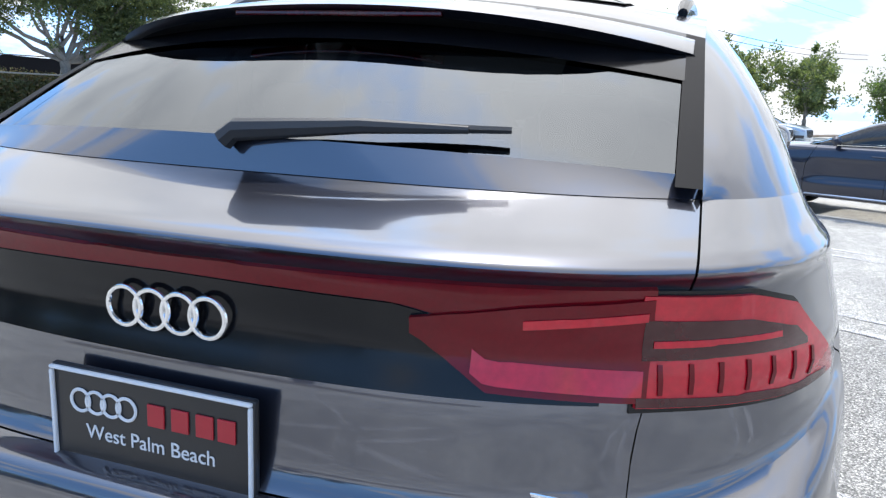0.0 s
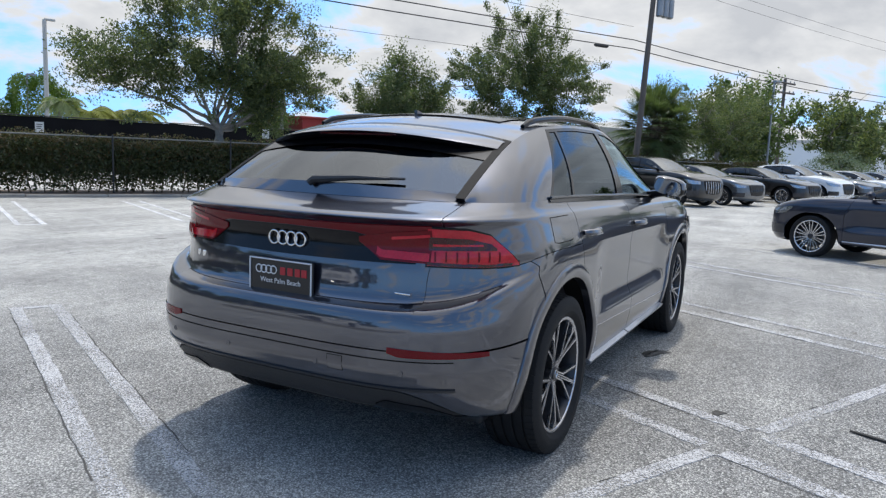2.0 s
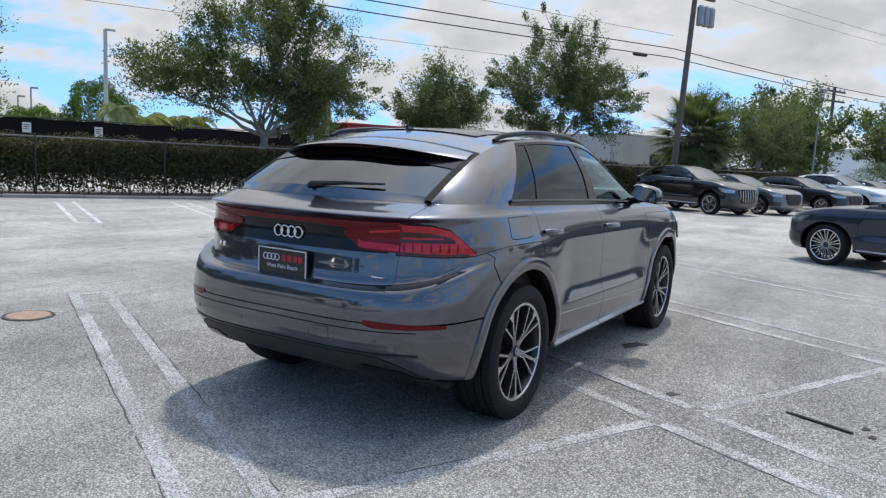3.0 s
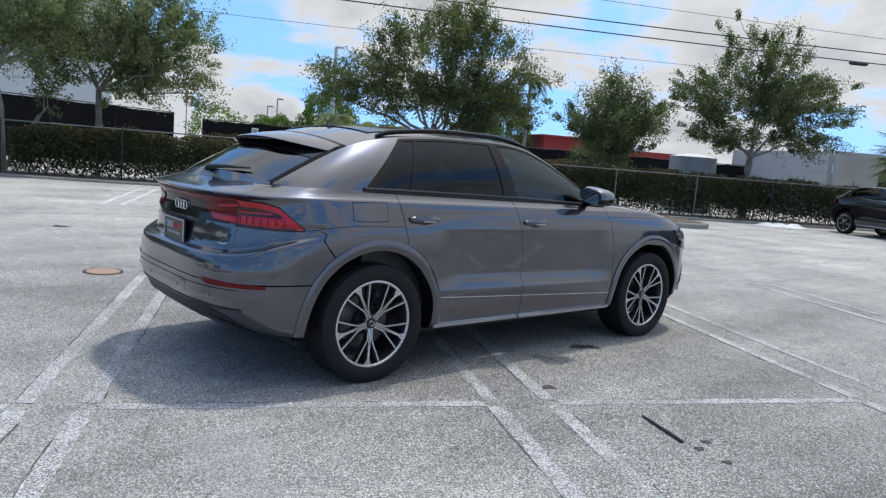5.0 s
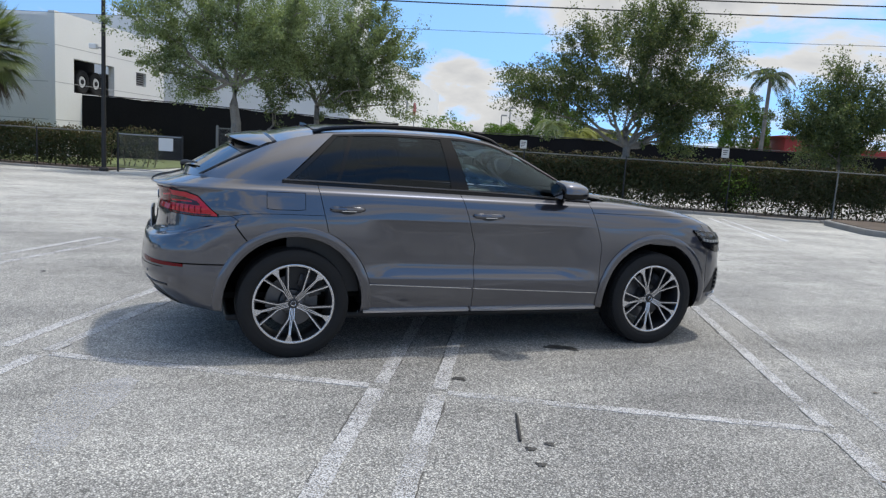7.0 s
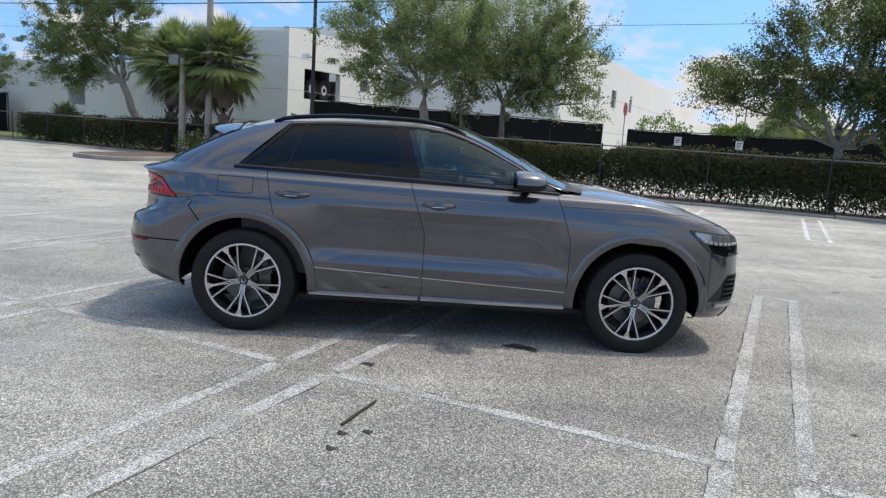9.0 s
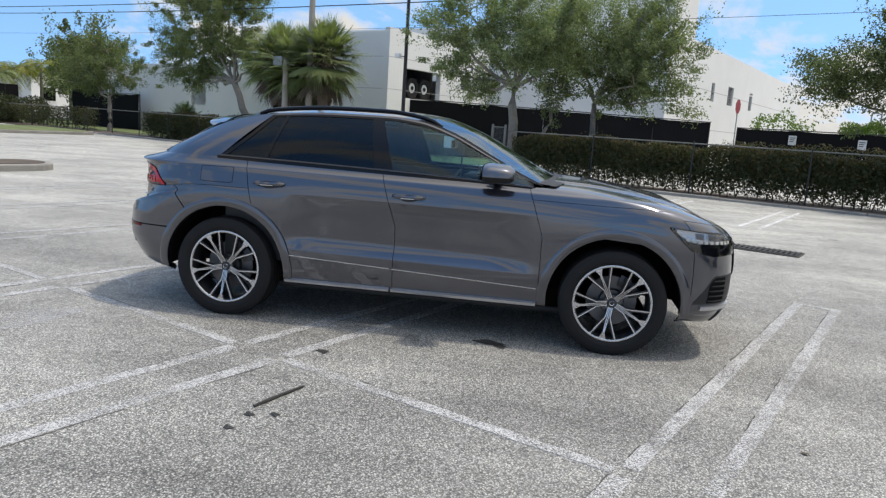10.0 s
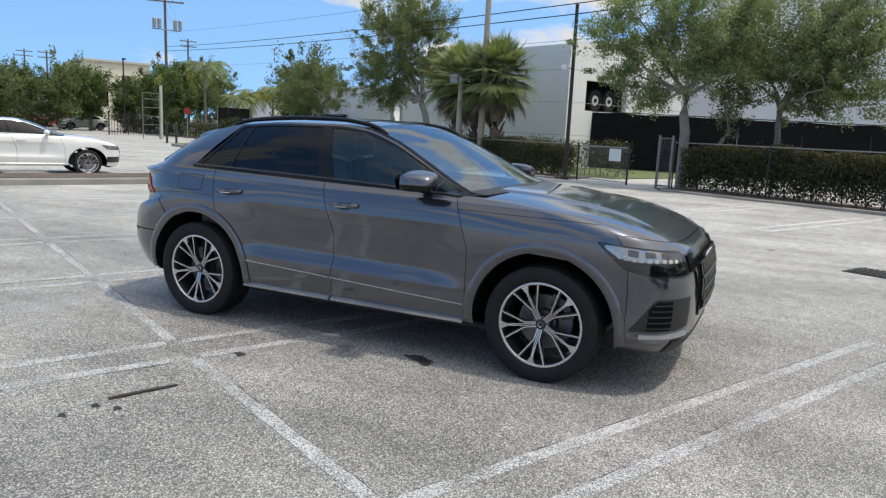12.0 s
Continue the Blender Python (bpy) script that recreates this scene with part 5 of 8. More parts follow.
def light_pole(x, y, h, mat, label, arm=0.0, r=0.07):
    top = empty("light_pole", on_grid(x, y), label, "lamp post")
    tube("pole", [(0, 0, 0), (0, 0, h)], [r, r * 0.8], mat, top, 10)
    tube("base_collar", [(0, 0, 0), (0, 0, 0.10), (0, 0, 0.14)], [r * 2.0, r * 2.0, r * 1.2], mat, top, 10)
    if arm:
        part("lamp_head", box((-0.12, -0.02, h - 0.05), (0.12, arm, h + 0.08), 0.02), mat, top)
    return top


bp = light_pole(-17.05, -11.85, 6.2, M["pole_black"], "black steel pole by the gate with small floodlight", 0.0, 0.075)
tube("pole_cap", [(0, 0, 6.2), (0, 0, 6.28)], [0.08, 0.03], M["pole_black"], bp, 10)
part("floodlight", box((0.0, -0.42, 3.95), (0.16, -0.16, 4.12), 0.03), M["sign"], bp, "small white floodlight head")
part("bracket", box((0.0, -0.20, 3.98), (0.04, 0.0, 4.02)), M["galv"], bp)
light_pole(-48.4, 4.47, 8.7, M["concrete"], "pale concrete light pole behind the fence", 0.6, 0.15)
light_pole(-60.0, 0.7, 5.3, M["galv"], "grey parking-lot light pole far behind the fence", 0.5)
light_pole(-62.0, -0.1, 4.7, M["galv"], "grey parking-lot light pole far behind the fence", 0.5)
light_pole(-50.0, 3.6, 5.4, M["galv"], "grey parking-lot light pole far behind the fence", 0.5)
light_pole(-21.0, 40.0, 6.6, M["galv"], "grey lamp post near the parked cars", 0.6)
light_pole(-14.5, -62.0, 6.4, M["pole_black"], "tall black lamp post at the far driveway", 0.5)

stop = empty("stop_sign", on_grid(-36.9, -4.5, 0, 84), "red octagonal stop sign on a steel post beyond the fence", "road sign")
tube("post", [(0, 0, 0), (0, 0, 3.2)], 0.03, M["galv"], stop, 8)
sb = bmesh.new()
bmesh.ops.create_cone(sb, cap_ends=True, segments=8, radius1=0.40, radius2=0.40, depth=0.01, matrix=pose(0, 0, 3.6, 0, 90, 0) @ pose(0, 0, 0, 0, 0, 22.5))
part("plate", sb, M["sign_red"], stop)
tube("post_top", [(-0.02, 0, 3.1), (-0.02, 0, 3.95)], 0.025, M["galv"], stop, 8)


# ---- car shape: rows of plan outlines stacked from sill to belt line; y runs forward from the rear axle ----
def pchip(xs, ys):
    """Smooth curve through the points that does not overshoot."""
    xs, ys = np.asarray(xs, float), np.asarray(ys, float)
    h, d = np.diff(xs), np.diff(ys, axis=0) / (np.diff(xs)[:, None] if ys.ndim > 1 else np.diff(xs))
    t = np.zeros_like(ys)
    for i in range(1, len(xs) - 1):
        a, b = d[i - 1], d[i]
        same = (a * b) > 0
        t[i] = np.where(same, 2 * a * b / np.where(np.abs(a + b) < 1e-12, 1, a + b), 0)
    t[0], t[-1] = d[0], d[-1]

    def at(x):
        x = min(max(x, xs[0]), xs[-1])
        i = min(int(np.searchsorted(xs, x, side="right")) - 1, len(xs) - 2)
        u = (x - xs[i]) / h[i]
        return (ys[i] * (1 + 2 * u) * (1 - u) ** 2 + t[i] * h[i] * u * (1 - u) ** 2 + ys[i + 1] * u * u * (3 - 2 * u) + t[i + 1] * h[i] * u * u * (u - 1))

    return at


# seventeen rows from sill to belt: heights at rear centre, side rear, side front and front centre, half width, ends, roundness of tail and nose, where the nose springs from
REAR_Z = (0.345, 0.385, 0.495, 0.54, 0.59, 0.66, 0.76, 0.81, 0.83, 0.86, 0.98, 1.06, 1.14, 1.172, 1.184, 1.202, 1.238)
SIDE_REAR_Z = (0.3, 0.325, 0.47, 0.53, 0.585, 0.665, 0.82, 0.93, 0.985, 1.02, 1.06, 1.105, 1.15, 1.176, 1.192, 1.212, 1.24)
SIDE_FRONT_Z = (0.3, 0.315, 0.45, 0.5, 0.545, 0.612, 0.78, 0.9, 0.955, 0.99, 1.03, 1.07, 1.105, 1.132, 1.15, 1.168, 1.182)
FRONT_Z = (0.21, 0.24, 0.38, 0.46, 0.54, 0.64, 0.76, 0.84, 0.89, 0.925, 0.955, 0.99, 1.045, 1.11, 1.168, 1.205, 1.218)
HALF_WIDTH = (0.86, 0.93, 0.962, 0.968, 0.97, 0.968, 0.966, 0.963, 0.96, 0.957, 0.952, 0.944, 0.932, 0.921, 0.906, 0.892, 0.88)
TAIL_Y = (-0.72, -0.9, -0.985, -1.005, -1.02, -1.02, -1.012, -0.998, -0.95, -0.932, -0.918, -0.900, -0.918, -0.962, -0.945, -0.87, -0.74)
NOSE_Y = (3.66, 3.8, 3.89, 3.905, 3.91, 3.91, 3.9, 3.88, 3.86, 3.83, 3.79, 3.71, 3.57, 3.36, 3.05, 2.76, 2.52)
TAIL_ROUND = (3.6, 3.6, 3.7, 3.7, 3.7, 3.7, 3.7, 3.6, 3.05, 3.05, 3.05, 3.05, 3.05, 3.15, 3.15, 3.15, 3.15)
NOSE_ROUND = (3.8, 4, 4.2, 4.2, 4.2, 4.2, 4.2, 4.2, 4.1, 4, 3.9, 3.7, 3.5, 3.3, 3.2, 3.2, 3.2)
NOSE_SPRING = (2.9, 2.9, 2.9, 2.9, 2.9, 2.9, 2.9, 2.9, 2.9, 2.9, 2.9, 2.9, 2.88, 2.84, 2.7, 2.52, 2.38)
OUTLINES = list(zip(REAR_Z, SIDE_REAR_Z, SIDE_FRONT_Z, FRONT_Z, HALF_WIDTH, TAIL_Y, NOSE_Y, TAIL_ROUND, NOSE_ROUND, NOSE_SPRING))
ROW_AT = pchip(range(len(OUTLINES)), OUTLINES)
TOP_ROW = len(OUTLINES) - 1
C_GATE, C_REAR, C_RDOOR, C_MID, C_FDOOR, C_NOSE, C_END = 11, 26, 32, 58, 84, 96, 124
WHEEL_Y, HUB_Z, ARCH_R = (0.0, 2.995), 0.385, 0.485
YCR = -0.10


def smooth01(t):
    t = min(max(t, 0.0), 1.0)
    return t * t * (3 - 2 * t)


def flank(p, r):
    """Works the flank: a hollow facet low on the doors, blisters over the arches, a recess under the tail lamps."""
    y, z = p.y, p.z
    doors_only = smooth01((y - 0.42) / 0.35) * smooth01((2.50 - y) / 0.45)
    dent = float(np.interp(r, (4.0, 4.08, 5.15, 5.3, 8.6), (0.0, 0.004, 0.036, 0.036, 0.0)))
    high = smooth01((z - 0.66) / 0.22) * smooth01((1.13 - z) / 0.16)
    swell = 0.016 * high * sum(math.exp(-((y - wy) / 0.50) ** 2) for wy in WHEEL_Y)
    k = (p.x - dent * doors_only + swell * smooth01((p.x - 0.7) / 0.2)) / p.x if p.x > 0.5 else 1.0
    line = -0.66 + (z - 0.77) * 1.25
    sunk = 0.008 * smooth01((line - y) / 0.035) * smooth01((z - 0.775) / 0.03) * smooth01((1.03 - z) / 0.03) * smooth01((p.x - 0.60) / 0.1)
    # the bonnet's raised middle, narrowing towards the nose
    dome = 0.013 * smooth01((0.60 - 0.10 * (y - 2.4) - p.x) / 0.06) * smooth01((y - 2.42) / 0.1) * smooth01((z - 0.985) / 0.03) * smooth01((3.62 - y) / 0.25)
    return Vector((p.x * k - sunk * 0.8, y + sunk * 0.6, z + dome))


def body_point(c, r):
    return flank(outline_point(c, r), r)


def outline_point(c, r):
    """A point of the right half of the body: column c from tail centre to nose centre, row r from sill to belt."""
    zr, zsr, zsf, zf, w, yr, yf, nr, nf, ycf = ROW_AT(r)
    if c <= C_REAR:
        x_gate = 0.65 + 0.05 * smooth01((zr - 0.9) / 0.3)
        tg = math.asin(min(0.98, (x_gate / w) ** (nr / 2)))
        th = tg * c / C_GATE if c <= C_GATE else tg + (math.pi / 2 - tg) * (c - C_GATE) / (C_REAR - C_GATE)
        x = w * max(0.0, math.sin(th)) ** (2 / nr)
        y = YCR - (YCR - yr) * max(0.0, math.cos(th)) ** (2 / nr)
        return Vector((x, y, zr + (zsr - zr) * smooth01(th / (math.pi / 2)) ** 2.2))
    if c >= C_NOSE:
        th = math.pi / 2 * (C_END - c) / (C_END - C_NOSE)
        x = w * max(0.0, math.sin(th)) ** (2 / nf)
        y = ycf + (yf - ycf) * max(0.0, math.cos(th)) ** (2 / nf)
        return Vector((x, y, zf + (zsf - zf) * smooth01(th / (math.pi / 2))))
    z = (zsr * 0.6 + zsf * 0.4)
    lin = 0.15 + max(0.0, 1.2 - z) * 0.23
    ring = 0.552 ** 2 - (z - HUB_Z) ** 2
    rd = max(lin, math.sqrt(ring)) if ring > 0 and z < 0.93 else lin
    bl = 1.22 + 0.13 * min(1.0, max(0.0, (1.22 - z) / 0.4))
    fd = 2.33 + 0.12 * min(1.0, max(0.0, (1.2 - z) / 0.35))
    keys = [(C_REAR, YCR), (C_RDOOR, rd), (C_MID, bl), (C_FDOOR, fd), (C_NOSE, ycf)]
    for (c0, y0), (c1, y1) in zip(keys[:-1], keys[1:]):
        if c <= c1:
            y = y0 + (y1 - y0) * (c - c0) / (c1 - c0)
            break
    t = (y - YCR) / (ycf - YCR)
    return Vector((w, y, zsr + (zsf - zsr) * t))


def grid_faces(nc, nr, base=0, flip=False):
    out = []
    for i in range(nc - 1):
        for j in range(nr - 1):
            a = base + i * nr + j
            q = (a, a + nr, a + nr + 1, a + 1)
            out.append(q[::-1] if flip else q)
    return out


def cut_arches(verts, faces, radius=ARCH_R):
    """Opens the wheel arches: drops what lies inside the circle and draws the rim of the hole onto it."""
    inside = {}
    for i, v in enumerate(verts):
        for wy in WHEEL_Y:
            if abs(v.x) > 0.5 and math.hypot(v.y - wy, v.z - HUB_Z) < radius:
                inside[i] = wy
    keep = [f for f in faces if not all(i in inside for i in f)]
    used = {i for f in keep for i in f}
    for i, wy in inside.items():
        if i in used:
            d = Vector((0, verts[i].y - wy, verts[i].z - HUB_Z))
            d = d.normalized() * radius
            verts[i] = Vector((verts[i].x, wy + d.y, HUB_Z + d.z))
    order = {i: k for k, i in enumerate(sorted(used))}
    return [verts[i] for i in sorted(used)], [tuple(order[i] for i in f) for f in keep]


def weld(verts, faces):
    """Joins points that coincide."""
    seen, to, out = {}, [], []
    for v in verts:
        key = (round(v.x, 4), round(v.y, 4), round(v.z, 4))
        if key not in seen:
            seen[key] = len(out)
            out.append(v)
        to.append(seen[key])
    kept = []
    for f in faces:
        q = tuple(dict.fromkeys(to[i] for i in f))
        if len(q) > 2:
            kept.append(q)
    return out, kept


def panel_data(blocks, side=1, gap=0.055, k=4, rim=True, cut=True, fine=1):
    """Skin of one body panel made of blocks (c0, c1, r0, r1), with folded-in edges so that shut lines are real gaps."""
    verts, faces = [], []
    for block in blocks:
        c0, c1, r0, r1 = block[:4]
        joint = block[4] if len(block) > 4 else 0  # 1: runs on at its end, 2: runs on at its start
        cs = [c0 + gap] + [c / fine for c in range(int(c0 * fine) + 1, int(math.ceil(c1 * fine)))] + [c1 - gap]
        n = max(2, int(round((r1 - r0) * k)))
        rs = [r0 + (r1 - r0) * j / n for j in range(n + 1)]
        if r0 > 0:
            rs[0] += gap * 0.8
        if r1 < TOP_ROW:
            rs[-1] -= gap * 0.8
        if c0 == 0:
            cs[0] = 0
        if c1 == C_END or joint == 1:
            cs[-1] = c1
        if joint == 2:
            cs[0] = c0
        k0, k1 = (block[5], block[6]) if len(block) > 6 else (0.0, 0.0)  # how far the ends lean towards the lower row

        def lean(c, r):
            q = (r1 - r) / (r1 - r0)
            return c + (k0 + (k1 - k0) * (c - c0) / (c1 - c0)) * q
        up0, up1 = (block[7], block[8]) if len(block) > 8 else (0.0, 0.0)  # rows by which the lower and upper edge rise towards the start

        def rise(c, r):
            q = (r1 - r) / (r1 - r0)
            if joint == 4:
                return r + up0(c) * q + up1(c) * (1 - q)
            return r + (up0 * q + up1 * (1 - q)) * (c1 - c) / (c1 - c0)
        pts = [[body_point(lean(c, r), rise(c, r)) for r in rs] for c in cs]
        if rim:
            def fold(p, a, b):
                nrm = a.cross(b)
                nrm = nrm.normalized() if nrm.length > 1e-9 else Vector((1, 0, 0))
                return p - nrm * 0.02
            nc, nr = len(cs), len(rs)
            nor = [[None] * nr for _ in range(nc)]
            for i in range(nc):
                for j in range(nr):
                    a = pts[min(i + 1, nc - 1)][j] - pts[max(i - 1, 0)][j]
                    b = pts[i][min(j + 1, nr - 1)] - pts[i][max(j - 1, 0)]
                    nor[i][j] = (a, b)
            low = [fold(pts[i][0], *nor[i][0]) for i in range(nc)]
            high = [fold(pts[i][-1], *nor[i][-1]) for i in range(nc)]
            pts = [[low[i]] + pts[i] + [high[i]] for i in range(nc)]
            if c0 != 0 and joint != 2:
                pts.insert(0, [fold(p, *nor[0][min(max(j - 1, 0), nr - 1)]) for j, p in enumerate(pts[0])])
            if c1 != C_END and joint != 1:
                pts.append([fold(p, *nor[-1][min(max(j - 1, 0), nr - 1)]) for j, p in enumerate(pts[-1])])
        base = len(verts)
        verts += [p for col in pts for p in col]
        faces += grid_faces(len(pts), len(pts[0]), base)
    if cut:
        verts, faces = cut_arches(verts, faces)
    if side < 0:
        verts = [Vector((-v.x, v.y, v.z)) for v in verts]
        faces = [f[::-1] for f in faces]
    return verts, faces


def joined(*data):
    verts, faces = [], []
    for v, f in data:
        b = len(verts)
        verts += v
        faces += [tuple(i + b for i in q) for q in f]
    return verts, faces


# roof edge: the line from the foot of the rear glass over the roof to the foot of the windscreen
EDGE_AT = pchip([-0.63, -0.40, -0.12, 0.10, 0.30, 0.80, 1.20, 1.45, 1.70, 2.00, 2.25, 2.42],
                [(0.700, 1.250), (0.692, 1.375), (0.685, 1.505), (0.685, 1.565), (0.690, 1.598), (0.700, 1.628), (0.700, 1.630), (0.700, 1.607), (0.720, 1.530), (0.770, 1.385), (0.825, 1.258), (0.868, 1.190)])
CROWN_AT = pchip([-0.63, -0.12, 0.30, 0.90, 1.45, 2.0, 2.42], [0.02, 0.075, 0.062, 0.052, 0.045, 0.04, 0.025])


def edge_point(y):
    w, z = EDGE_AT(y)
    return Vector((w, y, z))


def belt_point(y):
    y0 = min(max(y, YCR), 2.40)
    t = (y0 - YCR) / 2.48
    return Vector((0.880, y, 1.240 + (1.182 - 1.240) * t))


def cabin_side(y, f):
    """Side of the cabin: f = 0 at the belt, 1 at the roof edge."""
    a, b = belt_point(y), edge_point(y)
    p = a.lerp(b, f)
    h = max(0.0, b.z - a.z)
    p.x += 0.075 * h * math.sin(math.pi * f)
    return p


def cabin_patch(q0, q1, f0, f1, n=10, m=8, out=0.0, side=1, thick=0.006):
    """Patch of the cabin side between two slanting lines (y at belt, y at roof edge)."""
    verts = []
    for i in range(n + 1):
        yb, yt = q0[0] + (q1[0] - q0[0]) * i / n, q0[1] + (q1[1] - q0[1]) * i / n
        for j in range(m + 1):
            f = f0 + (f1 - f0) * j / m
            p = cabin_side(yb + (yt - yb) * f, f)
            verts.append(Vector((p.x + out, p.y, p.z)))
    faces = grid_faces(n + 1, m + 1)
    k = len(verts)
    if thick:
        verts += [Vector((v.x - thick, v.y, v.z)) for v in verts]
        faces += [tuple(i + k for i in f[::-1]) for f in faces]
        ring = [i * (m + 1) for i in range(n + 1)] + [n * (m + 1) + j for j in range(1, m + 1)] + [i * (m + 1) + m for i in reversed(range(n))] + [j for j in reversed(range(1, m))]
        for a, b in zip(ring, ring[1:] + ring[:1]):
            faces.append((b, a, a + k, b + k))
    if side < 0:
        verts = [Vector((-v.x, v.y, v.z)) for v in verts]
        faces = [f[::-1] for f in faces]
    return verts, faces


def c_panel(side, n=14, m=10):
    """Rear pillar between belt and roof edge, behind the side glass."""
    c1 = C_REAR + (C_RDOOR - C_REAR) * 0.05
    verts = []
    for i in range(n + 1):
        u = i / n
        a = body_point(C_GATE + (c1 - C_GATE) * u, TOP_ROW)
        b = edge_point(-0.63 + (0.29 + 0.63) * u)
        if u == 1:
            a = belt_point(-0.09)
        for j in range(m + 1):
            f = j / m
            p = a.lerp(b, f)
            d = Vector((1, -0.35 * (1 - u), 0.1))
            verts.append(p + d * 0.075 * max(0.0, b.z - a.z) * math.sin(math.pi * f))
    faces = grid_faces(n + 1, m + 1)
    if side < 0:
        verts = [Vector((-v.x, v.y, v.z)) for v in verts]
        faces = [f[::-1] for f in faces]
    return verts, faces


def span_patch(y0, y1, bow0, bow1, n=16, m=20, tmax=1.0, lift=0.0, flip=False):
    """Sheet from roof edge to roof edge: roof, windscreen or rear glass. bow: how far the middle leads."""
    verts = []
    for i in range(n + 1):
        y = y0 + (y1 - y0) * i / n
        bow = bow0 + (bow1 - bow0) * i / n
        w, z = EDGE_AT(y)
        cr = CROWN_AT(y)
        for j in range(m + 1):
            t = (-1 + 2 * j / m) * tmax
            verts.append(Vector((t * w, y + bow * (1 - t * t), z + cr * (1 - t * t) + lift)))
    return verts, grid_faces(n + 1, m + 1, 0, not flip)


def tube_ring(centre, r, thick, n=40, k=8):
    """Ring that stands in the plane across y."""
    v, f = [], []
    for i in range(n):
        a = 2 * math.pi * i / n
        for j in range(k):
            b = 2 * math.pi * j / k
            q = r + thick * math.cos(b)
            v.append(Vector((centre[0] + q * math.cos(a), centre[1] + thick * 0.8 * math.sin(b), centre[2] + q * math.sin(a))))
    for i in range(n):
        for j in range(k):
            f.append((i * k + j, i * k + (j + 1) % k, ((i + 1) % n) * k + (j + 1) % k, ((i + 1) % n) * k + j))
    return v, f


def revolve(profile, n=64, phase=0.0):
    """Solid of revolution about the x axis from (x, radius) points."""
    v, f = [], []
    k = len(profile)
    for i in range(n):
        a = 2 * math.pi * i / n + phase
        for x, r in profile:
            v.append(Vector((x, r * math.cos(a), r * math.sin(a))))
    for i in range(n):
        for j in range(k - 1):
            f.append((i * k + j, ((i + 1) % n) * k + j, ((i + 1) % n) * k + j + 1, i * k + j + 1))
    return v, f


def beam(p0, p1, w0, w1, x0, x1, x2, x3):
    """Spoke: bar in the wheel plane from p0 to p1 (y, z), widths w0 to w1, outer faces x0 to x1, inner faces x2 to x3."""
    d = Vector((0, p1[0] - p0[0], p1[1] - p0[1])).normalized()
    s = Vector((0, -d.z, d.y))
    v = []
    for (py, pz), w, xo, xi in ((p0, w0, x0, x2), (p1, w1, x1, x3)):
        for sg in (-1, 1):
            q = Vector((0, py, pz)) + s * sg * w / 2
            v += [Vector((xi, q.y, q.z)), Vector((xo, q.y, q.z))]
    f = [(0, 1, 3, 2), (4, 6, 7, 5), (1, 5, 7, 3), (0, 2, 6, 4), (0, 4, 5, 1), (2, 3, 7, 6)]
    return v, f


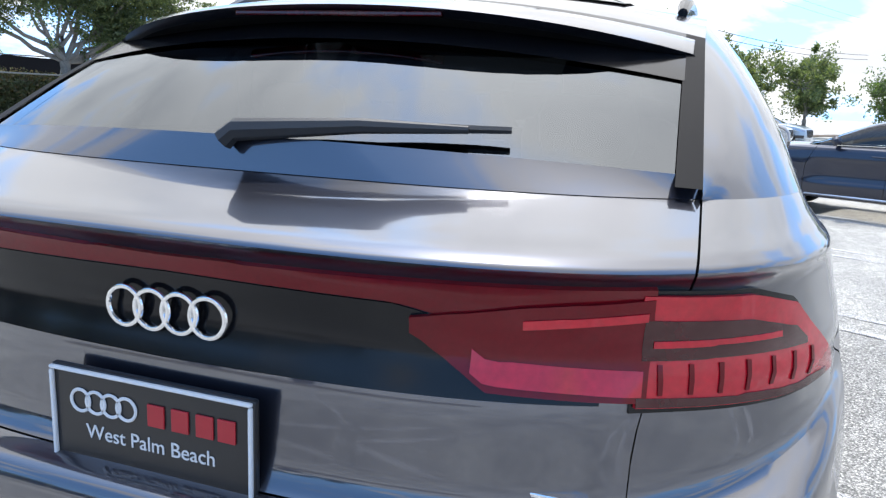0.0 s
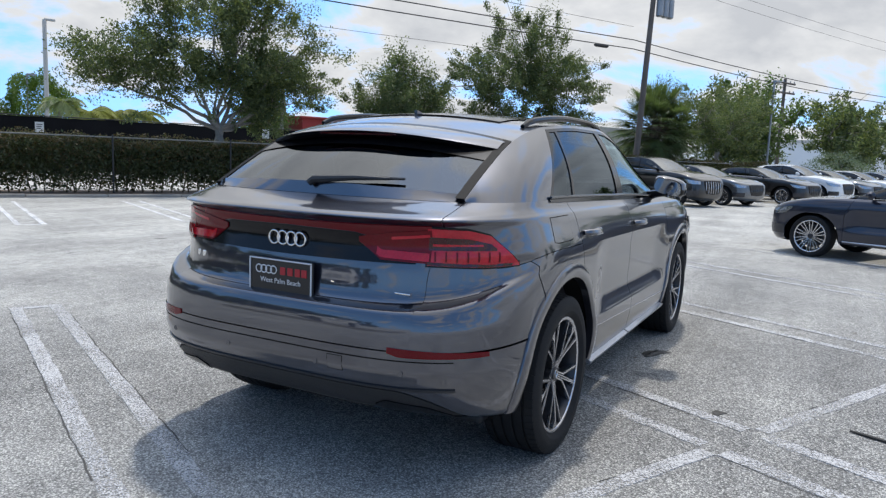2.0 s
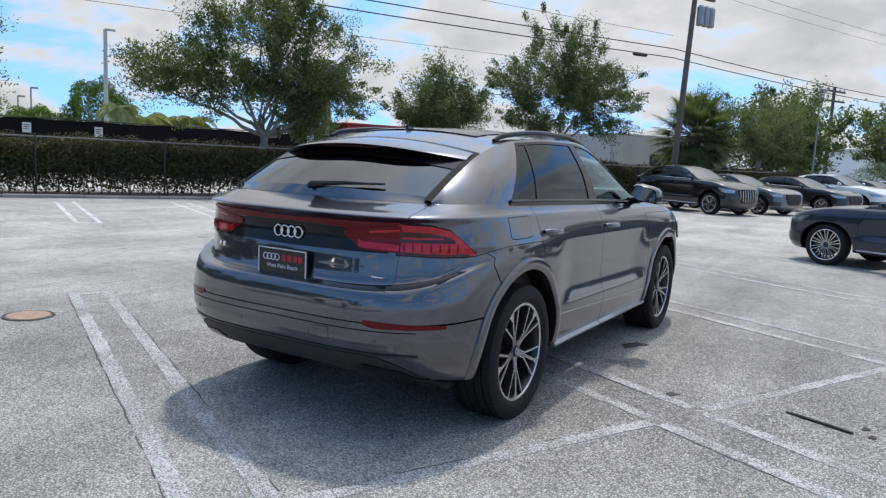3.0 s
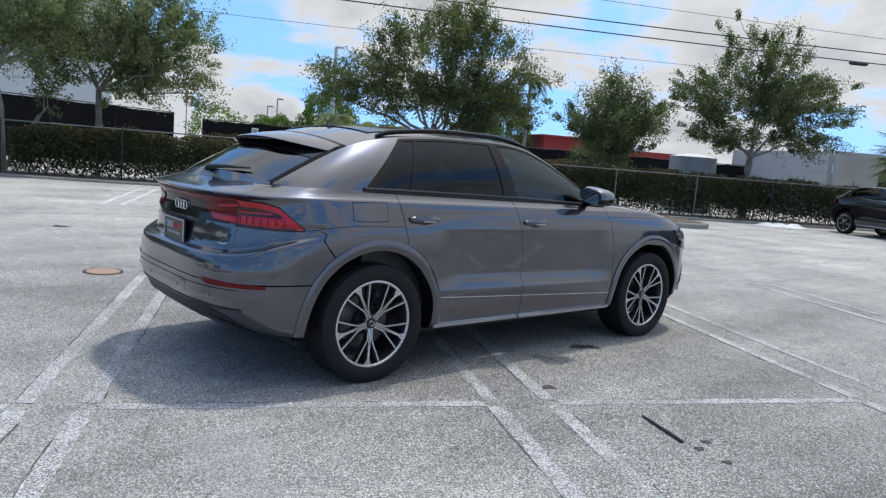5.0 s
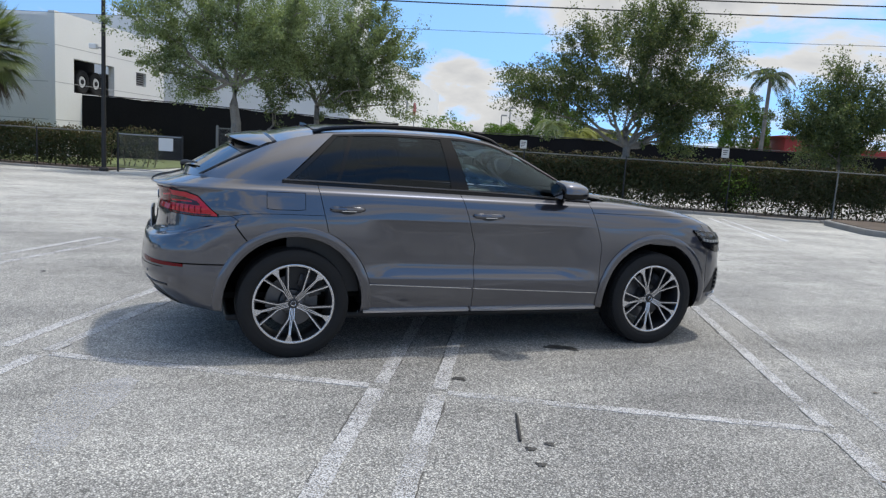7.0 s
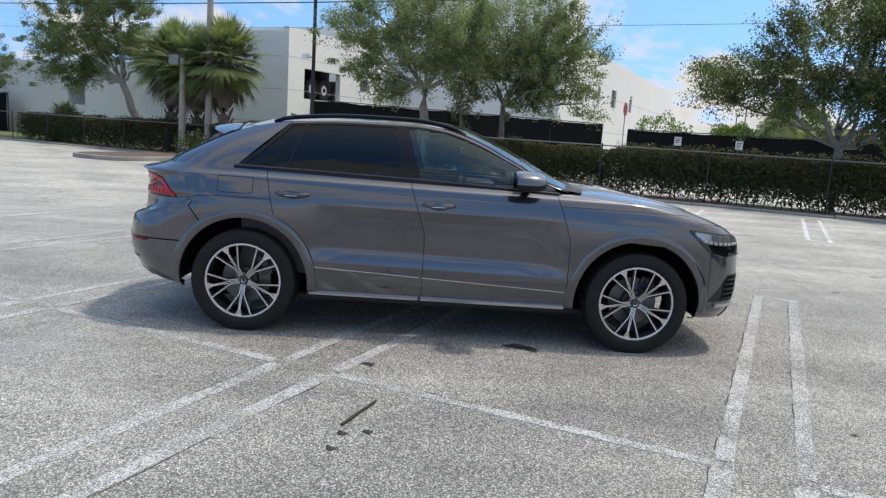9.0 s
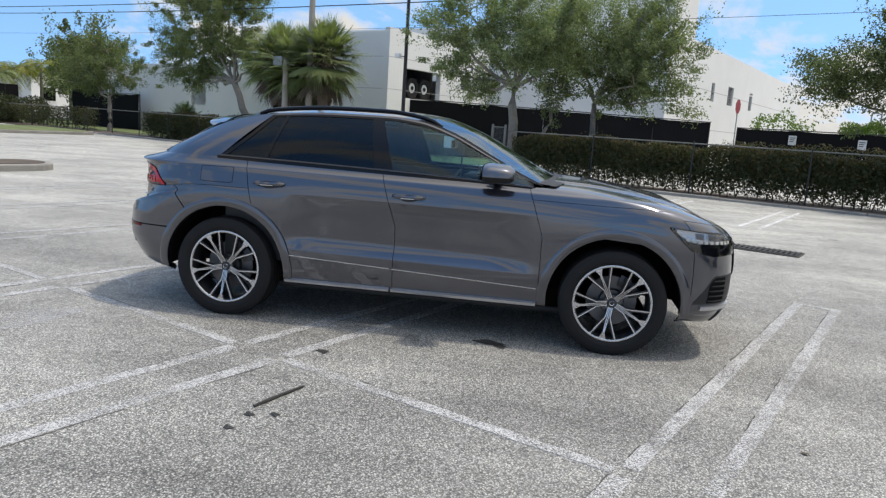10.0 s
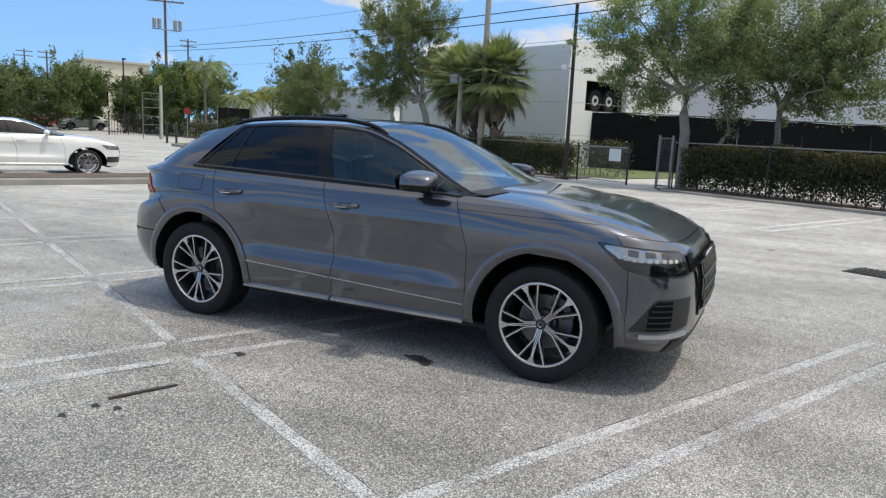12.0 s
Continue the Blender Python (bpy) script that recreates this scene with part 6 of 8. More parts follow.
def wheel(parent, x, y, side, r=0.392, rim_r=0.283, width=0.285, phase=-90.0, spokes=5, fine=True, dark=True, z=None):
    """Road wheel with tyre, alloy rim, brake disc, caliper and hub cap; local x points outward."""
    h = width / 2
    rim_prof = [(-h * 0.8, rim_r + 0.004), (-h * 0.78, rim_r - 0.018), (-h * 0.4, rim_r - 0.03), (h * 0.5, rim_r - 0.028), (h * 0.76, rim_r - 0.016), (h * 0.83, rim_r - 0.010), (h * 0.85, rim_r + 0.001), (h * 0.80, rim_r + 0.006)]
    v, f = revolve(rim_prof, 72 if fine else 40)
    base = rim = solid("wheel", v, f, M["alloy"] if not dark else M["alloy_dark"], parent, smooth=True, m=pose(x, y, HUB_Z if z is None else z, 0, 0, 0 if side > 0 else 180))
    prof = [(-h * 0.80, rim_r), (-h * 0.98, rim_r + 0.03), (-h, rim_r + 0.055), (-h * 0.97, r - 0.03), (-h * 0.88, r - 0.009)]
    if fine:
        for a in (-0.55, -0.19, 0.19, 0.55):
            prof += [(h * (a - 0.045), r), (h * (a - 0.035), r - 0.010), (h * (a + 0.035), r - 0.010), (h * (a + 0.045), r)]
    else:
        prof += [(-h * 0.6, r), (h * 0.6, r)]
    prof += [(h * 0.88, r - 0.009), (h * 0.97, r - 0.03), (h, rim_r + 0.055), (h * 0.985, rim_r + 0.042), (h * 0.99, rim_r + 0.036), (h * 0.98, rim_r + 0.026), (h * 0.80, rim_r)]
    v, f = revolve(prof, 72 if fine else 40)
    solid("tyre", v, f, M["rubber"], base, smooth=True)
    if fine:
        # shoulder blocks of the tread
        tv, tf = [], []
        for i in range(64):
            a = 2 * math.pi * i / 64
            for s in (-1, 1):
                for x0, x1, r0, r1 in ((0.60, 0.87, r + 0.0005, r - 0.006),):
                    k = len(tv)
                    for xx, rr in ((x0, r0), (x1, r1)):
                        for da in (-0.040, 0.040):
                            for dr in (-0.008, 0.0012):
                                tv.append(Vector((s * h * xx, (rr + dr) * math.cos(a + da), (rr + dr) * math.sin(a + da))))
                    tf += [(k + 1, k + 3, k + 7, k + 5), (k, k + 1, k + 5, k + 4), (k + 2, k + 6, k + 7, k + 3), (k, k + 2, k + 3, k + 1), (k + 4, k + 5, k + 7, k + 6)]
        tagged(solid("tread", tv, tf, M["rubber"], base), kind="stuff")
    v, f = revolve([(h * 0.815, rim_r - 0.014), (h * 0.845, rim_r - 0.011), (h * 0.862, rim_r - 0.002), (h * 0.85, rim_r + 0.003)], 72 if fine else 40)
    solid("rim_lip", v, f, M["alloy"], rim, smooth=True)
    xo, xh = h * 0.80, h * 0.60

    def polar(q, a):
        return (q * math.cos(a), q * math.sin(a))

    xm = xh + (xo - xh) * 0.45
    dark_mat = M["alloy_dark"] if dark else M["alloy"]
    for g in range(spokes):
        a = radians(phase + 360 * g / spokes)
        if spokes != 5:
            for layer, mt, lift, wd in (("spoke", dark_mat, 0.0, 0.020), ("spoke_face", M["alloy"], 0.004, 0.011)):
                arms = []
                for s in (-1, 1):
                    q0, q1 = polar(0.046, a + s * radians(9)), polar(rim_r - 0.011, a + s * radians(7.0))
                    arms.append(beam(q0, q1, wd, wd, xh + lift, xo + lift, xh - 0.04, xo - 0.03))
                solid(layer, *joined(*arms), mt, base, "" if lift == 0 else "machined bright spoke edge")
            continue
        # stalk that parts into three prongs: a flared middle one and two that bend away
        R = rim_r - 0.012
        root, knee = 0.036, 0.112
        arms = [beam(polar(root, a), polar(knee, a), 0.048, 0.036, xh, xm, xh - 0.05, xm - 0.045), beam(polar(knee, a), polar(R, a), 0.016, 0.014, xm, xo, xm - 0.045, xo - 0.035)]
        for s in (-1, 1):
            arms.append(beam(polar(knee - 0.02, a + s * radians(5)), polar(R, a + s * radians(18.5)), 0.018, 0.016, xm, xo, xm - 0.045, xo - 0.035))
        solid("spoke", *joined(*arms), dark_mat, base)
        bright = []
        for s in (-1, 1):
            e0, e1, e2 = polar(root, a + s * radians(23)), polar(knee, a + s * radians(9.0)), polar(R, a + s * radians(20.0))
            bright.append(beam(e0, e1, 0.0065, 0.0065, xh + 0.004, xm + 0.004, xh - 0.01, xm - 0.01))
            bright.append(beam(e1, e2, 0.0075, 0.0095, xm + 0.004, xo + 0.004, xm - 0.01, xo - 0.01))
            m0, m1, m2 = polar(root, a + s * radians(7)), polar(knee, a + s * radians(3.0)), polar(R - 0.045, a + s * radians(0.9))
            bright.append(beam(m0, m1, 0.0050, 0.0050, xh + 0.004, xm + 0.004, xh - 0.01, xm - 0.01))
            bright.append(beam(m1, m2, 0.0050, 0.0080, xm + 0.004, xo + 0.004, xm - 0.01, xo - 0.01))
        bright.append(beam(polar(R - 0.050, a), polar(R - 0.020, a), 0.010, 0.036, xo + 0.0045, xo + 0.0045, xo - 0.02, xo - 0.02))
        bright.append(beam(polar(R - 0.022, a), polar(R + 0.003, a), 0.036, 0.056, xo + 0.0045, xo + 0.0045, xo - 0.02, xo - 0.02))
        solid("spoke_face", *joined(*bright), M["alloy"], base, "machined bright spoke edge")
    v, f = revolve([(xh - 0.06, 0.001), (xh - 0.06, 0.055), (xh - 0.01, 0.054), (xh + 0.002, 0.044), (xh + 0.004, 0.032), (xh + 0.010, 0.030), (xh + 0.013, 0.001)], 36)
    solid("hub_cap", v, f, M["alloy_dark"], rim, smooth=True)
    if fine:
        for g in range(5):
            a = radians(phase + 36 + 72 * g)
            v, f = revolve([(xh - 0.02, 0.001), (xh - 0.02, 0.011), (xh + 0.006, 0.010), (xh + 0.008, 0.001)], 8)
            solid("wheel_bolt", [Vector((p.x, p.y + 0.05 * math.cos(a), p.z + 0.05 * math.sin(a))) for p in v], f, M["steel"], rim)
        v, f = revolve([(xh + 0.0135, 0.019), (xh + 0.0155, 0.0175), (xh + 0.0135, 0.015)], 24)
        solid("cap_ring", v, f, M["chrome"], rim, smooth=True)
    v, f = revolve([(-0.035, 0.001), (-0.035, 0.185), (-0.002, 0.185), (-0.002, 0.095), (0.03, 0.085), (0.03, 0.001)], 40)
    solid("brake_disc", v, f, M["steel"], base, smooth=False)
    v = []
    for i in range(9):
        a = radians(15 + 7.5 * i)
        for q, xx in ((0.125, -0.05), (0.125, 0.032), (0.17, 0.042), (0.212, 0.030), (0.212, -0.05)):
            v.append(Vector((xx, q * math.cos(a), q * math.sin(a))))
    f = grid_faces(9, 5) + [(0, 1, 2, 3, 4), (44, 43, 42, 41, 40)]
    solid("caliper", v, f, M["lamp_dark"], base)
    return base


# ---- the car ----
from mathutils.bvhtree import BVHTree

bv, bf = panel_data([(0, C_END, 0, TOP_ROW)], rim=False, cut=False, gap=0.0)
BODY_TREE = BVHTree.FromPolygons(bv, bf)


def cast(origin, way):
    hit, nrm, _, _ = BODY_TREE.ray_cast(Vector(origin), Vector(way).normalized())
    if hit is None:
        return None, None
    if nrm.dot(Vector(way)) > 0:
        nrm = -nrm
    return hit, nrm


def mirrored(x, found):
    p, nr = found
    if p is None:
        return p, nr
    k = -1 if x < 0 else 1
    return Vector((x, p.y, p.z)), Vector((nr.x * k, nr.y, nr.z))


def side_at(y, z):
    return cast((2.0, y, z), (-1, 0, 0))


def rear_at(x, z):
    return mirrored(x, cast((max(abs(x), 0.002), -3.0, z), (0, 1, 0)))


def front_at(x, z):
    return mirrored(x, cast((max(abs(x), 0.002), 6.0, z), (0, -1, 0)))


def round_rear(a, z):
    """Round the rear right corner: a = 0 looks from straight behind, 90 from the side."""
    d = Vector((math.sin(radians(a)), -math.cos(radians(a)), 0))
    return cast(Vector((0.45, -0.45, z)) + d * 2, -d)


def round_front(a, z):
    d = Vector((math.sin(radians(a)), math.cos(radians(a)), 0))
    return cast(Vector((0.45, 3.25, z)) + d * 2, -d)


def skin_patch(at, s0, s1, low, high, n, m, out, depth=0.015, side=1):
    """Piece that lies on the body: s along, between the heights low(s) and high(s), raised by out."""
    top, bottom = [], []
    for i in range(n + 1):
        s = s0 + (s1 - s0) * i / n
        for j in range(m + 1):
            z = low(s) + (high(s) - low(s)) * j / m
            p, nr = at(s, z)
            for step in range(1, 40):
                if p is not None:
                    break
                p, nr = at(s, z + (0.004 if z < 0.7 else -0.004) * step)
            top.append(p + nr * out)
            bottom.append(p - nr * depth)
    k = len(top)
    faces = grid_faces(n + 1, m + 1)
    ring = [i * (m + 1) for i in range(n + 1)] + [n * (m + 1) + j for j in range(1, m + 1)] + [i * (m + 1) + m for i in reversed(range(n))] + [j for j in reversed(range(1, m))]
    for a, b in zip(ring, ring[1:] + ring[:1]):
        faces.append((b, a, a + k, b + k))
    verts = top + bottom
    # outward order: compare with the first face's normal
    e = (verts[faces[0][1]] - verts[faces[0][0]]).cross(verts[faces[0][2]] - verts[faces[0][0]])
    if e.dot(top[0] - bottom[0]) < 0:
        faces = [f[::-1] for f in faces]
    if side < 0:
        verts = [Vector((-v.x, v.y, v.z)) for v in verts]
        faces = [f[::-1] for f in faces]
    return verts, faces


def lin(*pts):
    """Straight pieces through (s, value) points."""
    xs, ys = [p[0] for p in pts], [p[1] for p in pts]
    return lambda s: float(np.interp(s, xs, ys))


car = empty("car", pose(0, 0, 0), "dark grey metallic coupe-style SUV with tailgate shut, parked across the bays", "car")
BODY_SIDES = (1, -1)


def shell(name, blocks, mat, parent=car, both=False, label="", gap=0.055, cut=True, fine=1):
    if both:
        v, f = weld(*joined(panel_data(blocks, 1, gap, cut=cut, fine=fine), panel_data(blocks, -1, gap, cut=cut, fine=fine)))
    else:
        v, f = blocks
    return solid(name, v, f, mat, parent, label, True)


R_SILL, R_BUMP, R_LEDGE, R_HOOD, R_NOSE = 1, 5, 8, 11.5, 10.25
C_TIP = 22
body = shell("bumper_rear", [(0, C_GATE, R_BUMP, R_LEDGE, 1), (C_GATE, C_TIP, R_BUMP, 9, 2, 0.0, 4.0, 0.0, 1.45)], M["paint"], both=True, fine=2)


def valance_edge(c):
    """Rows by which the painted skirt ends above the sill: it sweeps down towards the wheel."""
    return 1.85 * (1 - smooth01((c - 8) / 15))


shell("bumper_skirt", [(0, C_RDOOR, 0.12, R_BUMP, 4, 0.0, 0.0, valance_edge, lambda c: 0.0)], M["paint"], body, both=True, fine=2)
shell("rear_valance", [(0, 24, 0, 1.97, 4, 0.0, 0.0, lambda c: 0.0, lambda c: valance_edge(c) - 1.85)], M["black_matt"], both=True, label="black grained lower valance", fine=2)
tailgate = shell("tailgate", [(0, C_GATE, R_LEDGE, TOP_ROW)], M["paint"], both=True, label="shut painted tailgate")
shell("hood", [(C_FDOOR, C_NOSE + 7, R_HOOD, TOP_ROW, 1), (C_NOSE + 7, C_END, R_NOSE, TOP_ROW, 2)], M["paint"], both=True, fine=3)
shell("bumper_front", [(C_NOSE + 7, C_END, 0.5, R_NOSE)], M["paint"], both=True)
shell("underside", [(C_RDOOR, C_FDOOR, 0, R_SILL)], M["black_matt"], both=True)
doors = {}
for s in BODY_SIDES:
    shell("quarter_panel", weld(*joined(panel_data([(C_GATE, C_TIP, 9, TOP_ROW, 1, 0.0, 0.0, 1.45, 0.0), (C_TIP, C_RDOOR, 9, TOP_ROW, 2), (C_TIP, C_RDOOR, R_BUMP, 9, 0, 4.0, 0.0)], s, fine=2), c_panel(s))), M["paint"])
    doors[s, 0] = shell("rear_door", panel_data([(C_RDOOR, C_MID, R_SILL, TOP_ROW)], s, k=8), M["paint"])
    doors[s, 1] = shell("front_door", panel_data([(C_MID, C_FDOOR, R_SILL, TOP_ROW)], s, k=8), M["paint"])
    shell("fender", panel_data([(C_FDOOR, C_NOSE + 7, R_SILL, R_HOOD)], s), M["paint"])

# dark inner hull so that the shut lines read dark
hv, hf = [], []
for s in BODY_SIDES:
    v, f = panel_data([(0, C_END, 0, TOP_ROW)], s, 0.0, 2, rim=False, cut=False)
    c = Vector((0, 1.4, 0))
    v = [Vector((p.x * 0.968, c.y + (p.y - c.y) * 0.988, p.z - 0.006)) for p in v]
    v, f = cut_arches(v, f, 0.50)
    hv, hf = joined((hv, hf), (v, f))
solid("inner_hull", hv, hf, M["liner"], car, "black inner hull behind the panels")
part("floor_pan", box((-0.74, -0.45, 0.22), (0.74, 3.30, 0.27), 0.02), M["black_matt"], car)
for wy in WHEEL_Y:
    for s in BODY_SIDES:
        v, f = [], []
        for i in range(25):
            a = radians(-3 + 186 * i / 24)
            for x in (0.50, 0.62, 0.78, 0.935):
                v.append(Vector((s * x, wy + 0.492 * math.cos(a), HUB_Z + 0.492 * math.sin(a))))
        f = grid_faces(25, 4, 0, s < 0)
        k = len(v)
        v += [Vector((s * 0.5, wy, HUB_Z))]
        f += [(k, (i + 1) * 4, i * 4) if s > 0 else (k, i * 4, (i + 1) * 4) for i in range(24)]
        solid("wheel_well", v, f, M["liner"], car, smooth=True)
        # painted arch moulding
        v = []
        rr = (0.480, 0.484, 0.497, 0.540, 0.552, 0.5535)
        oo = (-0.030, 0.006, 0.014, 0.013, 0.007, -0.010)
        n = 56
        for i in range(n + 1):
            a = radians(-4.5 + 189 * i / n)
            for q, o in zip(rr, oo):
                y, z = wy + q * math.cos(a), HUB_Z + q * math.sin(a)
                p, nr = side_at(y, max(z, 0.345))
                x = p.x if p is not None else 0.94
                v.append(Vector((s * (x + o), y, z)))
        f = grid_faces(n + 1, len(rr), 0, s > 0)
        solid("arch_moulding", v, f, M["paint"], car, smooth=True)
for wy in WHEEL_Y:
    for s in BODY_SIDES:
        wheel(car, s * 0.835, wy, s, phase=-96 if wy == 0 else -100)

# cabin
GLASS_F0, GLASS_F1 = 0.035, 0.925
solid("roof", *span_patch(-0.12, 1.44, 0.0, 0.10), M["paint"], car, smooth=True)
solid("roof_glass", *span_patch(0.16, 1.26, 0.0, 0.06, 10, 12, 0.72, 0.004), M["black_gloss"], car, "dark panoramic roof glass", True)
screen = solid("windscreen", *span_patch(1.45, 2.415, 0.10, 0.13, 16, 22, 0.965, 0.0), M["screen"], car, smooth=True)
rear_glass = solid("rear_window", *span_patch(-0.60, -0.14, -0.125, -0.06, 12, 18, 0.95, 0.0), M["rear_glass"], car, "dark tinted rear window", True)
rear_glass.visible_shadow = screen.visible_shadow = False
for y0, y1, b0, b1 in ((-0.63, -0.12, -0.128, -0.05), (1.44, 2.42, 0.10, 0.13)):
    for s in BODY_SIDES:
        q = []
        n = 16
        for i in range(n + 1):
            y = y0 + (y1 - y0) * i / n
            bw = b0 + (b1 - b0) * i / n
            w, z = EDGE_AT(y)
            for t in ((0.945, 0.97, 1.0) if y1 < 0 else (0.945, 0.965, 1.0)):
                q.append(Vector((s * t * w, y + bw * (1 - t * t), z + CROWN_AT(y) * (1 - t * t) + 0.004)))
        solid("pillar_trim", q, grid_faces(n + 1, 3, 0, s > 0), M["black_satin"], car, smooth=True)
solid("rear_window_band", *span_patch(-0.34, -0.12, -0.095, -0.05, 6, 18, 0.95, 0.004), M["black_gloss"], car, "black upper band of the rear window", True)
v = []
for i in range(41):
    t = -1 + i / 20
    a = body_point(C_GATE * abs(t), TOP_ROW)
    a.x = math.copysign(a.x, t)
    w, z = EDGE_AT(-0.60)
    q = 0.985 * t
    b = Vector((q * w, -0.60 - 0.125 * (1 - q * q), z + CROWN_AT(-0.60) * (1 - q * q) + 0.003))
    v += [a + Vector((0, 0, 0.001)), a.lerp(b, 0.5) + Vector((0, 0, -0.002)), b, b - Vector((0, 0, 0.02))]
solid("glass_ledge", v, grid_faces(41, 4, 0, True), M["paint"], tailgate, "painted ledge at the foot of the rear window", True)
v, f = [], []
for i in range(25):
    t = -0.97 + 1.94 * i / 24
    w, z = EDGE_AT(2.40)
    for dy, dz in ((-0.03, 0.012), (0.05, 0.004), (0.11, -0.004)):
        v.append(Vector((t * w, 2.40 + 0.13 * (1 - t * t) + dy, z + CROWN_AT(2.40) * (1 - t * t) + dz)))
solid("cowl", v, grid_faces(25, 3, 0, False), M["black_matt"], car, smooth=True)
for s in BODY_SIDES:
    for name, q0, q1, mat, door in (("quarter_glass", (-0.05, 0.335), (0.268, 0.400), "privacy", None), ("window", (0.300, 0.428), (1.160, 1.085), "privacy", doors[s, 0]), ("window", (1.305, 1.170), (2.335, 2.30), "window", doors[s, 1])):
        ob = solid(name, *cabin_patch(q0, q1, GLASS_F0, GLASS_F1, 14, 8, -0.004, s, 0.0), M[mat], door or car, smooth=True)
        ob.visible_shadow = False
    bl = joined(cabin_patch((-0.10, 0.285), (-0.05, 0.335), 0.0, GLASS_F1, 3, 10, 0.002, s), cabin_patch((0.268, 0.400), (0.300, 0.428), 0.02, GLASS_F1, 2, 8, 0.001, s),
                cabin_patch((1.160, 1.085), (1.305, 1.170), 0.02, GLASS_F1, 4, 8, 0.002, s), cabin_patch((-0.09, 0.29), (2.36, 2.33), GLASS_F1, 0.965, 40, 2, 0.002, s))
    solid("window_frame", *bl, M["black_gloss"], car, "gloss black window surround", True)
    solid("belt_trim", *cabin_patch((-0.10, -0.095), (2.37, 2.37), -0.03, 0.045, 40, 3, 0.006, s), M["black_gloss"], car, "gloss black belt trim", True)
    strip = [cabin_side(y, 0.045) for y in [-0.09 + 2.44 * i / 40 for i in range(41)]]
    tube("belt_strip", [Vector((s * (q.x + 0.010), q.y, q.z)) for q in strip], 0.0075, M["strip"], car, 8, "slim dark glossy strip under the windows")
    solid("cant_rail", *cabin_patch((-0.12, 0.26), (2.41, 2.415), 0.96, 1.0, 44, 2, 0.0, s), M["paint"], car, smooth=True)
    rail = [Vector((s * (EDGE_AT(y)[0] - 0.055), y, EDGE_AT(y)[1] + CROWN_AT(y) * 0.15 + h)) for y, h in [(0.14 + 1.48 * i / 20, 0.006 + 0.024 * math.sin(math.pi * min(1, max(0, i / 20))) ** 0.35) for i in range(21)]]
    tube("roof_rail", rail, [0.012] + [0.017] * 19 + [0.012], M["black_gloss"], car, 8)

# roof spoiler
v = []
n = 24
for i in range(n + 1):
    t = -1 + 2 * i / n
    x = 0.665 * t
    y0 = -0.115
    y1 = -0.43 + 0.19 * abs(t) ** 3.2
    z0 = EDGE_AT(-0.12)[1] + CROWN_AT(-0.12) * (1 - t * t) + 0.003
    z1 = z0 - 0.045 + 0.012 * t * t
    for y, z in ((y0, z0), ((y0 + y1) / 2, (z0 + z1) / 2 + 0.008), (y1 + 0.02, z1 + 0.004), (y1, z1 - 0.006), (y1 + 0.03, z1 - 0.020), (y1 + 0.16, z1 - 0.05), (y0 - 0.02, z0 - 0.095)):
        v.append(Vector((x, y, z)))
f = grid_faces(n + 1, 7, 0, True)
idx = [0 if (k % 6) < 4 else 1 for k in range(len(f))]
sp = solid("roof_spoiler", v, f, ([M["paint"], M["black_satin"]], idx), car, smooth=True)
part("brake_light_strip", box((-0.22, -0.418, 1.512), (0.22, -0.40, 1.522), 0.003), M["red_dark"], sp)
for s in BODY_SIDES:
    # black cheek that joins spoiler and rear glass
    q = []
    for i in range(9):
        t = i / 8
        y = -0.118 - 0.122 * t
        a = Vector((s * 0.664, y, EDGE_AT(-0.12)[1] + 0.004 - 0.040 * t))
        b = Vector((s * (EDGE_AT(y)[0] - 0.012), y, EDGE_AT(y)[1] + 0.004))
        q += [a, b]
    solid("spoiler_cheek", q, grid_faces(9, 2, 0, s < 0), M["black_satin"], sp, smooth=True)
fin = [Vector((0, 0.14 + d, 1.634 + h)) for d, h in ((0.0, 0.0), (0.12, 0.0), (0.03, 0.030), (0.0, 0.034))]
solid("aerial_fin", [p + Vector((sx, 0, 0)) for sx in (-0.009, 0.009) for p in fin], [(0, 1, 2, 3)[::-1], (4, 5, 6, 7), (0, 1, 5, 4), (1, 2, 6, 5), (2, 3, 7, 6), (3, 0, 4, 7)], M["paint"], car)

# rear wiper
wp = tube("rear_wiper", [(-0.02, -0.745, 1.285), (0.0, -0.742, 1.302), (0.20, -0.712, 1.318), (0.36, -0.675, 1.320)], [0.018, 0.018, 0.012, 0.006], M["black_matt"], car, 8)
tube("blade", [(0.02, -0.728, 1.303), (0.22, -0.700, 1.318), (0.42, -0.648, 1.322)], [0.006, 0.010, 0.006], M["black_matt"], wp, 6)

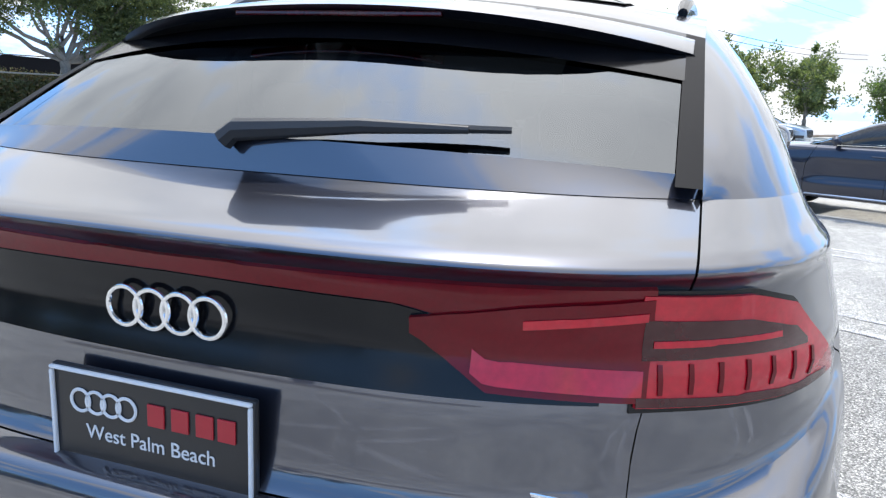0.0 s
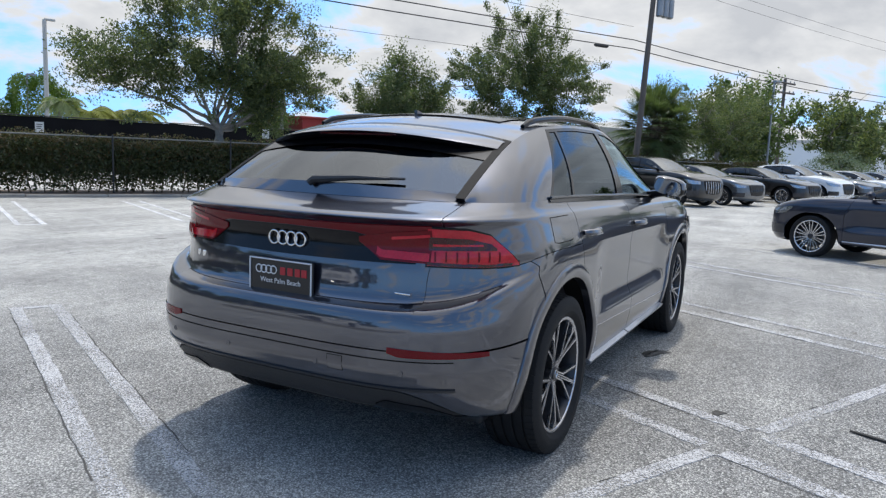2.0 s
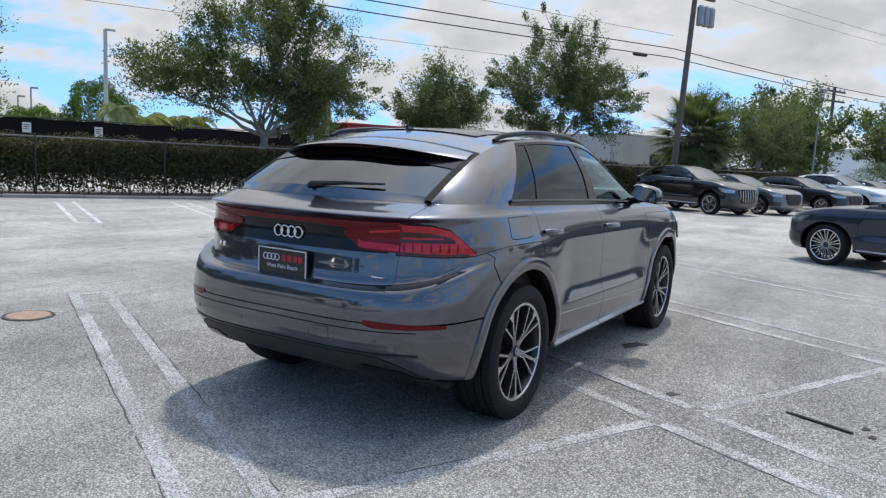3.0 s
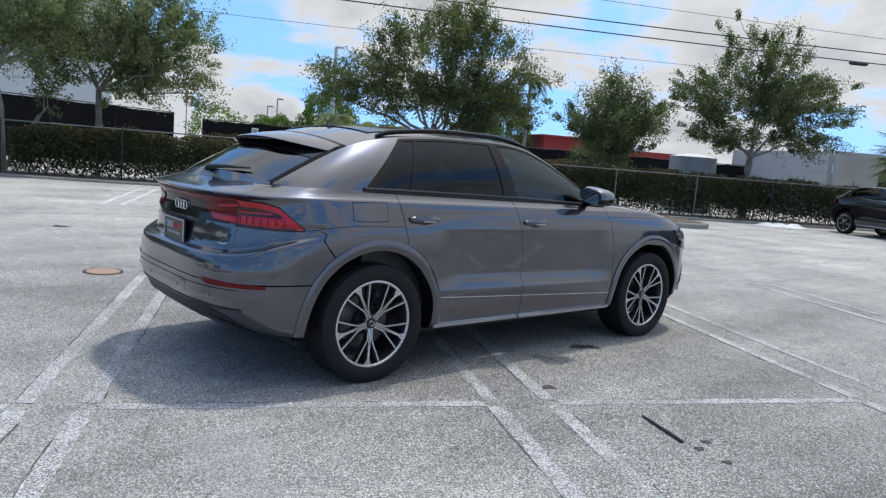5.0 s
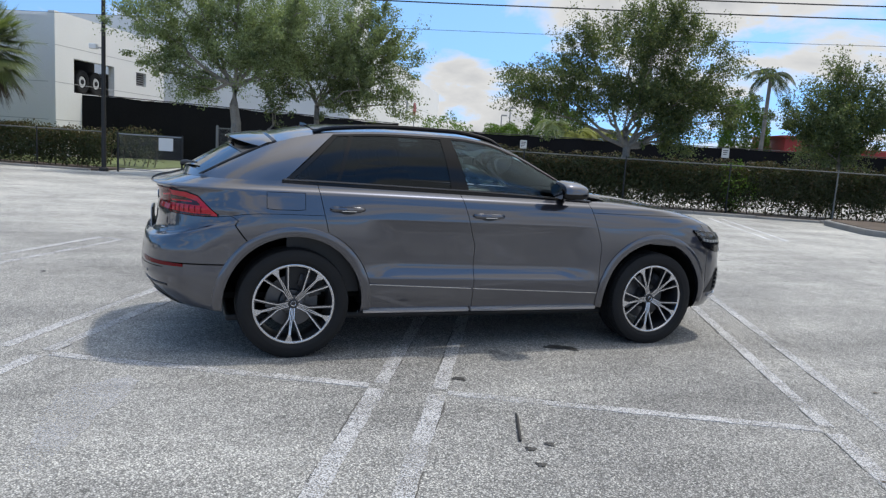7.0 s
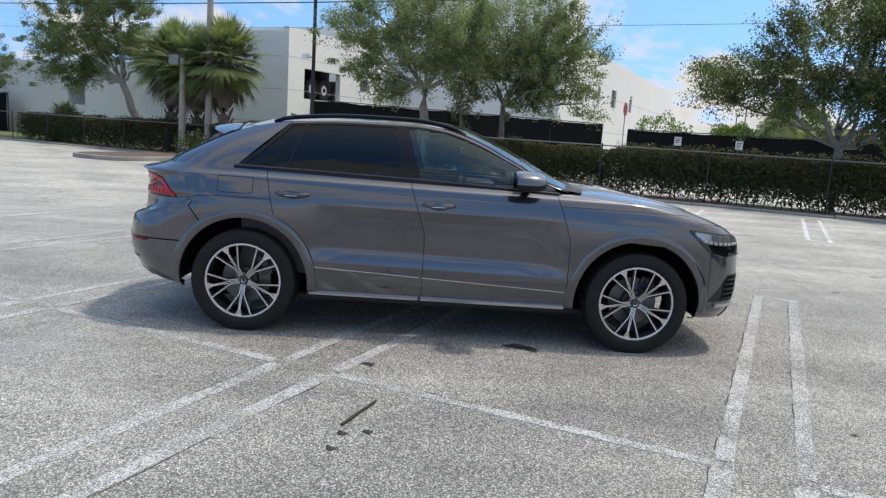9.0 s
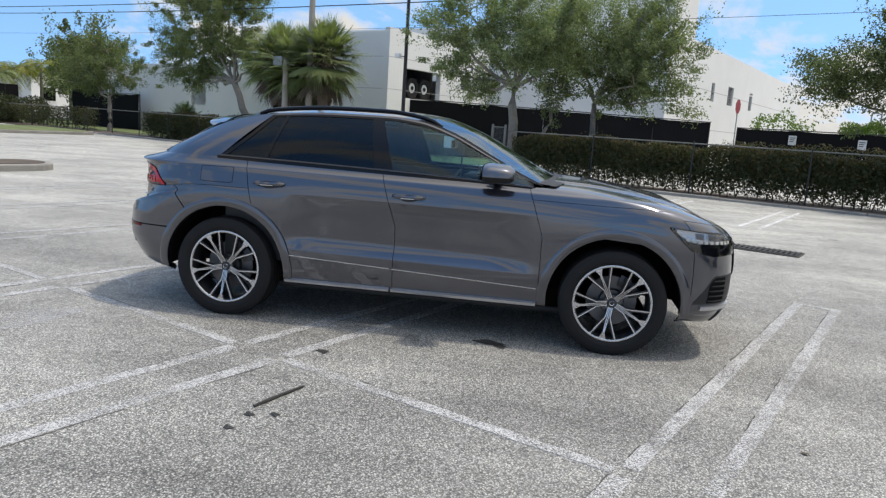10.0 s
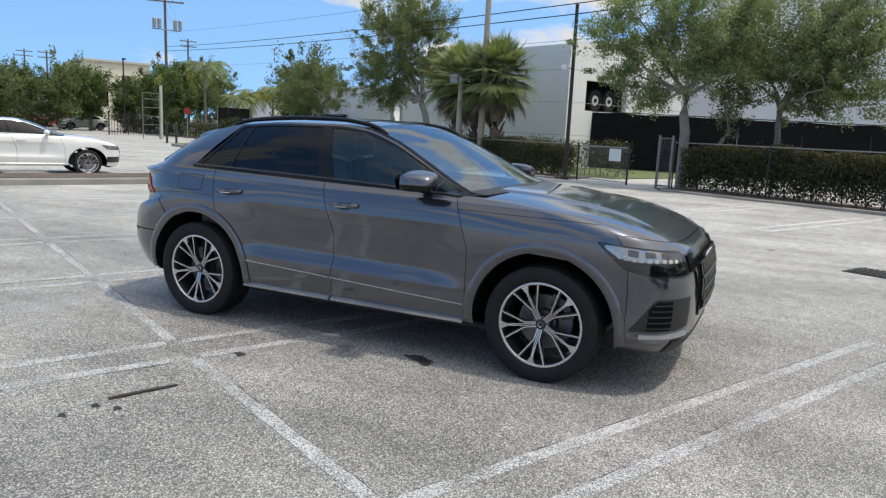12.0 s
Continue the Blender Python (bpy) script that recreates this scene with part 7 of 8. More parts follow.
# tail lamps
band_lo, band_hi = lin((0, 1.114), (0.34, 1.110), (0.45, 1.085), (0.66, 1.075)), lin((0, 1.138), (0.66, 1.150))
v, f = skin_patch(rear_at, -0.655, 0.655, lambda s: band_lo(abs(s)), lambda s: band_hi(abs(s)), 60, 4, 0.006)
solid("light_bar", v, f, M["red_reflector"], tailgate, "full-width dark red light bar", True)
v, f = skin_patch(rear_at, -0.60, 0.60, lambda s: 0.985 + 0.012 * abs(s), lambda s: band_lo(abs(s)) - 0.004, 50, 5, 0.003)
solid("gloss_panel", v, f, M["black_gloss"], tailgate, smooth=True)
for s in BODY_SIDES:
    lo, hi = lin((0.36, 1.070), (0.46, 1.002), (0.655, 0.996)), lin((0.36, 1.092), (0.50, 1.118), (0.66, 1.136))
    v, f = skin_patch(rear_at, 0.36, 0.652, lo, hi, 20, 8, 0.010, side=s)
    tl = solid("tail_lamp", v, f, M["red_reflector"], tailgate, "dark red tail lamp lens on the tailgate", True)
    v, f = skin_patch(rear_at, 0.44, 0.645, lambda q: lo(q) + 0.008, lambda q: lo(q) + 0.040, 12, 2, 0.0115, 0.0, s)
    solid("light_chevron", v, f, M["red_lamp"], tl, "brighter red lower chevron", True)
    v, f = skin_patch(rear_at, 0.50, 0.645, lambda q: hi(q) - 0.030, lambda q: hi(q) - 0.018, 10, 1, 0.0115, 0.0, s)
    solid("light_rib", v, f, M["red_lamp"], tl, smooth=True)
    # outer lamp wraps round the corner to a point on the flank
    a_in, a_out = 27.0, 81.0
    lo = lin((27, 0.990), (60, 0.984), (81, 0.988))
    hi = lin((27, 1.140), (50, 1.134), (63, 1.112), (81, 0.998))
    v, f = skin_patch(round_rear, a_in, a_out, lo, hi, 34, 10, 0.009, side=s)
    tl = solid("tail_lamp", v, f, M["red_lamp"], car, "red tail lamp lens wrapped round the corner", True)
    v, f = skin_patch(round_rear, a_in - 0.8, a_out + 1.2, lambda q: lo(q) - 0.007, lambda q: hi(q) + 0.007, 34, 4, 0.003, side=s)
    solid("lamp_housing", v, f, M["black_gloss"], tl, "black lamp housing edge", True)
    v, f = skin_patch(round_rear, a_in + 1, 66, lambda q: 1.050, lambda q: max(1.054, hi(q) - 0.034), 24, 3, 0.0105, 0.0, s)
    solid("lamp_insert", v, f, M["red_dark"], tl, "darker middle lamp segment", True)
    v, f = skin_patch(round_rear, a_in + 3, 58, lambda q: 1.068, lambda q: 1.077, 24, 1, 0.0118, 0.0, s)
    solid("light_line", v, f, M["red_lamp"], tl, "thin bright line in the lamp", True)
    v, f = skin_patch(round_rear, a_in, 76, lambda q: lo(q) + 0.001, lambda q: lo(q) + 0.013, 24, 1, 0.0105, 0.0, s)
    solid("lamp_rim", v, f, M["red_dark"], tl, "dark lower lamp rim", True)
    for k in range(7):
        a = a_in + 4 + k * 6
        v, f = skin_patch(round_rear, a, a + 0.9, lambda q: 1.006, lambda q: 1.044, 2, 2, 0.0115, 0.0, s)
        solid("light_rib", v, f, M["red_reflector"], tl, smooth=True)
    # bumper reflector
    v, f = skin_patch(round_rear, 12.0, 57.0, lambda q: 0.640 + 0.014 * max(0.0, (17 - q) / 5), lambda q: 0.678 - 0.0004 * (q - 9), 20, 3, 0.004, side=s)
    solid("reflector", v, f, M["red_reflector"], body, "dark red bumper reflector", True)
    # lower black side vent of the bumper
    v, f = skin_patch(round_rear, 3.0, 44.0, lin((3, 0.405), (9, 0.362), (36, 0.352), (44, 0.372)), lin((3, 0.412), (9, 0.440), (30, 0.420), (44, 0.378)), 24, 4, 0.006, side=s)
    solid("bumper_vent", v, f, M["black_gloss"], body, "black bumper corner vent", True)
# bright line over the valance, and diffuser lip
for zc, th, mt, nm in ((0.505, 0.006, "alloy_dark", "trim_line"), (0.625, 0.0025, "liner", "bumper_seam"), (0.36, 0.012, "black_gloss", "diffuser_lip")):
    v, f = skin_patch(rear_at, -0.80, 0.80, lambda q: zc - th, lambda q: zc + th, 50, 1, 0.006 if nm != "bumper_seam" else 0.0012)
    solid(nm, v, f, M[mt], body, smooth=True)
for x in (-0.62, -0.24, 0.24, 0.62):
    p, nr = rear_at(x, 0.575)
    ps = bmesh.new()
    bmesh.ops.create_cone(ps, cap_ends=True, segments=16, radius1=0.011, radius2=0.011, depth=0.006, matrix=Matrix.Translation(p) @ pose(0, 0, 0, 90, 0, 0))
    part("parking_sensor", ps, M["paint"], body)
v, f = skin_patch(rear_at, 0.298, 0.372, lambda q: 0.553, lambda q: 0.617, 4, 3, 0.0006, 0.0)
solid("tow_cover_gap", v, f, M["liner"], body, smooth=True)
v, f = skin_patch(rear_at, 0.301, 0.369, lambda q: 0.556, lambda q: 0.614, 4, 3, 0.0014, 0.0)
solid("tow_cover", v, f, M["paint"], body, smooth=True)

# badge rings, model letters as plain bars, dealer plate in its frame
for i in range(4):
    v, f = tube_ring(((i - 1.5) * 0.047, -0.915, 1.052), 0.0285, 0.0042)
    solid("badge_ring", v, f, M["chrome"], tailgate, smooth=True)
for x0, x1 in ((-0.585, -0.545), (-0.540, -0.505)):
    yq = rear_at(x0, 0.93)[0].y
    part("badge_bar", box((x0, yq - 0.006, 0.915), (x1, yq + 0.02, 0.945), 0.004), M["chrome"], tailgate)
yq = rear_at(0.55, 0.873)[0].y
part("badge_bar", box((0.49, yq - 0.006, 0.869), (0.60, yq + 0.02, 0.877), 0.002), M["chrome"], tailgate)
plate = part("dealer_plate", box((-0.172, -0.9560, 0.8120), (0.172, -0.9430, 0.9640), 0.004), M["plate_black"], tailgate, "black dealer plate in a white frame", m=pose(0, 0, 0))
for lo, hi in (((-0.170, -0.9630, 0.8140), (0.170, -0.9550, 0.8210)), ((-0.170, -0.9630, 0.9560), (0.170, -0.9550, 0.9620)), ((-0.170, -0.9630, 0.8215), (-0.164, -0.9550, 0.9555)), ((0.164, -0.9630, 0.8215), (0.170, -0.9550, 0.9555))):
    part("plate_frame", box(lo, hi, 0.003), M["grey_plate"], plate)
for i in range(4):
    v, f = tube_ring((-0.118 + i * 0.027, -0.9575, 0.9140), 0.0165, 0.0026, 24, 6)
    solid("plate_ring", v, f, M["grey_plate"], plate, smooth=True)
for x in (0.0, 0.04, 0.08, 0.115):
    part("text_bar", box((x, -0.9590, 0.8970), (x + 0.028, -0.9560, 0.9300), 0.001), M["plate_red"], plate)
words = bpy.data.curves.new("lettering", "FONT")
words.body, words.size, words.align_x, words.extrude = "West Palm Beach", 0.031, "CENTER", 0.0006
words_ob = bpy.data.objects.new("lettering", words)
scene.collection.objects.link(words_ob)
bpy.context.view_layer.update()
words_mesh = bpy.data.meshes.new_from_object(words_ob.evaluated_get(bpy.context.evaluated_depsgraph_get()))
bpy.data.objects.remove(words_ob)
words_mesh.materials.clear()
words_mesh.materials.append(M["grey_plate"])
lettering = new("lettering", words_mesh)
lettering.parent, lettering.matrix_basis = plate, pose(0.0, -0.9570, 0.8580, 90, 0, 0)

# door handles, flank details
for s in BODY_SIDES:
    for (y0, y1, z, d) in ((0.235, 0.475, 1.068, doors[s, 0]), (1.325, 1.565, 1.048, doors[s, 1])):
        p0, p1 = side_at(y0, z)[0], side_at(y1, z)[0]
        n = 12
        pts = []
        for i in range(n + 1):
            t = i / n
            q = p0.lerp(p1, t)
            q.x = s * (q.x + 0.004 + 0.036 * math.sin(math.pi * t) ** 0.5)
            pts.append(q)
        tube("handle", pts, [0.012] + [0.0185] * (n - 1) + [0.012], M["paint"], d, 8)
        v, f = skin_patch(side_at, (y0 + y1) / 2 - 0.07, (y0 + y1) / 2 + 0.07, lambda q: z - 0.042, lambda q: z + 0.018, 10, 5, -0.012, 0.02, s)
        v2, f2 = skin_patch(side_at, (y0 + y1) / 2 - 0.08, (y0 + y1) / 2 + 0.08, lambda q: z - 0.040 * math.sqrt(max(0, 1 - ((q - (y0 + y1) / 2) / 0.081) ** 2)), lambda q: z + 0.012, 12, 4, 0.0015, 0.0, s)
        solid("handle_cup", v2, f2, M["alloy_dark"], d, smooth=True)
        part("handle_strip", box((s * p0.x + s * 0.0555 - 0.002, y0 + 0.07, z - 0.014), (s * p0.x + s * 0.0555 + 0.002, y1 - 0.07, z - 0.009), 0.001), M["chrome"], d)
    # lower door moulding line and sill blade
    for k, (ya, yb) in enumerate(((0.50, 1.325), (1.345, 2.44))):
        zl = lin((0.48, 0.530), (2.47, 0.445))
        v, f = skin_patch(side_at, ya, yb, lambda q: zl(q) - 0.0028, lambda q: zl(q) + 0.0028, 30, 1, 0.006, side=s)
        solid("moulding", v, f, M["alloy"], doors[s, k], "thin satin grey moulding line", True)
        v, f = skin_patch(side_at, ya, yb, lambda q: 0.326, lambda q: 0.342, 30, 2, 0.030, side=s)
        solid("sill_blade", v, f, M["sill"], doors[s, k], "satin grey sill blade", True)
# fuel flap on the right quarter
v, f = skin_patch(side_at, -0.205, 0.060, lambda q: 1.047 + 0.02 * smooth01(abs(q + 0.07) / 0.13 - 0.6), lambda q: 1.168, 12, 6, 0.0006, 0.0)
solid("fuel_flap_gap", v, f, M["liner"], car, smooth=True)
v, f = skin_patch(side_at, -0.201, 0.056, lambda q: 1.051 + 0.02 * smooth01(abs(q + 0.07) / 0.13 - 0.6), lambda q: 1.164, 12, 6, 0.0016, 0.0)
solid("fuel_flap", v, f, M["paint"], car, smooth=True)

# mirrors
for s in BODY_SIDES:
    mv, mf, mi = [], [], []
    n, m = 20, 14
    for i in range(n + 1):
        a = math.pi * i / n
        for j in range(m):
            b = 2 * math.pi * j / m
            e = math.sin(a) ** 0.5
            cx, cz = math.copysign(abs(math.cos(b)) ** 0.6, math.cos(b)), math.copysign(abs(math.sin(b)) ** 0.6, math.sin(b))
            y = -0.075 * math.cos(a) if math.cos(a) > 0 else -0.17 * math.cos(a)
            mv.append(Vector((s * (1.026 + 0.112 * e * cx), 2.05 + y, 1.268 + 0.070 * e * cz * (1 if cz > 0 else 0.85) - 0.02 * cx)))
    for i in range(n):
        for j in range(m):
            q = (i * m + j, i * m + (j + 1) % m, (i + 1) * m + (j + 1) % m, (i + 1) * m + j)
            mf.append(q if s < 0 else q[::-1])
            mi.append(0 if sum(mv[k].z for k in q) / 4 > 1.246 and sum(mv[k].y for k in q) / 4 > 2.0 else 1)
    mir = solid("door_mirror", mv, mf, ([M["paint"], M["black_gloss"]], mi), doors[s, 1], smooth=True)
    gv = [Vector((s * 1.024, 1.962, 1.266))]
    for j in range(32):
        b = 2 * math.pi * j / 32
        cx, cz = math.copysign(abs(math.cos(b)) ** 0.6, math.cos(b)), math.copysign(abs(math.sin(b)) ** 0.6, math.sin(b))
        gv.append(Vector((s * (1.024 + 0.092 * cx), 1.962 + 0.004 * cx - 0.0095 * cz, 1.266 + 0.054 * cz - 0.016 * cx)))
    gf = [(0, 1 + (j + 1) % 32, 1 + j) if s > 0 else (0, 1 + j, 1 + (j + 1) % 32) for j in range(32)]
    solid("mirror_glass", gv, gf, M["mirror"], mir)
    tube("mirror_stalk", [(s * 0.87, 2.10, 1.195), (s * 0.93, 2.08, 1.212), (s * 1.0, 2.05, 1.228)], [0.035, 0.028, 0.03], M["black_gloss"], doors[s, 1], 8)

# front: grille, lamps, intakes
gl, gh = lin((0, 0.44), (0.38, 0.47), (0.47, 0.66), (0.52, 0.795), (0.62, 0.800)), lin((0, 0.935), (0.48, 0.925), (0.62, 0.90))
v, f = skin_patch(front_at, -0.62, 0.62, lambda q: gl(abs(q)), lambda q: gh(abs(q)), 48, 12, 0.012)
grille = solid("grille", v, f, M["black_gloss"], car, "gloss black octagonal grille surround", True)
v, f = skin_patch(front_at, -0.46, 0.46, lambda q: gl(abs(q)) + 0.04, lambda q: gh(abs(q)) - 0.05, 36, 8, 0.014, 0.0)
solid("grille_mesh", v, f, M["liner"], grille, smooth=True)
for k in range(13):
    x = -0.42 + 0.07 * k
    v, f = skin_patch(front_at, x - 0.010, x + 0.010, lambda q: gl(abs(q)) + 0.055, lambda q: gh(abs(q)) - 0.055, 1, 8, 0.030, 0.0)
    solid("grille_bar", v, f, M["black_gloss"], grille, smooth=True)
for k in range(4):
    zc = 0.56 + 0.09 * k
    v, f = skin_patch(front_at, -0.36 - 0.03 * k, 0.36 + 0.03 * k, lambda q: zc - 0.008, lambda q: zc + 0.008, 30, 1, 0.034, 0.0)
    solid("grille_slat", v, f, M["alloy_dark"], grille, smooth=True)
for i in range(4):
    v, f = tube_ring(((i - 1.5) * 0.075, 3.905, 0.83), 0.043, 0.006)
    solid("badge_ring", v, f, M["chrome"], grille, smooth=True)
for s in BODY_SIDES:
    lo, hi = lin((20, 0.790), (46, 0.782), (62, 0.815), (80, 0.968)), lin((20, 0.925), (60, 0.962), (80, 0.980))
    v, f = skin_patch(round_front, 20, 80, lo, hi, 30, 8, 0.004, side=s)
    hl = solid("headlamp", v, f, M["black_gloss"], car, "headlamp with bright segments behind clear lens", True)
    split = lin((20, 0.862), (56, 0.870), (66, 0.885), (80, 0.972))
    v, f = skin_patch(round_front, 23, 75, lambda q: split(q) + 0.004, lambda q: hi(q) - 0.010, 24, 3, 0.007, 0.0, s)
    solid("reflector_bowl", v, f, M["lamp_inner"], hl, smooth=True)
    for k in range(3):
        a = 33 + 10.5 * k
        v, f = skin_patch(round_front, a, a + 6.5, lambda q: split(q) + 0.030, lambda q: hi(q) - 0.018, 4, 2, 0.0095, 0.0, s)
        solid("lamp_module", v, f, M["steel"], hl, smooth=True)
    for k in range(9):
        a = 28 + k * 4.6
        v, f = skin_patch(round_front, a, a + 2.6, lambda q: split(q) + 0.001, lambda q: split(q) + 0.022, 2, 2, 0.011, 0.0, s)
        solid("light_segment", v, f, M["sign"], hl, smooth=True)
    v, f = skin_patch(round_front, 20.5, 79, lambda q: lo(q) + 0.002, lambda q: hi(q) - 0.002, 26, 6, 0.014, 0.0, s)
    lens = solid("lens", v, f, M["lens"], hl, smooth=True)
    lens.visible_shadow = False
    # side intake: black pocket with an upright slatted opening, body colour round it
    lo2, hi2 = lin((14, 0.450), (24, 0.430), (56, 0.430)), lin((14, 0.640), (42, 0.640), (56, 0.445))
    v, f = skin_patch(round_front, 14, 56, lo2, hi2, 20, 6, 0.003, side=s)
    it = solid("intake", v, f, M["black_matt"], car, "dark side air intake with slats", True)
    v, f = skin_patch(round_front, 31, 46, lambda q: 0.440, lambda q: hi2(q) - 0.012, 6, 4, 0.005, 0.0, s)
    solid("intake_back", v, f, M["liner"], it, smooth=True)
    for k in range(5):
        z = 0.458 + 0.036 * k
        v, f = skin_patch(round_front, 31, 46 - 1.6 * max(0, k - 2), lambda q: z - 0.004, lambda q: z + 0.004, 6, 1, 0.013, 0.0, s)
        solid("intake_slat", v, f, M["alloy_dark"], it, smooth=True)
    v, f = skin_patch(round_front, 14, 50, lambda q: 0.388, lambda q: 0.416, 20, 2, 0.016, 0.0, s)
    solid("intake_blade", v, f, M["sill"], it, "satin silver intake blade", True)
v, f = skin_patch(front_at, -0.70, 0.70, lambda q: 0.275, lambda q: 0.355, 40, 3, 0.010)
solid("lower_grille", v, f, M["black_matt"], car, smooth=True)

# interior
part("cabin_floor", box((-0.78, -0.60, 0.40), (0.78, 2.30, 0.44)), M["liner"], car)
for s in BODY_SIDES:
    part("door_card", box((s * 0.83 - 0.01, -0.05, 0.45), (s * 0.83 + 0.01, 2.28, 1.17), 0.004), M["leather"], car)
dash = part("dashboard", box((-0.82, 1.75, 0.75), (0.82, 2.34, 1.12), 0.09), M["leather"], car, smooth=True)
part("instrument_hood", box((-0.60, 1.70, 1.10), (-0.18, 1.95, 1.18), 0.03), M["leather"], dash, smooth=True)
v, f = tube_ring((-0.38, 0, 0), 0.185, 0.016, 36, 8)
st = solid("steering_wheel", v, f, M["leather"], car, smooth=True, m=pose(0, 1.58, 1.02, -22, 0, 0))
part("steering_hub", box((-0.45, -0.02, -0.06), (-0.31, 0.02, 0.05), 0.015), M["leather"], st)


def seat(x, y, w, back):
    s = part("seat", box((x - w / 2, y - 0.02, 0.55), (x + w / 2, y + 0.50, 0.74), 0.06), M["leather"], car, smooth=True)
    part("backrest", box((x - w / 2, -0.09, 0.0), (x + w / 2, 0.09, 0.66 + back), 0.07), M["leather"], s, smooth=True, m=pose(0, y - 0.02, 0.70, 16, 0, 0))
    part("headrest", box((x - 0.13, -0.06, 0.68 + back), (x + 0.13, 0.05, 0.86 + back), 0.05), M["leather"], s, smooth=True, m=pose(0, y - 0.02, 0.70, 16, 0, 0))
    for dx in (-0.05, 0.05):
        tube("headrest_post", [(x + dx, y - 0.20, 1.30 + back), (x + dx, y - 0.21, 1.40 + back)], 0.007, M["chrome"], s, 6)


for x in (-0.38, 0.38):
    seat(x, 1.02, 0.54, 0)
for x in (-0.42, 0.0, 0.42):
    seat(x, 0.42, 0.44, -0.14)
part("parcel_shelf", box((-0.66, -0.62, 1.14), (0.66, -0.22, 1.165), 0.008), M["leather"], car)
part("headliner", box((-0.58, 0.28, 1.555), (0.58, 1.36, 1.565), 0.003), M["leather"], car)
part("rear_view_mirror", box((-0.12, 1.62, 1.40), (0.12, 1.65, 1.47), 0.012), M["plate_black"], car)


# ---- parked cars ----
def kit_parts():
    """Skins of a plain car in the same axes, coarse, for cars that stand further off."""
    k = []
    for s in BODY_SIDES:
        k.append(("bumper_rear", *panel_data([(0, C_GATE, 0, R_LEDGE), (C_GATE, C_RDOOR, 0, TOP_ROW)], s, 0.05, 3, fine=2), "paint"))
        k.append(("rear_door", *panel_data([(C_RDOOR, C_MID, 0.5, TOP_ROW)], s, 0.07, 2), "paint"))
        k.append(("front_door", *panel_data([(C_MID, C_FDOOR, 0.5, TOP_ROW)], s, 0.07, 2), "paint"))
        k.append(("fender", *panel_data([(C_FDOOR, C_NOSE + 9, 0.5, R_HOOD)], s, 0.07, 3, fine=2), "paint"))
        k.append(("rear_pillar", *c_panel(s, 8, 5), "paint"))
        k.append(("window", *cabin_patch((-0.05, 0.335), (1.20, 1.12), GLASS_F0, 0.94, 8, 4, -0.004, s, 0.0), "dark_glass"))
        k.append(("window", *cabin_patch((1.25, 1.16), (2.335, 2.30), GLASS_F0, 0.94, 8, 4, -0.004, s, 0.0), "dark_glass"))
        k.append(("window_frame", *cabin_patch((1.20, 1.12), (1.25, 1.16), 0.0, 0.95, 2, 4, 0.002, s), "black_gloss"))
        k.append(("cant_rail", *cabin_patch((-0.12, 0.26), (2.41, 2.415), 0.94, 1.0, 20, 1, 0.0, s), "paint"))
        lo, hi = lin((20, 0.790), (48, 0.790), (66, 0.815), (80, 0.940)), lin((20, 0.890), (60, 0.930), (80, 0.955))
        k.append(("headlamp", *skin_patch(round_front, 20, 80, lo, hi, 14, 3, 0.006, side=s), "lamp_inner"))
        k.append(("intake", *skin_patch(round_front, 24, 66, lambda q: 0.40, lambda q: 0.58, 10, 2, 0.006, side=s), "lamp_dark"))
        k.append(("tail_lamp", *skin_patch(round_rear, 27, 95, lambda q: 1.0, lambda q: 1.12, 12, 2, 0.008, side=s), "red_dark"))
        v, f = tube_data([(s * 0.88, 2.06, 1.23), (s * 0.96, 2.05, 1.27), (s * 1.06, 2.03, 1.28), (s * 1.10, 2.02, 1.28)], [0.03, 0.06, 0.075, 0.03], 10)
        k.append(("door_mirror", v, f, "paint"))
        for y in (0.36, 1.45):
            p = side_at(y, 1.05)[0]
            v, f = tube_data([(s * (p.x + 0.004), y - 0.11, 1.055), (s * (p.x + 0.03), y, 1.055), (s * (p.x + 0.004), y + 0.11, 1.055)], 0.013, 6)
            k.append(("handle", v, f, "paint"))
    k.append(("tailgate", *joined(panel_data([(0, C_GATE, R_LEDGE, TOP_ROW)], 1, 0.05, 2), panel_data([(0, C_GATE, R_LEDGE, TOP_ROW)], -1, 0.05, 2)), "paint"))
    k.append(("hood", *joined(panel_data([(C_FDOOR, C_END, R_HOOD, TOP_ROW)], 1, 0.06, 2), panel_data([(C_FDOOR, C_END, R_HOOD, TOP_ROW)], -1, 0.06, 2)), "paint"))
    k.append(("bumper_front", *joined(panel_data([(C_NOSE + 9, C_END, 0.5, R_HOOD)], 1, 0.06, 2), panel_data([(C_NOSE + 9, C_END, 0.5, R_HOOD)], -1, 0.06, 2)), "paint"))
    k.append(("roof", *span_patch(-0.12, 1.44, -0.05, 0.10, 10, 12), "paint"))
    k.append(("windscreen", *span_patch(1.45, 2.43, 0.10, 0.13, 10, 14, 0.99), "bright_screen"))
    k.append(("rear_window", *span_patch(-0.62, -0.13, -0.125, -0.06, 8, 12, 0.98), "dark_glass"))
    k.append(("grille", *skin_patch(front_at, -0.50, 0.50, lambda q: gl(abs(q)), lambda q: gh(abs(q)) - 0.02, 24, 6, 0.012), "black_gloss"))
    for i in range(7):
        x = -0.42 + 0.14 * i
        k.append(("grille_bar", *skin_patch(front_at, x - 0.010, x + 0.010, lambda q: gl(abs(q)) + 0.03, lambda q: gh(abs(q)) - 0.05, 1, 5, 0.022, 0.0), "alloy_dark"))
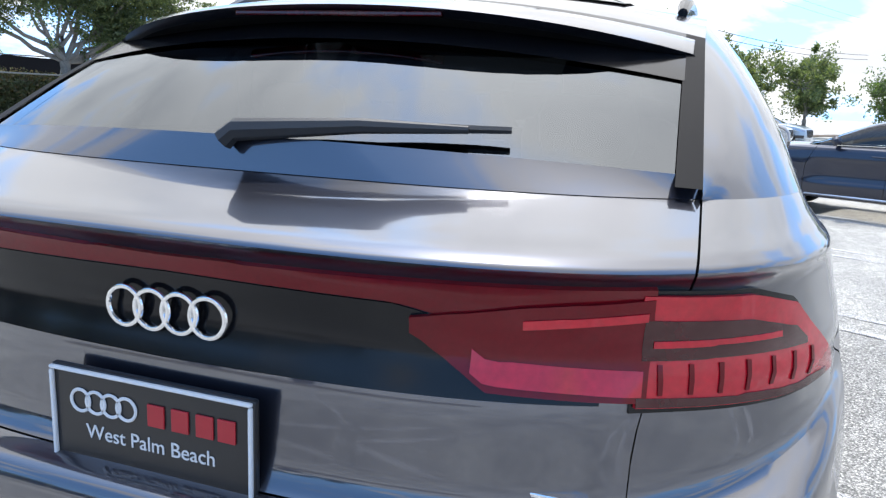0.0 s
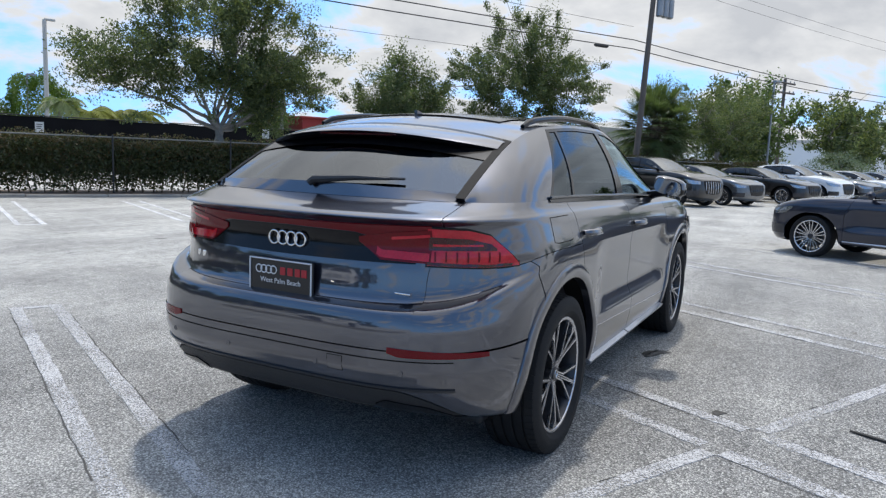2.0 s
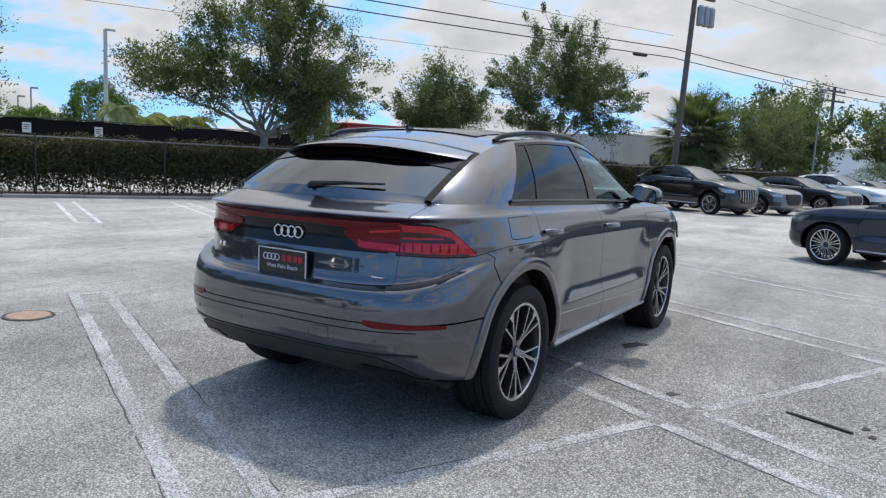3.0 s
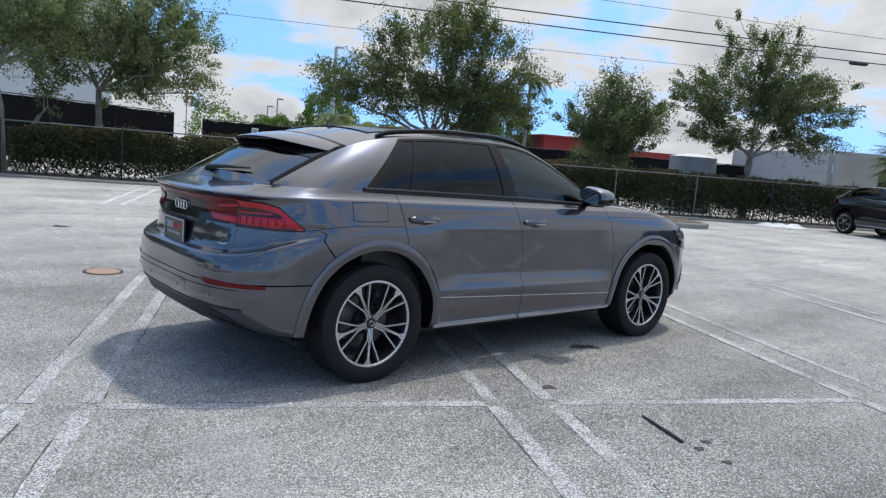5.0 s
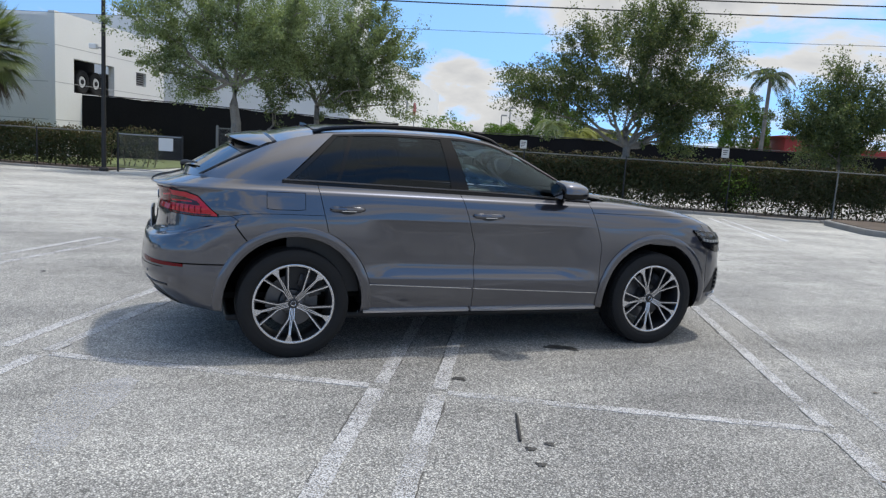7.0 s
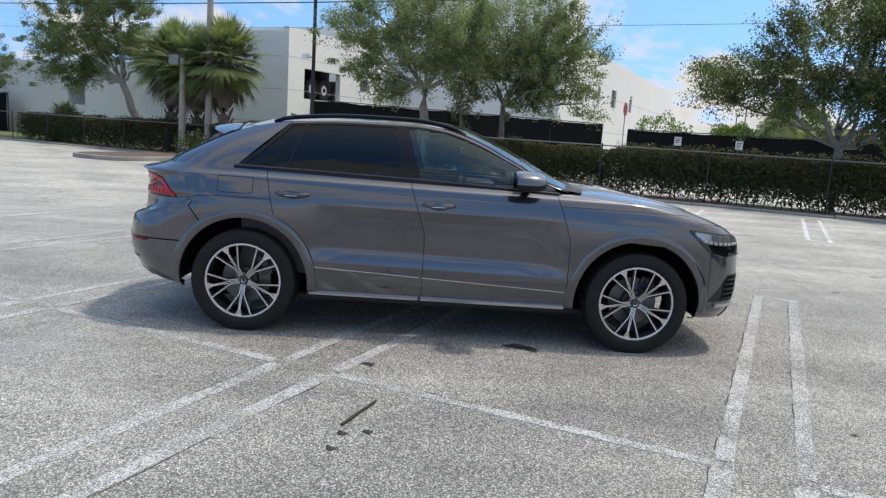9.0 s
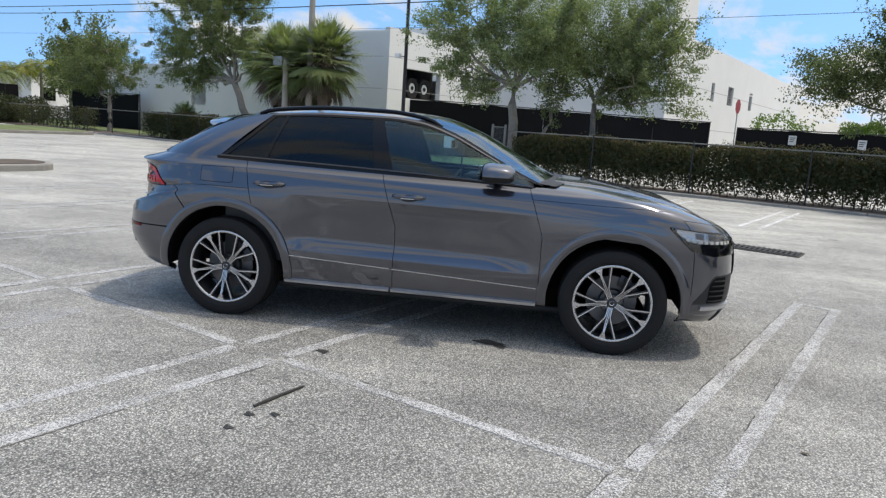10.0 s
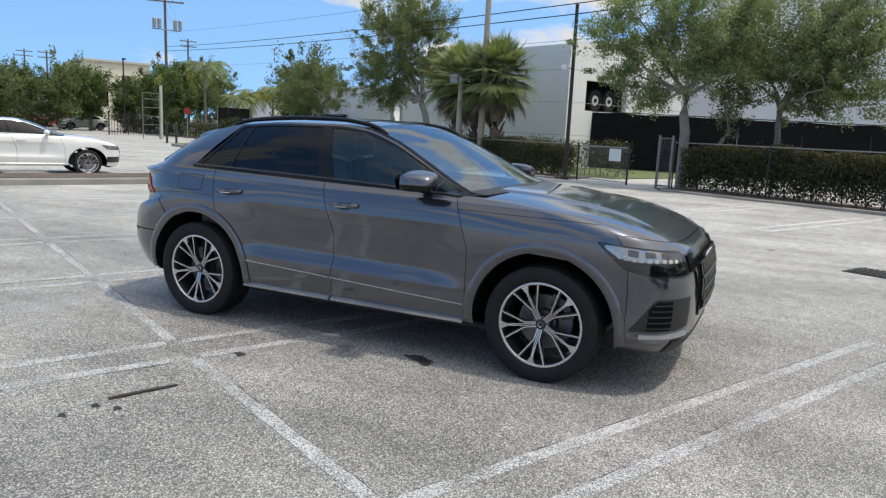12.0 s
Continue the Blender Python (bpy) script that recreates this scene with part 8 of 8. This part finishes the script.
    for s in BODY_SIDES:
        k.append(("window_trim", *tube_data([p + Vector((s * 0.006, 0, 0.006)) for p in (Vector((s * cabin_side(0.1 + 0.28 * i, 0.02).x, cabin_side(0.1 + 0.28 * i, 0.02).y, cabin_side(0.1 + 0.28 * i, 0.02).z)) for i in range(8))], 0.009, 5), "chrome"))
        k.append(("sill_trim", *tube_data([(s * 0.93, 0.55, 0.36), (s * 0.94, 1.5, 0.36), (s * 0.93, 2.45, 0.36)], 0.02, 6), "sill"))
    return k


M["dark_glass"] = glass("car_glass", (0.06, 0.07, 0.072), ior=1.55)
M["bright_screen"] = glass("sloped_windscreen_glass", (0.16, 0.18, 0.185), gloss_tint=(0.95, 0.98, 1.0), ior=3.4)
KIT = kit_parts()


def hull_data(sx, sy, sz):
    v, f = panel_data([(0, C_END, 0, TOP_ROW)], 1, 0.0, 1, rim=False, cut=False)
    v2, f2 = panel_data([(0, C_END, 0, TOP_ROW)], -1, 0.0, 1, rim=False, cut=False)
    v, f = joined((v, f), (v2, f2))
    v = [Vector((p.x * 0.96, 1.4 + (p.y - 1.4) * 0.985, p.z - 0.008)) for p in v]
    return cut_arches(v, f, 0.50)


def parked_car(x, y, heading, paint_mat, label, size=(0.95, 0.96, 0.86), wheel_r=0.34, lift=0.0, spokes=10, group="parked cars", bars="lamp_dark"):
    """A parked car on the lot; x, y: middle of its rear axle in lot axes."""
    top = empty("car", on_grid(x, y, 0, heading), label, "car", group)
    sx, sy, sz = size

    def fit(v):
        return [Vector((p.x * sx, p.y * sy, 0.22 + (p.z - 0.25) * sz + lift)) for p in v]

    for name, v, f, mat in KIT:
        ob = solid(name, fit(v), f, paint_mat if mat == "paint" else M[bars if name == "grille_bar" else mat], top, smooth=True)
        if mat in ("dark_glass", "bright_screen"):
            ob.visible_shadow = False
    v, f = hull_data(sx, sy, sz)
    solid("inner_hull", fit(v), f, M["liner"], top)
    part("cabin_seats", box((-0.62 * sx, 0.1, 0.5), (0.62 * sx, 1.3, 1.08 * sz + lift), 0.12), M["leather"], top)
    for wy in WHEEL_Y:
        for s in BODY_SIDES:
            wheel(top, s * 0.85 * sx, wy * sy, s, wheel_r, wheel_r * 0.755, 0.24, -90, spokes, False, True, wheel_r - 0.004)
    return top


P_BLUE = paint("midnight_blue_lacquer", (0.010, 0.014, 0.030), 0.4, 0.3)
P_BLACK = paint("black_lacquer", (0.004, 0.004, 0.005), 0.2, 0.3)
P_SILVER = paint("silver_grey_lacquer", (0.13, 0.135, 0.14), 0.7, 0.3)
P_WHITE = paint("white_lacquer", (0.72, 0.72, 0.71), 0.0, 0.4)
P_RED = paint("red_lacquer", (0.35, 0.012, 0.012), 0.1, 0.35)
P_ICE = paint("pale_blue_lacquer", (0.30, 0.36, 0.42), 0.5, 0.3)
parked_car(-2.67 + 2.995 * 0.94, 10.60, 90, P_BLUE, "midnight blue sedan with silver multi-spoke wheels in a bay", (0.93, 0.94, 0.83), 0.345)
ROW_X = -11.90
for gy, mt, label, size, r, lf in ((20.2, P_BLACK, "black SUV parked nose out before the hedge", (0.95, 0.93, 0.98), 0.37, 0.03), (22.9, P_SILVER, "silver grey sedan parked nose out before the hedge", (0.92, 0.93, 0.84), 0.335, 0.0),
                                   (27.0, P_BLACK, "black sedan parked nose out before the hedge", (0.93, 0.95, 0.84), 0.335, 0.0), (29.8, P_WHITE, "white SUV parked nose out in the far row", (0.94, 0.93, 0.95), 0.36, 0.02),
                                   (32.6, P_SILVER, "silver sedan parked in the far row", (0.92, 0.93, 0.84), 0.335, 0.0), (35.4, P_WHITE, "white sedan parked in the far row", (0.92, 0.93, 0.84), 0.335, 0.0), (38.2, P_ICE, "pale blue sedan parked in the far row", (0.92, 0.93, 0.84), 0.335, 0.0)):
    parked_car(ROW_X - 2.995 * size[1], gy - 0.6, -90, mt, label, size, r, lf, 5, bars="alloy" if gy == 20.2 else "lamp_dark")
parked_car(-1.43 + 2.995 * 0.98, -15.25, 90, P_WHITE, "white sedan standing on the lane beyond the grass island", (0.93, 0.98, 0.85), 0.34)
parked_car(-13.2, -77.5, -90, P_RED, "red car parked far down the street", (0.93, 0.93, 0.85), 0.335)
parked_car(-14.2, -71.0, -80, P_WHITE, "white car parked far down the street", (0.93, 0.93, 0.85), 0.335)
parked_car(-4.0, -80.0, 90, P_BLACK, "dark car parked beneath far trees", (0.93, 0.93, 0.9), 0.335)


# ---- small things on the ground ----
drain = empty("drain_grate", GRID, "rusty black cast-iron slotted storm drain grate", "drain")
part("frame", box((-7.66, 2.22, 0.0), (-7.10, 3.42, 0.012), 0.002), M["iron"], drain)
# flat near-black plate painted as the shade below the bars
part("pit", box((-7.62, 2.26, 0.0125), (-7.14, 3.38, 0.0135)), M["dark"], drain)
for i in range(15):
    y = 2.29 + i * 0.0755
    part("bar", box((-7.63, y, 0.0135), (-7.13, y + 0.032, 0.024), 0.003), M["iron"], drain)
part("rib", box((-7.40, 2.26, 0.0135), (-7.36, 3.38, 0.026), 0.003), M["iron"], drain)

cover = empty("utility_cover", GRID, "rust-orange round utility cover let into the asphalt", "cover")
cb = bmesh.new()
bmesh.ops.create_cone(cb, cap_ends=True, segments=32, radius1=0.17, radius2=0.165, depth=0.010, matrix=pose(-2.77, -1.90, 0.005))
part("lid", cb, M["rust"], cover)
v, f = [], []
for i in range(33):
    a = 2 * math.pi * i / 32
    for q, z in ((0.172, 0.0), (0.178, 0.007), (0.195, 0.007), (0.20, 0.0)):
        v.append((-2.77 + q * math.cos(a), -1.90 + q * math.sin(a), z))
solid("rim", v, grid_faces(33, 4, 0, True), M["iron"], cover, smooth=True)

stick = [(1.94, 2.035, 0.010), (1.82, 2.028, 0.011), (1.70, 2.020, 0.010), (1.60, 2.016, 0.010), (1.54, 2.010, 0.009)]
tagged(tube("fallen_stick", stick, [0.008, 0.010, 0.009, 0.009, 0.006], M["iron"], None, 7, m=GRID), "dark straight fallen twig lying on the asphalt", "twig")


def crumpled(name, x, y, w, d, h, mat, label, category, seed, n=26):
    """Crumpled sheet lying on the ground."""
    r = random.Random(seed)
    v, f = [], []
    ph = [r.uniform(0, 6.28) for _ in range(8)]
    for i in range(n + 1):
        for j in range(n + 1):
            u, q = i / n * 2 - 1, j / n * 2 - 1
            rad = max(abs(u), abs(q))
            edge = 1 - 0.16 * math.sin(3 * math.atan2(q, u) + ph[0]) - 0.1 * math.sin(7 * math.atan2(q, u) + ph[1])
            z = h * max(0.0, 1 - rad ** 2.5) * (0.45 + 0.30 * math.sin(5 * u + ph[2] + 2 * q) + 0.25 * math.sin(8 * q + ph[3] - 3 * u) + 0.12 * math.sin(17 * u + 13 * q))
            v.append((x + u * w / 2 * edge, y + q * d / 2 * edge, 0.005 + max(0.0, z)))
    f = grid_faces(n + 1, n + 1)
    return tagged(solid(name, v, f, mat, smooth=True, m=GRID), label, category)


crumpled("plastic_sheet", -16.0, 17.4, 0.9, 1.7, 0.16, M["cloth"], "crumpled white plastic sheet lying by the hedge", "litter", 5)
crumpled("flattened_leaf", -0.05, 2.36, 0.10, 0.24, 0.012, M["iron"], "dark flattened leaf litter on the asphalt", "litter", 8, 14)
for x, y, s in ((2.02, 2.09, 0.055), (1.93, 2.19, 0.05), (2.20, 2.14, 0.05), (0.98, 1.62, 0.08), (-1.2, -2.9, 0.05), (-6.4, -3.2, 0.20)):
    crumpled("dry_leaf", x, y, s * 0.7, s, 0.008, M["iron"], "small dark dry leaf lying on the asphalt", "leaf", int(x * 100), 8)
rng = np.random.default_rng(77)
n = 900
c = np.stack([-17.0 + rng.normal(size=n) * 0.55 + 0.6, rng.uniform(-7, 34, n), np.full(n, 0.012)], 1)
c2 = np.stack([rng.uniform(-15, 6, 260), rng.uniform(-10, 14, 260), np.full(260, 0.010)], 1)
c = np.concatenate([c, c2])
vv, ff = leaf_arrays(c, rng.uniform(0.03, 0.07, len(c)), rng, 0.0, 0.5)
vv[:, 2] = 0.006 + np.abs(vv[:, 2] - 0.012) * 0.2
tagged(leaves_object("leaf_litter", vv, ff, [M["twig"]], np.zeros(len(c)), label="scattered brown fallen leaves along the kerb", kind="stuff", m=GRID), category="leaves")


# ---- far driveway: iron fence, posts, sign frame ----
def iron_fence(x0, y0, x1, y1, h, label, step=0.36):
    top = empty("iron_fence", GRID, label, "fence")
    n = int(math.hypot(x1 - x0, y1 - y0) / step)
    for i in range(n + 1):
        t = i / n
        x, y = x0 + (x1 - x0) * t, y0 + (y1 - y0) * t
        r = 0.045 if i % 7 == 0 else 0.016
        part("post" if i % 7 == 0 else "picket", box((x - r, y - r, 0.0), (x + r, y + r, h + (0.1 if i % 7 == 0 else 0.0))), M["pole_black"], top)
    for z in (0.25, h - 0.18):
        tube("fence_rail", [(x0, y0, z), (x1, y1, z)], 0.025, M["pole_black"], top, 4)


iron_fence(-11.7, -55.7, -19.6, -63.0, 1.75, "black iron picket fence beside the far driveway")
for x, y in ((-11.3, -39.8), (-12.0, -40.2)):
    bd = empty("bollard", on_grid(x, y), "dark steel post at the driveway entrance", "bollard", "driveway posts")
    tube("post", [(0, 0, 0), (0, 0, 1.25), (0, 0, 1.30)], [0.07, 0.07, 0.03], M["pole_black"], bd, 10)
fr = empty("sign_frame", on_grid(-13.3, -47.5), "grey ladder-like sign frame with a pale mast", "sign frame")
tube("mast", [(0, 0, 0), (0, 0, 3.8)], 0.10, M["concrete"], fr, 10)
for dx in (0.16, 1.3):
    tube("upright", [(dx, 0.1, 0), (dx, 0.1, 3.25)], 0.035, M["rail"], fr, 6)
for z in (1.0, 1.6, 2.2, 2.8, 3.22):
    tube("rung", [(0.16, 0.1, z), (1.3, 0.1, z)], 0.025, M["rail"], fr, 6)
st2 = empty("stop_sign", on_grid(-16.0, -50.0, 0, 60), "small red octagonal sign by the far driveway", "road sign")
tube("post", [(0, 0, 0), (0, 0, 2.4)], 0.03, M["galv"], st2, 6)
sb = bmesh.new()
bmesh.ops.create_cone(sb, cap_ends=True, segments=8, radius1=0.28, radius2=0.28, depth=0.01, matrix=pose(0.04, 0, 2.1, 0, 90, 0) @ pose(0, 0, 0, 0, 0, 22.5))
part("plate", sb, M["sign_red"], st2)
sc = empty("screen_fence", GRID, "black fabric screened chain-link panel by the far hedge", "fence")
for i in range(3):
    part("panel", box((-18.9 + 0.8 * i, -45.03, 0.05), (-18.12 + 0.8 * i, -45.0, 2.45), 0.004), M["mesh_black"], sc)
for i in range(4):
    tube("post", [(-18.92 + 0.8 * i, -45.05, 0), (-18.92 + 0.8 * i, -45.05, 2.55)], 0.03, M["galv"], sc, 6)
